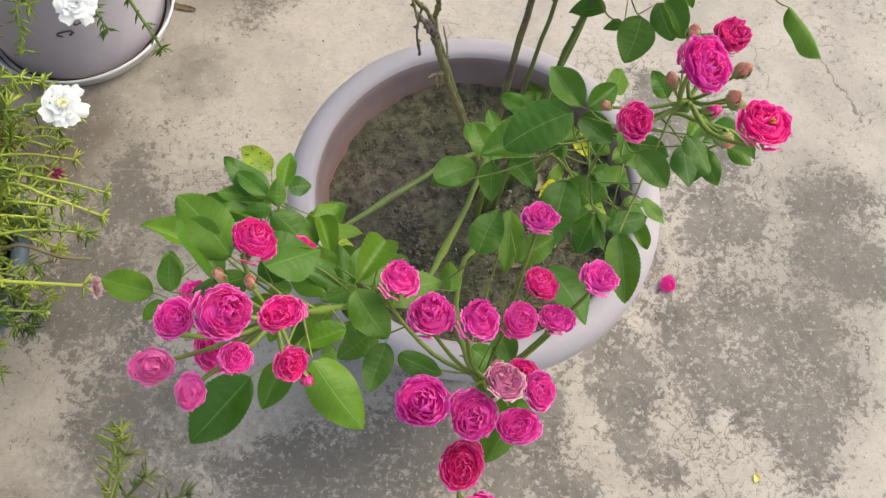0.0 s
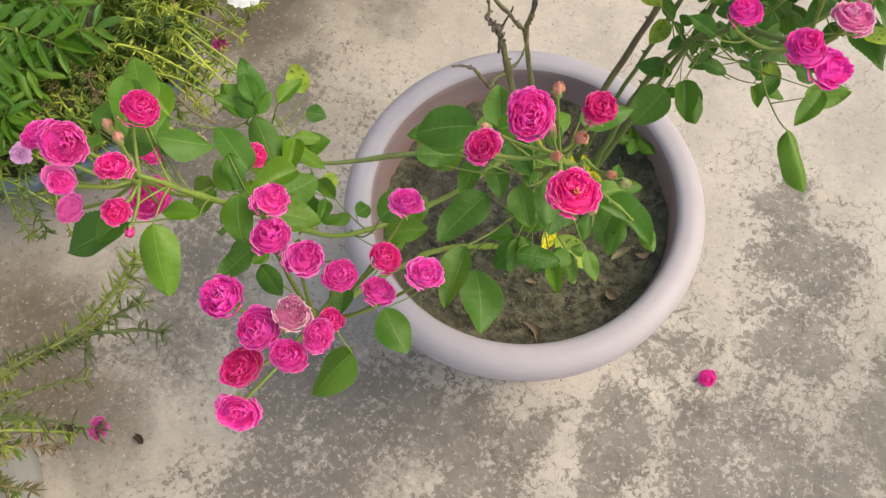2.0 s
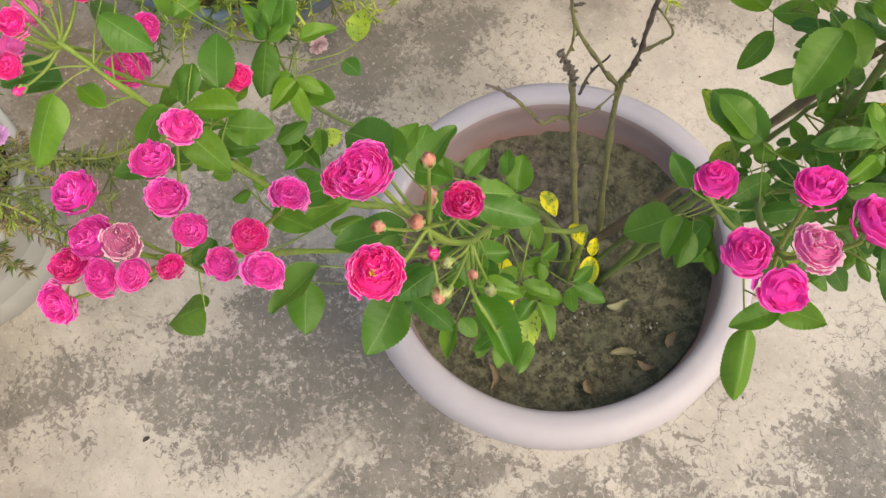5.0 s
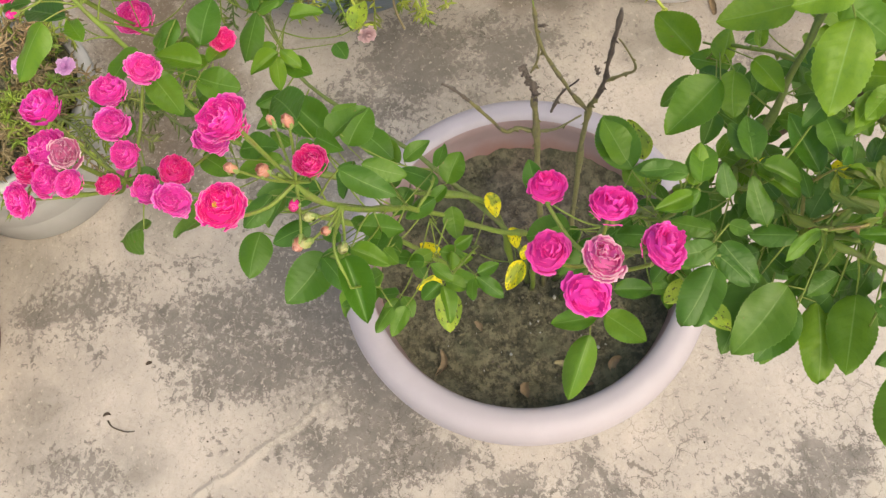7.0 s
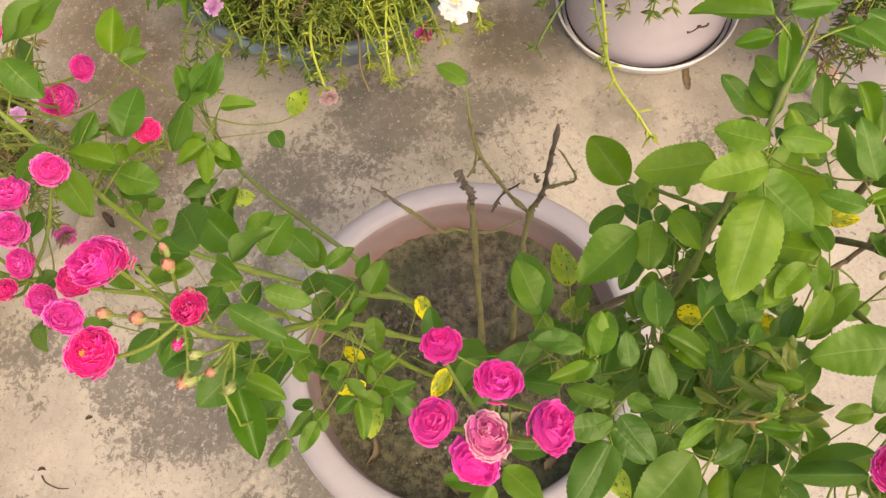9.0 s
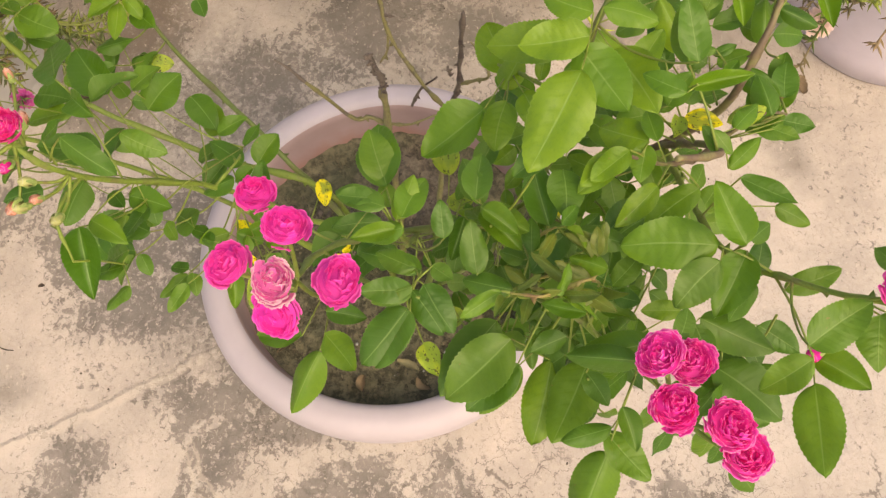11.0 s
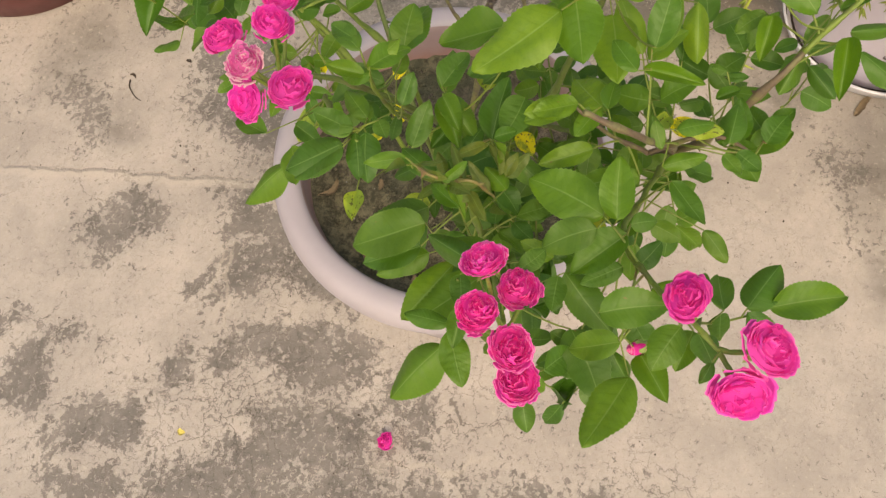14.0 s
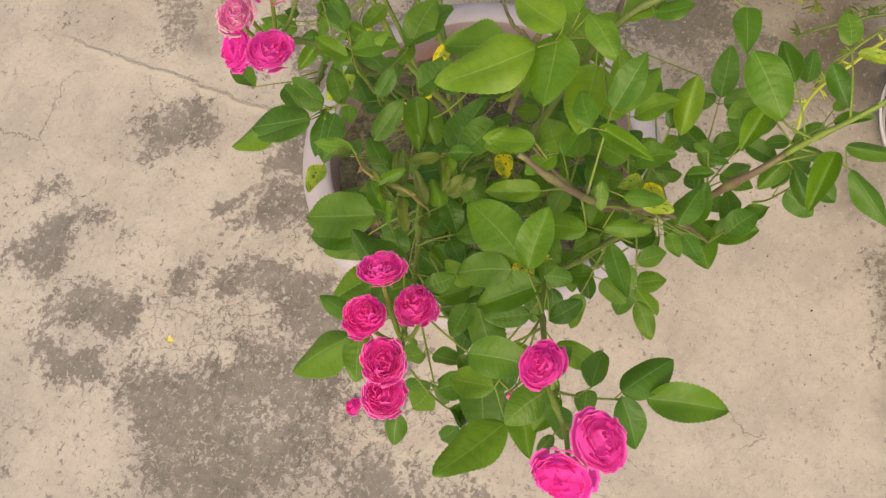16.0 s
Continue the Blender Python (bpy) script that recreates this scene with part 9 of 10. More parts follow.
part("stick", tube("stick", [(-0.090, -0.592, 0.002), (-0.078, -0.586, 0.003), (-0.066, -0.570, 0.002), (-0.062, -0.556, 0.003)], 0.0012, 0.0006, DARK_SCRAP, 6), twig)
bit("dry_leaf", (-0.098, -0.592, 0.0), (0.012, 0.005), "small dark crumb of dry leaf on the concrete", "leaf", DARK_SCRAP, 8)
bit("dry_leaf", (-0.366, -0.424, 0.0), (0.017, 0.012), "dark dry leaf crumb on the concrete", "leaf", DARK_SCRAP, 9, 0.6)
bit("dry_leaf", (-0.466, -0.462, 0.0), (0.035, 0.012), "dark curled dry leaf beside the grey planter", "leaf", DARK_SCRAP, 10, 0.6)
bit("dry_leaf", (-0.455, 0.485, 0.0), (0.045, 0.012), "reddish brown dry leaf beside the saucer", "leaf", DRY_LEAF, 11)
bit("dry_leaf", (-0.302, 0.630, 0.0), (0.032, 0.018), "brown dry leaf lying on the concrete", "leaf", DRY_LEAF, 12)
bit("dry_leaf", (-0.155, -0.520, 0.0), (0.010, 0.006), "dark crumb on the concrete", "leaf", DARK_SCRAP, 13)

SOIL_TOP = 0.2675
bit("soil_leaf", (0.116, 0.016, SOIL_TOP), (0.026, 0.009), "pale curled dry leaf lying on the soil", "leaf", PALE_SCRAP, 21, 0.7)
bit("soil_leaf", (0.128, -0.033, SOIL_TOP), (0.017, 0.011), "brown dry leaf lying on the soil", "leaf", DRY_LEAF, 22, 0.5)
bit("soil_leaf", (0.067, -0.115, SOIL_TOP), (0.030, 0.009), "brown curled dry leaf near the rim", "leaf", DRY_LEAF, 23, 0.7)
bit("soil_leaf", (0.067, 0.042, SOIL_TOP), (0.023, 0.011), "pale dry leaf lying on the soil", "leaf", PALE_SCRAP, 24, 0.3)
bit("soil_leaf", (0.132, 0.068, SOIL_TOP), (0.021, 0.011), "brown dry leaf lying on the soil", "leaf", DRY_LEAF, 25, 0.4)
bit("soil_leaf", (0.137, 0.030, SOIL_TOP), (0.019, 0.008), "brown dry leaf scrap on the soil", "leaf", DRY_LEAF, 28, 0.4)
bit("soil_leaf", (0.040, -0.060, SOIL_TOP), (0.014, 0.007), "brown dry leaf scrap on the soil", "leaf", DRY_LEAF, 29, 0.4)


seedling = thing("weed_seedling", (0.076, 0.152, SOIL_TOP), "small green weed seedling growing in the soil", "weed")
part("stem", tube("seedling_stem", [(0.080, 0.150, 0.262), (0.078, 0.150, 0.275), (0.074, 0.151, 0.290)], 0.0009, 0.0006, YOUNG_STEM, 6, 3), seedling)
for turn in range(6):
    way = Vector((math.cos(turn * 1.15), math.sin(turn * 1.15), 0.25 + 0.1 * (turn % 2)))
    part("leaflet", LEAFLETS[turn], seedling, matrix_along(Vector((0.074, 0.151, 0.276 + 0.004 * turn)), way, (0, 0, 1), 0.017, 0.029, 0.029), "", LIGHT)

LUMP = bmesh.new()
bmesh.ops.create_icosphere(LUMP, subdivisions=1, radius=1.0)
LUMP.verts.ensure_lookup_table()
LUMP_VERTS, LUMP_FACES = [tuple(v.co) for v in LUMP.verts], [tuple(v.index for v in f.verts) for f in LUMP.faces]
LUMP.free()


def crumbs(name, count, spots, size, mat, seed, label):
    """Loose clods and pebbles as one scatter."""
    rng = random.Random(seed)
    verts, faces = [], []
    for _ in range(count):
        cx, cy, cr, cz = rng.choice(spots)
        a, r = rng.uniform(0, 6.28), cr * math.sqrt(rng.random())
        x, y, s = cx + r * math.cos(a), cy + r * math.sin(a), rng.uniform(*size)
        b = len(verts)
        stretch = (rng.uniform(0.7, 1.3), rng.uniform(0.6, 1.1), rng.uniform(0.4, 0.8))
        for v in LUMP_VERTS:
            verts.append(tuple(q + s * 0.5 * d * e * rng.uniform(0.55, 1.3) for q, d, e in zip((x, y, cz + (SOIL_TILT * x if cz > 0.2 else 0.0)), v, stretch)))
        faces += [tuple(b + q for q in f) for f in LUMP_FACES]
    return tagged(new(name, mesh_of(name, verts, faces, mat)), label, "soil", kind="stuff")


CLOD = plain_material("dry_clod", rgb(0.115, 0.095, 0.070), 0.95, 0.5, 150.0, 0.4)
crumbs("soil_clods", 1500, [(POT[0], POT[1], 0.158, 0.265)], (0.0015, 0.006), SOIL, 31, "dark crumbs of soil in the pot")
crumbs("dry_clods", 70, [(-0.075, -0.035, 0.035, 0.268), (-0.03, 0.06, 0.05, 0.267)], (0.002, 0.007), CLOD, 32, "dry lumps of soil at the foot of the canes")
crumbs("soil_flecks", 260, [(POT[0], POT[1], 0.156, 0.2665)], (0.001, 0.0035), CLOD, 34, "pale specks of dry soil and chaff")
PALE_CHIP = plain_material("pale_chip", rgb(0.30, 0.30, 0.27), 0.8, 0.3, 200.0, 0.2)
crumbs("pale_chips", 30, [(POT[0] + 0.05, POT[1] - 0.02, 0.105, 0.2670)], (0.0015, 0.0045), PALE_CHIP, 36, "tiny pale chips scattered on the soil")
crumbs("dry_clods", 36, [(-0.072, -0.040, 0.030, 0.2675)], (0.004, 0.009), CLOD, 35, "heap of dry soil lumps near the canes")
crumbs("grit", 130, [(0.0, -0.4, 0.35, 0.001), (0.3, 0.1, 0.3, 0.001), (-0.3, 0.3, 0.3, 0.001)], (0.0012, 0.0035), DARK_SCRAP, 33, "scattered grit on the concrete")


# ---- the pots round about, with moss roses ----
NEEDLE_YELLOW = plain_material("yellow_moss_rose", rgb(0.40, 0.45, 0.06), 0.5, 0.25, 30.0, 0.05)
NEEDLE_FRESH = plain_material("fresh_moss_rose", rgb(0.27, 0.35, 0.045), 0.45, 0.25, 30.0, 0.05, 0.25)
NEEDLE_OLIVE = plain_material("olive_moss_rose", rgb(0.17, 0.19, 0.050), 0.55, 0.4, 30.0, 0.05, 0.3)
NEEDLE_LIGHT, NEEDLE_DRY = plain_material("moss_rose_needles", rgb(0.150, 0.225, 0.030), 0.45, 0.35, 30.0, 0.05, 0.45), plain_material("dry_moss_rose", rgb(0.24, 0.18, 0.09), 0.7, 0.4, 30.0, 0.1, 0.3)
MOSS_WHITE, MOSS_PURPLE, MOSS_LILAC = (0.94, 0.94, 0.95), (0.42, 0.03, 0.20), (0.66, 0.34, 0.62)


def needles(verts, faces, p, way, rng, count, length, thick):
    """A whorl of slim pointed succulent leaves round a place on a stem."""
    for _ in range(count):
        side = way.orthogonal().normalized() @ Matrix.Rotation(rng.uniform(0, 6.28), 3, way)
        d = (side + way * rng.uniform(0.1, 0.9)).normalized()
        n = d.cross(way).normalized()
        o = n.cross(d)
        ln = length * rng.uniform(0.6, 1.15)
        b = len(verts)
        mid = p + d * ln * 0.5 + Vector((0, 0, 0.06 * ln))
        for a in (0, 2.094, 4.189):
            verts.append(p + (n * math.cos(a) + o * math.sin(a)) * thick * 0.6)
        for a in (0, 2.094, 4.189):
            verts.append(mid + (n * math.cos(a) + o * math.sin(a)) * thick)
        verts.append(p + d * ln)
        for i in range(3):
            k = (i + 1) % 3
            faces.append((b + i, b + k, b + 3 + k, b + 3 + i))
            faces.append((b + 3 + i, b + 3 + k, b + 6))


def moss_stem(plant, points, seed, mat=None, thick=0.0017, length=0.018, gap=0.007, tuft=True):
    """One trailing stem of a moss rose with its needle leaves, as one part."""
    rng = random.Random(seed)
    line = smooth_line(points, 7)
    verts, faces = tube_data(line, thick, thick * 0.7, 6)
    travelled = 0.0
    for a, b in zip(line, line[1:]):
        travelled += (b - a).length
        if travelled > gap:
            travelled = 0
            needles(verts, faces, b, (b - a).normalized(), rng, rng.choice((2, 2, 3, 3)), length, 0.0017)
    if tuft:
        needles(verts, faces, line[-1], (line[-1] - line[-2]).normalized(), rng, 8, length * 1.05, 0.0018)
    return part("stem", mesh_of("moss_stem", verts, faces, mat or MOSS_STEM), plant)


def moss_rose(place, radius, rim_z, count, seed, label, group, dry=0.15, reach=(0.10, 0.20), aim=None, tall=0.08):
    """A bushy moss rose: stems that rise from the pot and spill over its rim."""
    rng = random.Random(seed)
    plant = thing("moss_rose", (*place, rim_z - 0.02), label, "moss rose", group)
    for s in range(count):
        a = rng.uniform(0, 6.28) if aim is None or rng.random() < 0.35 else aim + rng.gauss(0, 0.7)
        r0 = radius * math.sqrt(rng.random()) * 0.92
        ln = rng.uniform(*reach)
        up = rng.uniform(0.25, 1.0) * tall
        p0 = Vector((place[0] + r0 * math.cos(a), place[1] + r0 * math.sin(a), rim_z - 0.02))
        d = Vector((math.cos(a + rng.gauss(0, 0.5)), math.sin(a + rng.gauss(0, 0.5)), 0))
        p1 = p0 + d * ln * 0.35 + Vector((0, 0, up))
        p2 = p0 + d * ln * 0.75 + Vector((0, 0, up * 1.05))
        out = (p0.xy - Vector(place)).length / radius
        p3 = p0 + d * ln + Vector((0, 0, up * 0.8 - (0.06 * rng.random() if out > 0.75 else -0.02)))
        moss_stem(plant, [p0, p1, p2, p3], seed * 1000 + s, NEEDLE_DRY if rng.random() < dry else (NEEDLE_LIGHT if rng.random() < 0.6 else MOSS_STEM))
    return plant


def open_flower_mesh(seed):
    """A loose double flower of unit radius: rings of broad petals lying open."""
    rng = random.Random(seed)
    verts, faces, uvs = [], [], []
    for count, r, z, w in ((8, 0.95, 0.02, 0.34), (8, 0.74, 0.20, 0.30), (7, 0.48, 0.33, 0.24), (6, 0.26, 0.38, 0.16)):
        turn = rng.uniform(0, 6.28)
        for n in range(count):
            a = turn + 2 * math.pi * n / count + rng.uniform(-0.2, 0.2)
            petal_sheet(verts, faces, uvs, a, (0.05, -0.12), (r * rng.uniform(0.85, 1.1), z + rng.uniform(-0.06, 0.08)), w * rng.uniform(0.8, 1.2), 0.5 * rng.random(), rng)
    return mesh_of("open_petals", verts, faces, PETAL, uvs)


OPEN_FLOWERS = [open_flower_mesh(61), open_flower_mesh(62)]


def moss_flower(plant, place, size, way, colour, label=""):
    part("flower", LEAF_RNG.choice(OPEN_FLOWERS), plant, facing(Vector(place), way, size, LEAF_RNG.uniform(0, 360)), label, colour)


def split_pot(pot, place, profile, i, j, mat):
    """A turned pot in three parts: outer wall up to ring i, rim up to ring j, inner wall."""
    at = Matrix.Translation((*place, 0))
    part("outer_wall", lathe("outer_wall", profile[:i + 1], mat, 96), pot, at)
    part("rim", lathe("rim", profile[i:j + 1], mat, 96), pot, at)
    part("inner_wall", lathe("inner_wall", profile[j:], mat, 96), pot, at)


def pot_soil(place, radius, height, label):
    ob = tagged(new("pot_soil", soil_disc("pot_soil", radius, height, 0.006, 12, 40)), label, "soil", kind="stuff")
    ob.location = (*place, 0)


# the blue-grey bowl
bowl = thing("bowl_planter", (-0.80, -0.025, 0), "wide blue-grey plastic bowl planter full of trailing plants", "pot")
split_pot(bowl, (-0.80, -0.025), [(0.0, 0.0), (0.150, 0.0), (0.165, 0.010), (0.200, 0.07), (0.228, 0.125), (0.243, 0.132), (0.2475, 0.141), (0.246, 0.151), (0.238, 0.156), (0.229, 0.152), (0.222, 0.130), (0.205, 0.105), (0.0, 0.10)], 4, 9, POT_BLUE)
bowl_soil = tagged(new("bowl_soil", soil_disc("bowl_soil", 0.221, 0.128, 0.008, 16, 48)), "dark soil in the blue-grey bowl", "soil", kind="stuff")
bowl_soil.location = (-0.80, -0.025, 0)
bowl_plant = moss_rose((-0.80, -0.025), 0.215, 0.155, 190, 41, "bushy yellow-green moss rose spilling over the blue-grey bowl", "moss roses", 0.10, (0.05, 0.105), -0.1, 0.075)
moss_flower(bowl_plant, (-0.513, 0.080, 0.199), 0.014, (0.6, 0.1, 0.5), MOSS_PURPLE, "half-closed purple moss rose flower")
moss_flower(bowl_plant, (-0.483, 0.126, 0.284), 0.027, (0.3, -0.3, 0.9), MOSS_WHITE, "white double moss rose flower")
moss_flower(bowl_plant, (-0.4800, 0.1230, 0.2930), 0.0065, (0.3, -0.3, 0.9), (0.90, 0.88, 0.62), "pale yellow heart of the white flower")
moss_flower(bowl_plant, (-0.62, -0.20, 0.24), 0.016, (0.3, -0.3, 0.9), MOSS_LILAC)
moss_flower(bowl_plant, (-0.436, -0.072, 0.213), 0.015, (0.8, 0.1, 0.1), (0.62, 0.42, 0.44), "faded hanging moss rose flower")
for k, (x, y, z) in enumerate([(-0.59, -0.14, 0.11), (-0.559, -0.003, 0.10), (-0.533, 0.017, 0.10), (-0.51, 0.12, 0.20), (-0.48, 0.125, 0.265), (-0.513, 0.080, 0.197), (-0.495, 0.06, 0.17), (-0.48, 0.02, 0.15), (-0.50, 0.16, 0.20)]):
    foot = (x - 0.11, y * 0.9, 0.165)
    moss_stem(bowl_plant, [foot, (x - 0.06, y * 0.95, max(0.20, z + 0.01)), (x - 0.015, y, max(z + 0.02, 0.16)), (x, y, z)], 700 + k, NEEDLE_FRESH, 0.0019, 0.018, 0.008)
    if k != 5:
        moss_stem(bowl_plant, [(x - 0.13, y * 0.9 + 0.02, 0.160), (x - 0.09, y + 0.015, max(0.21, z + 0.03)), (x - 0.05, y + 0.02, max(z + 0.045, 0.19)), (x - 0.028, y + 0.024, z + 0.03)], 760 + k, NEEDLE_FRESH if k % 3 else NEEDLE_LIGHT, 0.0018, 0.018, 0.008)

# stems that hang out over the concrete from the bowl's edge
OVERHANG = ((-0.443, 0.046, 0.218), (-0.443, 0.016, 0.216), (-0.487, 0.015, 0.17), (-0.508, -0.005, 0.17), (-0.530, 0.129, 0.17), (-0.500, 0.105, 0.19), (-0.565, -0.150, 0.17),
            (-0.591, -0.224, 0.16), (-0.581, -0.179, 0.17), (-0.553, -0.130, 0.17), (-0.504, -0.092, 0.18), (-0.512, 0.072, 0.19), (-0.540, 0.040, 0.19), (-0.525, 0.020, 0.20))
for k, (x, y, z) in enumerate(OVERHANG):
    dy = 0.03 * math.sin(k * 2.3)
    moss_stem(bowl_plant, [(x - 0.15, y * 0.8 + dy, 0.160), (x - 0.10, y + dy, z + 0.035), (x - 0.05, y + 0.4 * dy, z + 0.03), (x, y, z)], 800 + k, NEEDLE_YELLOW if k % 4 == 1 else NEEDLE_FRESH, 0.0021, 0.017, 0.009)
    if k in (0, 2, 3, 5, 6, 10):
        part("bud", LEAF_RNG.choice(BUDS), bowl_plant, facing(Vector((x + 0.002, y, z - 0.003)), (0.5, 0.1, -0.6), 0.0042, 0), "pale yellow-green bud", (0.60, 0.62, 0.22))
moss_stem(bowl_plant, [(-0.62, -0.06, 0.165), (-0.56, -0.072, 0.225), (-0.50, -0.078, 0.238), (-0.448, -0.074, 0.222)], 830, NEEDLE_YELLOW, 0.0027, 0.018, 0.030)
part("stem", tube("withered_stem", [(-0.60, -0.03, 0.165), (-0.55, -0.012, 0.19), (-0.50, -0.020, 0.175), (-0.468, -0.016, 0.16)], 0.0024, 0.0017, NEEDLE_DRY, 7, 6), bowl_plant, None, "bare brown withered stem")
TUFTS = random.Random(19)
for k in range(34):
    x, y = TUFTS.uniform(-0.66, -0.555), TUFTS.uniform(0.02, 0.20)
    top = TUFTS.uniform(0.20, 0.29)
    moss_stem(bowl_plant, [(x - 0.05, y * 0.85, 0.155), (x - 0.03, y, 0.19), (x - 0.01, y + 0.01, top - 0.02), (x, y + TUFTS.uniform(-0.01, 0.02), top)], 840 + k, NEEDLE_FRESH if k % 3 else NEEDLE_LIGHT, 0.0020, 0.022, 0.008)


def feather_leaf(plant, root, tip, pairs, size, up, tint):
    """A marigold leaf: a stalk with pairs of narrow blades."""
    a, b = Vector(root), Vector(tip)
    way = (b - a).normalized()
    side = way.cross(Vector(up)).normalized()
    stalk = part("leaf", tube("leaf_stalk", [a, a.lerp(b, 0.5) + Vector((0, 0, 0.01)), b], 0.0013, 0.0006, YOUNG_STEM, 6, 4), plant)
    for k in range(pairs):
        f = 0.3 + 0.7 * k / max(1, pairs - 1)
        foot = a.lerp(b, f) + Vector((0, 0, 0.04 * math.sin(f * 3.14) * (b - a).length))
        ln = size * (0.75 + 0.45 * math.sin(f * 2.8))
        for s in (-1, 1):
            d = (side * s + way * 0.75 + Vector((0, 0, LEAF_RNG.uniform(-0.15, 0.15)))).normalized()
            part("leaflet", LEAF_RNG.choice(LEAFLETS), stalk, matrix_along(foot, d, up, ln * 0.24, ln, ln * 0.8), "", tint)
    part("leaflet", LEAF_RNG.choice(LEAFLETS), stalk, matrix_along(b, way, up, size * 0.26, size, size * 0.8), "", tint)


marigold = thing("marigold", (-0.83, -0.06, 0.13), "leafy green marigold with feathery leaves in the blue-grey bowl", "marigold")
MARIGOLD_FRONDS = (
    ((-0.80, -0.085, 0.27), (-0.668, -0.052, 0.262)), ((-0.79, -0.135, 0.26), (-0.685, -0.098, 0.25)),
    ((-0.78, -0.185, 0.24), (-0.678, -0.165, 0.235)), ((-0.77, -0.205, 0.22), (-0.69, -0.235, 0.205)), ((-0.78, -0.04, 0.26), (-0.70, 0.0, 0.27)),
)
MG = random.Random(77)
for k in range(5):
    a = MG.uniform(0, 6.28)
    x, y = -0.80 + 0.07 * math.cos(a), -0.12 + 0.07 * math.sin(a)
    part("stem", tube("marigold_stem", [(x, y, 0.125), (x + 0.01, y, 0.20), (x + 0.03 * math.cos(a), y + 0.03 * math.sin(a), 0.28)], 0.003, 0.002, GREEN_STEM, 7, 5), marigold)
    for q in range(6):
        z = 0.17 + 0.022 * q
        b = a + q * 2.2 + MG.uniform(-0.4, 0.4)
        root = Vector((x + 0.01 + 0.02 * math.cos(a) * q / 6, y, z))
        feather_leaf(marigold, root, root + Vector((math.cos(b) * 0.11, math.sin(b) * 0.11, MG.uniform(-0.01, 0.04))), 5, 0.046, (0.2, -0.1, 1), MG.choice((GREEN, DARK, GREEN)))
for root, tip in MARIGOLD_FRONDS:
    feather_leaf(marigold, root, tip, 5, 0.050, (0.3, -0.3, 1), GREEN)

# the lilac pot on its saucer
SP = (-0.612, 0.470)
saucer = thing("saucer", (*SP, 0), "round white plastic saucer under the lilac pot", "saucer")
SAUCER_WHITE = plain_material("dusty_white_plastic", rgb(0.72, 0.70, 0.72), 0.5, 0.25, 40.0, 0.05)
part("dish", lathe("dish", [(0.0, 0.0), (0.128, 0.0), (0.142, 0.006), (0.150, 0.026), (0.1525, 0.030), (0.1520, 0.033), (0.1490, 0.033), (0.144, 0.012), (0.126, 0.0065), (0.0, 0.006)], SAUCER_WHITE, 96), saucer, Matrix.Translation((*SP, 0)))
part("gap_ring", lathe("saucer_gap_ring", [(0.120, 0.008), (0.139, 0.0095), (0.1425, 0.013)], DARK_SCRAP, 96), saucer, Matrix.Translation((*SP, 0)), "dark grimy ring painting the shaded gap in the saucer")
lilac = thing("flower_pot", (*SP, 0.008), "lilac plastic flower pot with dark scroll decoration in a saucer", "pot")
split_pot(lilac, SP, [(0.0, 0.008), (0.126, 0.008), (0.133, 0.014), (0.136, 0.06), (0.142, 0.16), (0.148, 0.235), (0.155, 0.242), (0.158, 0.256), (0.154, 0.268), (0.146, 0.266), (0.140, 0.235), (0.0, 0.225)], 5, 9, POT_LILAC)
SCROLL = plain_material("dark_print", rgb(0.10, 0.07, 0.07), 0.6, 0.3, 80.0, 0.0)


def scroll_on(pot, centre, angle, z, radius_at, turns, size):
    """A printed curl that follows the pot's wall."""
    pts = []
    for i in range(17):
        f = i / 16
        a = turns * 7.5 * (f - 0.5)
        u, v = size * (2.6 * (f - 0.5) + 0.55 * math.sin(a * 1.3)), size * 0.8 * math.cos(a) * (0.4 + abs(f - 0.5))
        rad = radius_at(z + v) + 0.0012
        pts.append((centre[0] + rad * math.cos(angle + u / rad), centre[1] + rad * math.sin(angle + u / rad), z + v))
    part("scroll", tube("scroll", pts, 0.0009, 0.0016, SCROLL, 5, 2), pot, None, "dark printed scroll")


wall_r = lambda z: 0.1335 + 0.062 * (z - 0.02)
for ang, z in ((-1.27, 0.132), (-1.02, 0.150), (0.155, 0.105)):
    scroll_on(lilac, SP, ang, z, wall_r, 1.2 if ang < -1.1 else -1.2, 0.011)
pot_soil(SP, 0.1425, 0.246, "dark soil in the lilac pot")
lilac_plant = moss_rose(SP, 0.13, 0.27, 70, 43, "moss rose with white flowers growing in the lilac pot", "moss roses", 0.1, (0.08, 0.16), -0.7, 0.07)
moss_stem(lilac_plant, [(-0.50, 0.36, 0.27), (-0.44, 0.31, 0.34), (-0.379, 0.286, 0.352), (-0.333, 0.274, 0.35), (-0.296, 0.264, 0.35), (-0.256, 0.262, 0.35), (-0.222, 0.276, 0.335), (-0.198, 0.288, 0.315)], 901, NEEDLE_YELLOW, 0.0025, 0.020, 0.022)
moss_stem(lilac_plant, [(-0.52, 0.36, 0.27), (-0.44, 0.28, 0.33), (-0.40, 0.23, 0.31), (-0.378, 0.203, 0.29)], 902, NEEDLE_LIGHT, 0.0022, 0.018, 0.014)
moss_stem(lilac_plant, [(-0.53, 0.35, 0.27), (-0.46, 0.30, 0.33), (-0.36, 0.27, 0.36), (-0.29, 0.26, 0.36)], 903, NEEDLE_LIGHT, 0.0022, 0.018, 0.02)
moss_flower(lilac_plant, (-0.470, 0.235, 0.33), 0.026, (0.3, -0.4, 0.8), MOSS_WHITE, "white double moss rose flower")
moss_flower(lilac_plant, (-0.40, 0.42, 0.36), 0.022, (0.4, -0.3, 0.8), MOSS_WHITE, "white double moss rose flower")

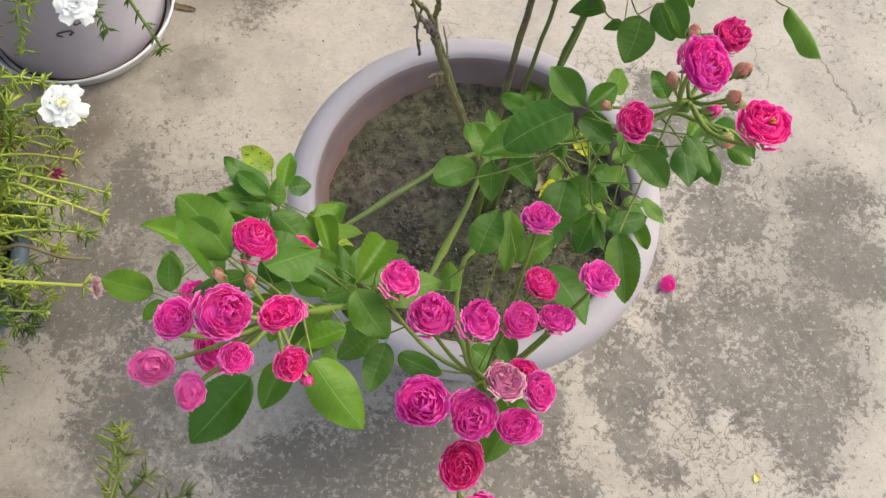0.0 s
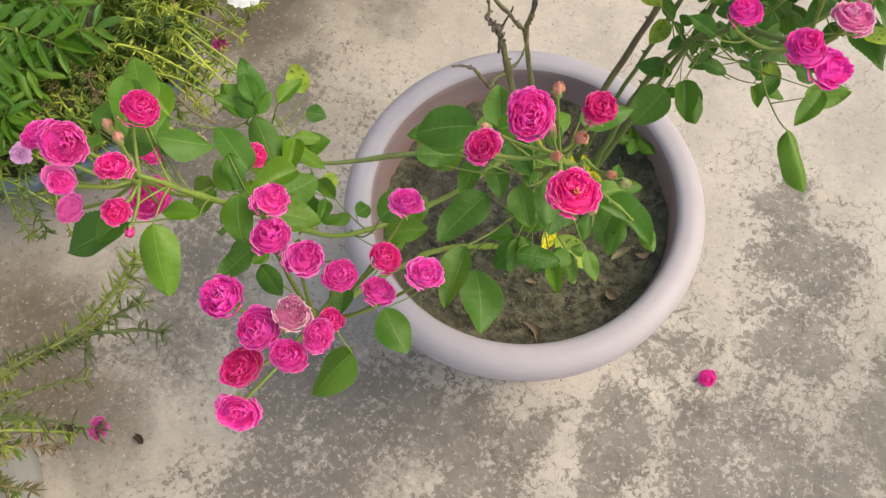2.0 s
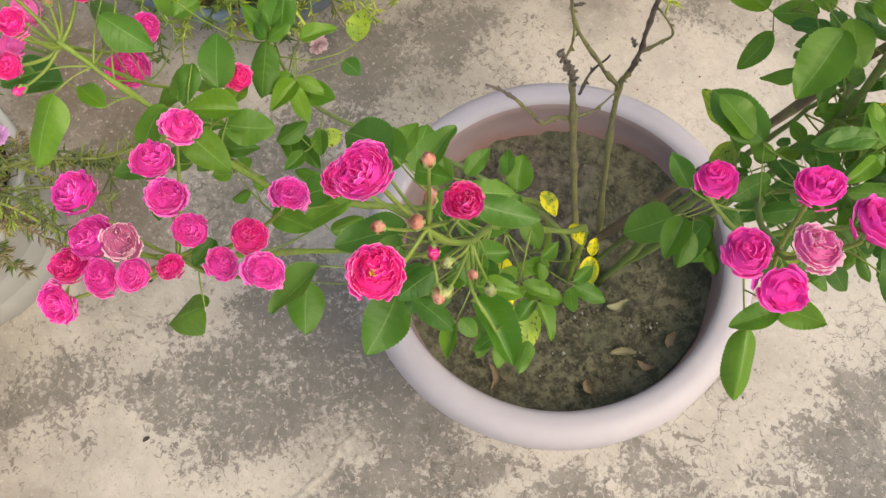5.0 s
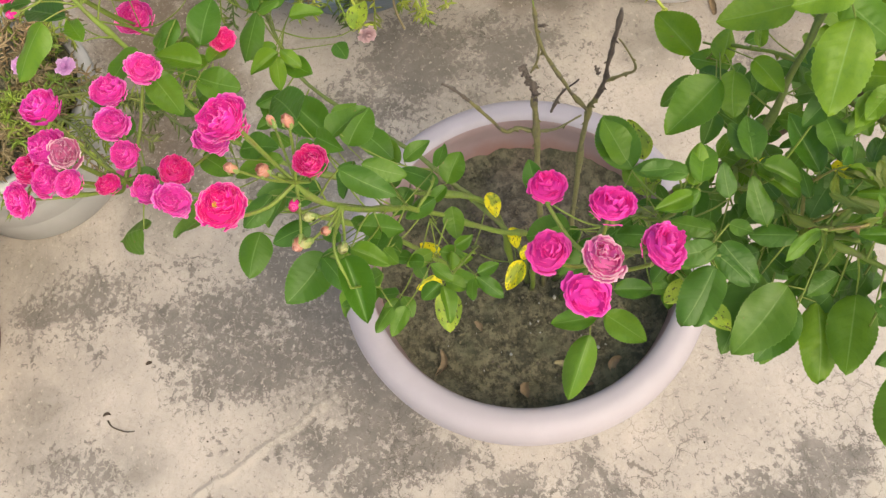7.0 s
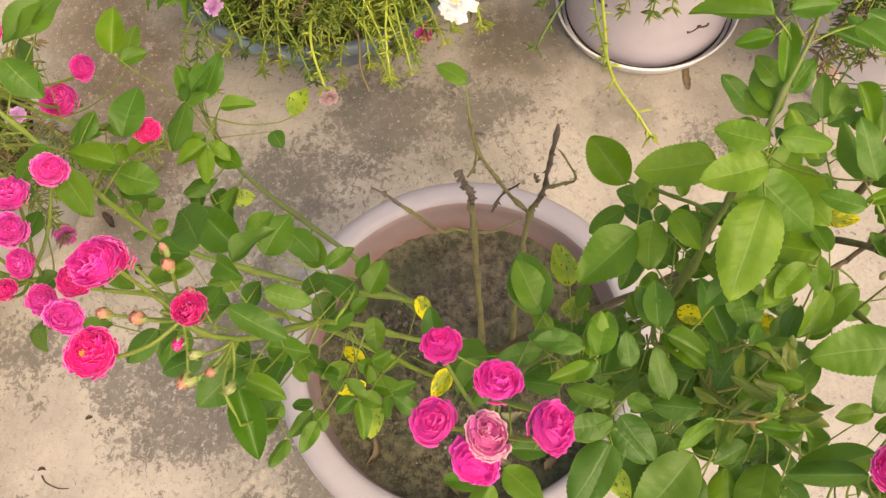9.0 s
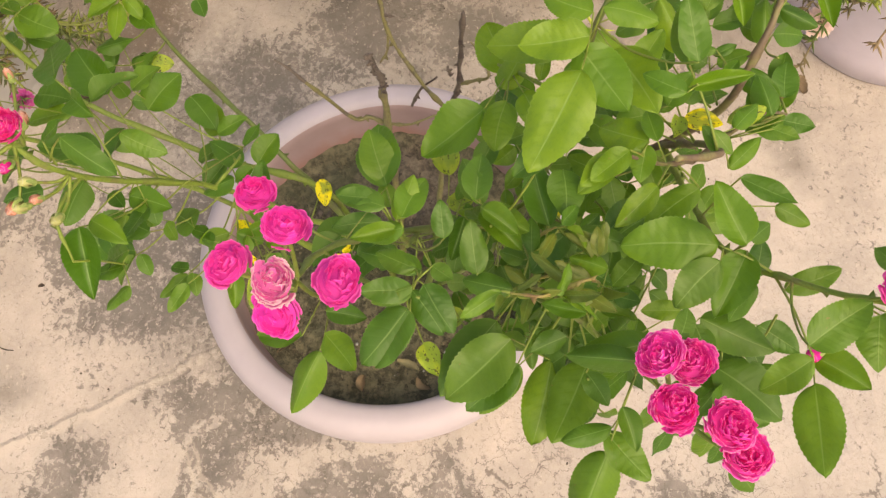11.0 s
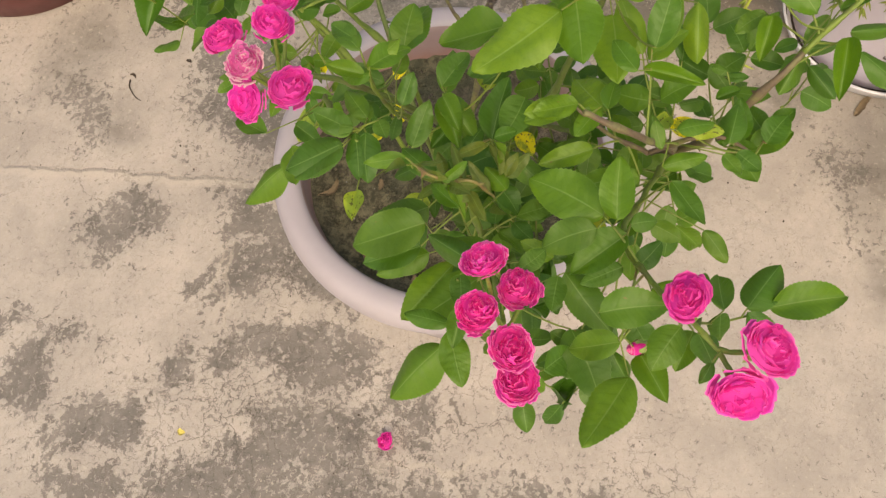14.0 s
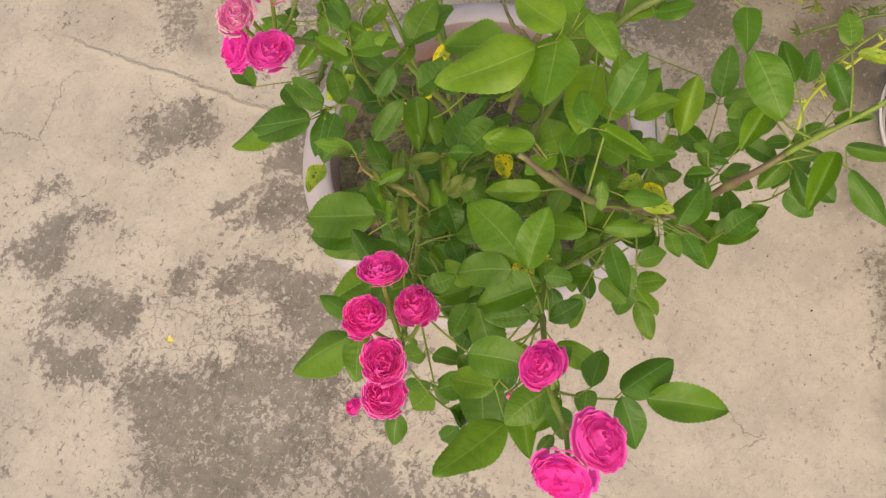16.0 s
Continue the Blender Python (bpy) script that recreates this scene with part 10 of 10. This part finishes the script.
# the second pale pot behind
BP = (-0.430, 0.800)
back_pot = thing("flower_pot", (*BP, 0), "pale lilac flower pot standing on the concrete", "pot")
split_pot(back_pot, BP, [(0.0, 0.0), (0.150, 0.0), (0.162, 0.006), (0.168, 0.05), (0.176, 0.16), (0.184, 0.235), (0.192, 0.242), (0.193, 0.258), (0.186, 0.266), (0.178, 0.262), (0.172, 0.235), (0.0, 0.225)], 5, 9, POT_LILAC)
pot_soil(BP, 0.1745, 0.246, "dark soil in the pale lilac pot")
back_plant = moss_rose(BP, 0.165, 0.27, 90, 47, "moss rose trailing from the pale lilac pot", "moss roses", 0.2, (0.08, 0.17), -0.9, 0.06)
moss_flower(back_plant, (-0.345, 0.635, 0.10), 0.024, (0.4, -0.4, 0.7), (0.80, 0.62, 0.56), "faded pale pink flower hanging over the pot")
moss_stem(back_plant, [(-0.36, 0.68, 0.27), (-0.32, 0.63, 0.28), (-0.30, 0.61, 0.20), (-0.29, 0.60, 0.08)], 904, NEEDLE_DRY, 0.002, 0.016, 0.02)
moss_stem(back_plant, [(-0.38, 0.67, 0.27), (-0.345, 0.63, 0.25), (-0.345, 0.634, 0.12)], 905, NEEDLE_LIGHT, 0.002, 0.016, 0.02)

# the pale grey planter
GP = (-0.543, -0.626)
grey_pot = thing("planter", (*GP, 0), "pale grey cement planter with faint ribs, standing on the concrete", "planter")
split_pot(grey_pot, GP, [(0.0, 0.0), (0.126, 0.0), (0.134, 0.006), (0.139, 0.06), (0.1395, 0.063), (0.142, 0.066), (0.145, 0.11), (0.1455, 0.113), (0.148, 0.116), (0.152, 0.17), (0.160, 0.176), (0.160, 0.196), (0.150, 0.200), (0.140, 0.194), (0.136, 0.165), (0.0, 0.16)], 9, 13, POT_GREY)
pot_soil(GP, 0.1375, 0.176, "dark soil in the pale grey planter")
grey_plant = moss_rose(GP, 0.130, 0.205, 120, 53, "half-dry moss rose with lilac flowers in the pale grey planter", "moss roses", 0.55, (0.04, 0.085), 0.9, 0.055)
moss_flower(grey_plant, (-0.309, -0.435, 0.242), 0.015, (0.5, 0.2, 0.2), (0.45, 0.06, 0.26), "half-closed purple moss rose flower")
moss_flower(grey_plant, (-0.465, -0.462, 0.30), 0.014, (0.2, 0.0, 0.9), MOSS_LILAC)
moss_flower(grey_plant, (-0.490, -0.520, 0.30), 0.014, (0.2, 0.0, 0.9), MOSS_LILAC)
for k, pts in enumerate([
    [(-0.50, -0.55, 0.21), (-0.42, -0.44, 0.29), (-0.37, -0.36, 0.30), (-0.335, -0.285, 0.34)],
    [(-0.50, -0.54, 0.21), (-0.43, -0.44, 0.27), (-0.36, -0.34, 0.29), (-0.345, -0.262, 0.33)],
    [(-0.41, -0.41, 0.28), (-0.36, -0.36, 0.30), (-0.31, -0.325, 0.30), (-0.285, -0.315, 0.30)],
    [(-0.49, -0.56, 0.21), (-0.40, -0.48, 0.27), (-0.34, -0.45, 0.27), (-0.309, -0.436, 0.243)],
    [(-0.49, -0.57, 0.21), (-0.41, -0.50, 0.26), (-0.37, -0.47, 0.24), (-0.355, -0.455, 0.20)],
    [(-0.48, -0.56, 0.21), (-0.42, -0.46, 0.24), (-0.40, -0.42, 0.22), (-0.375, -0.395, 0.21)],
    [(-0.50, -0.55, 0.21), (-0.44, -0.45, 0.28), (-0.40, -0.39, 0.29), (-0.36, -0.37, 0.28)],
    [(-0.41, -0.42, 0.28), (-0.37, -0.35, 0.30), (-0.352, -0.300, 0.32), (-0.350, -0.272, 0.33)],
    [(-0.42, -0.43, 0.28), (-0.375, -0.37, 0.28), (-0.350, -0.325, 0.29), (-0.322, -0.300, 0.31)],
]):
    moss_stem(grey_plant, pts, 950 + k, MOSS_STEM if k % 3 == 1 else NEEDLE_OLIVE, 0.0023, 0.021, 0.0085)

# the maroon pot
MP = (-0.285, -0.905)
red_pot = thing("flower_pot", (*MP, 0), "dark maroon plastic flower pot standing on the concrete", "pot")
split_pot(red_pot, MP, [(0.0, 0.0), (0.165, 0.0), (0.176, 0.006), (0.184, 0.05), (0.198, 0.15), (0.206, 0.19), (0.218, 0.195), (0.221, 0.21), (0.215, 0.222), (0.205, 0.220), (0.198, 0.19), (0.0, 0.18)], 5, 9, POT_RED)
pot_soil(MP, 0.2005, 0.203, "dark soil in the maroon pot")
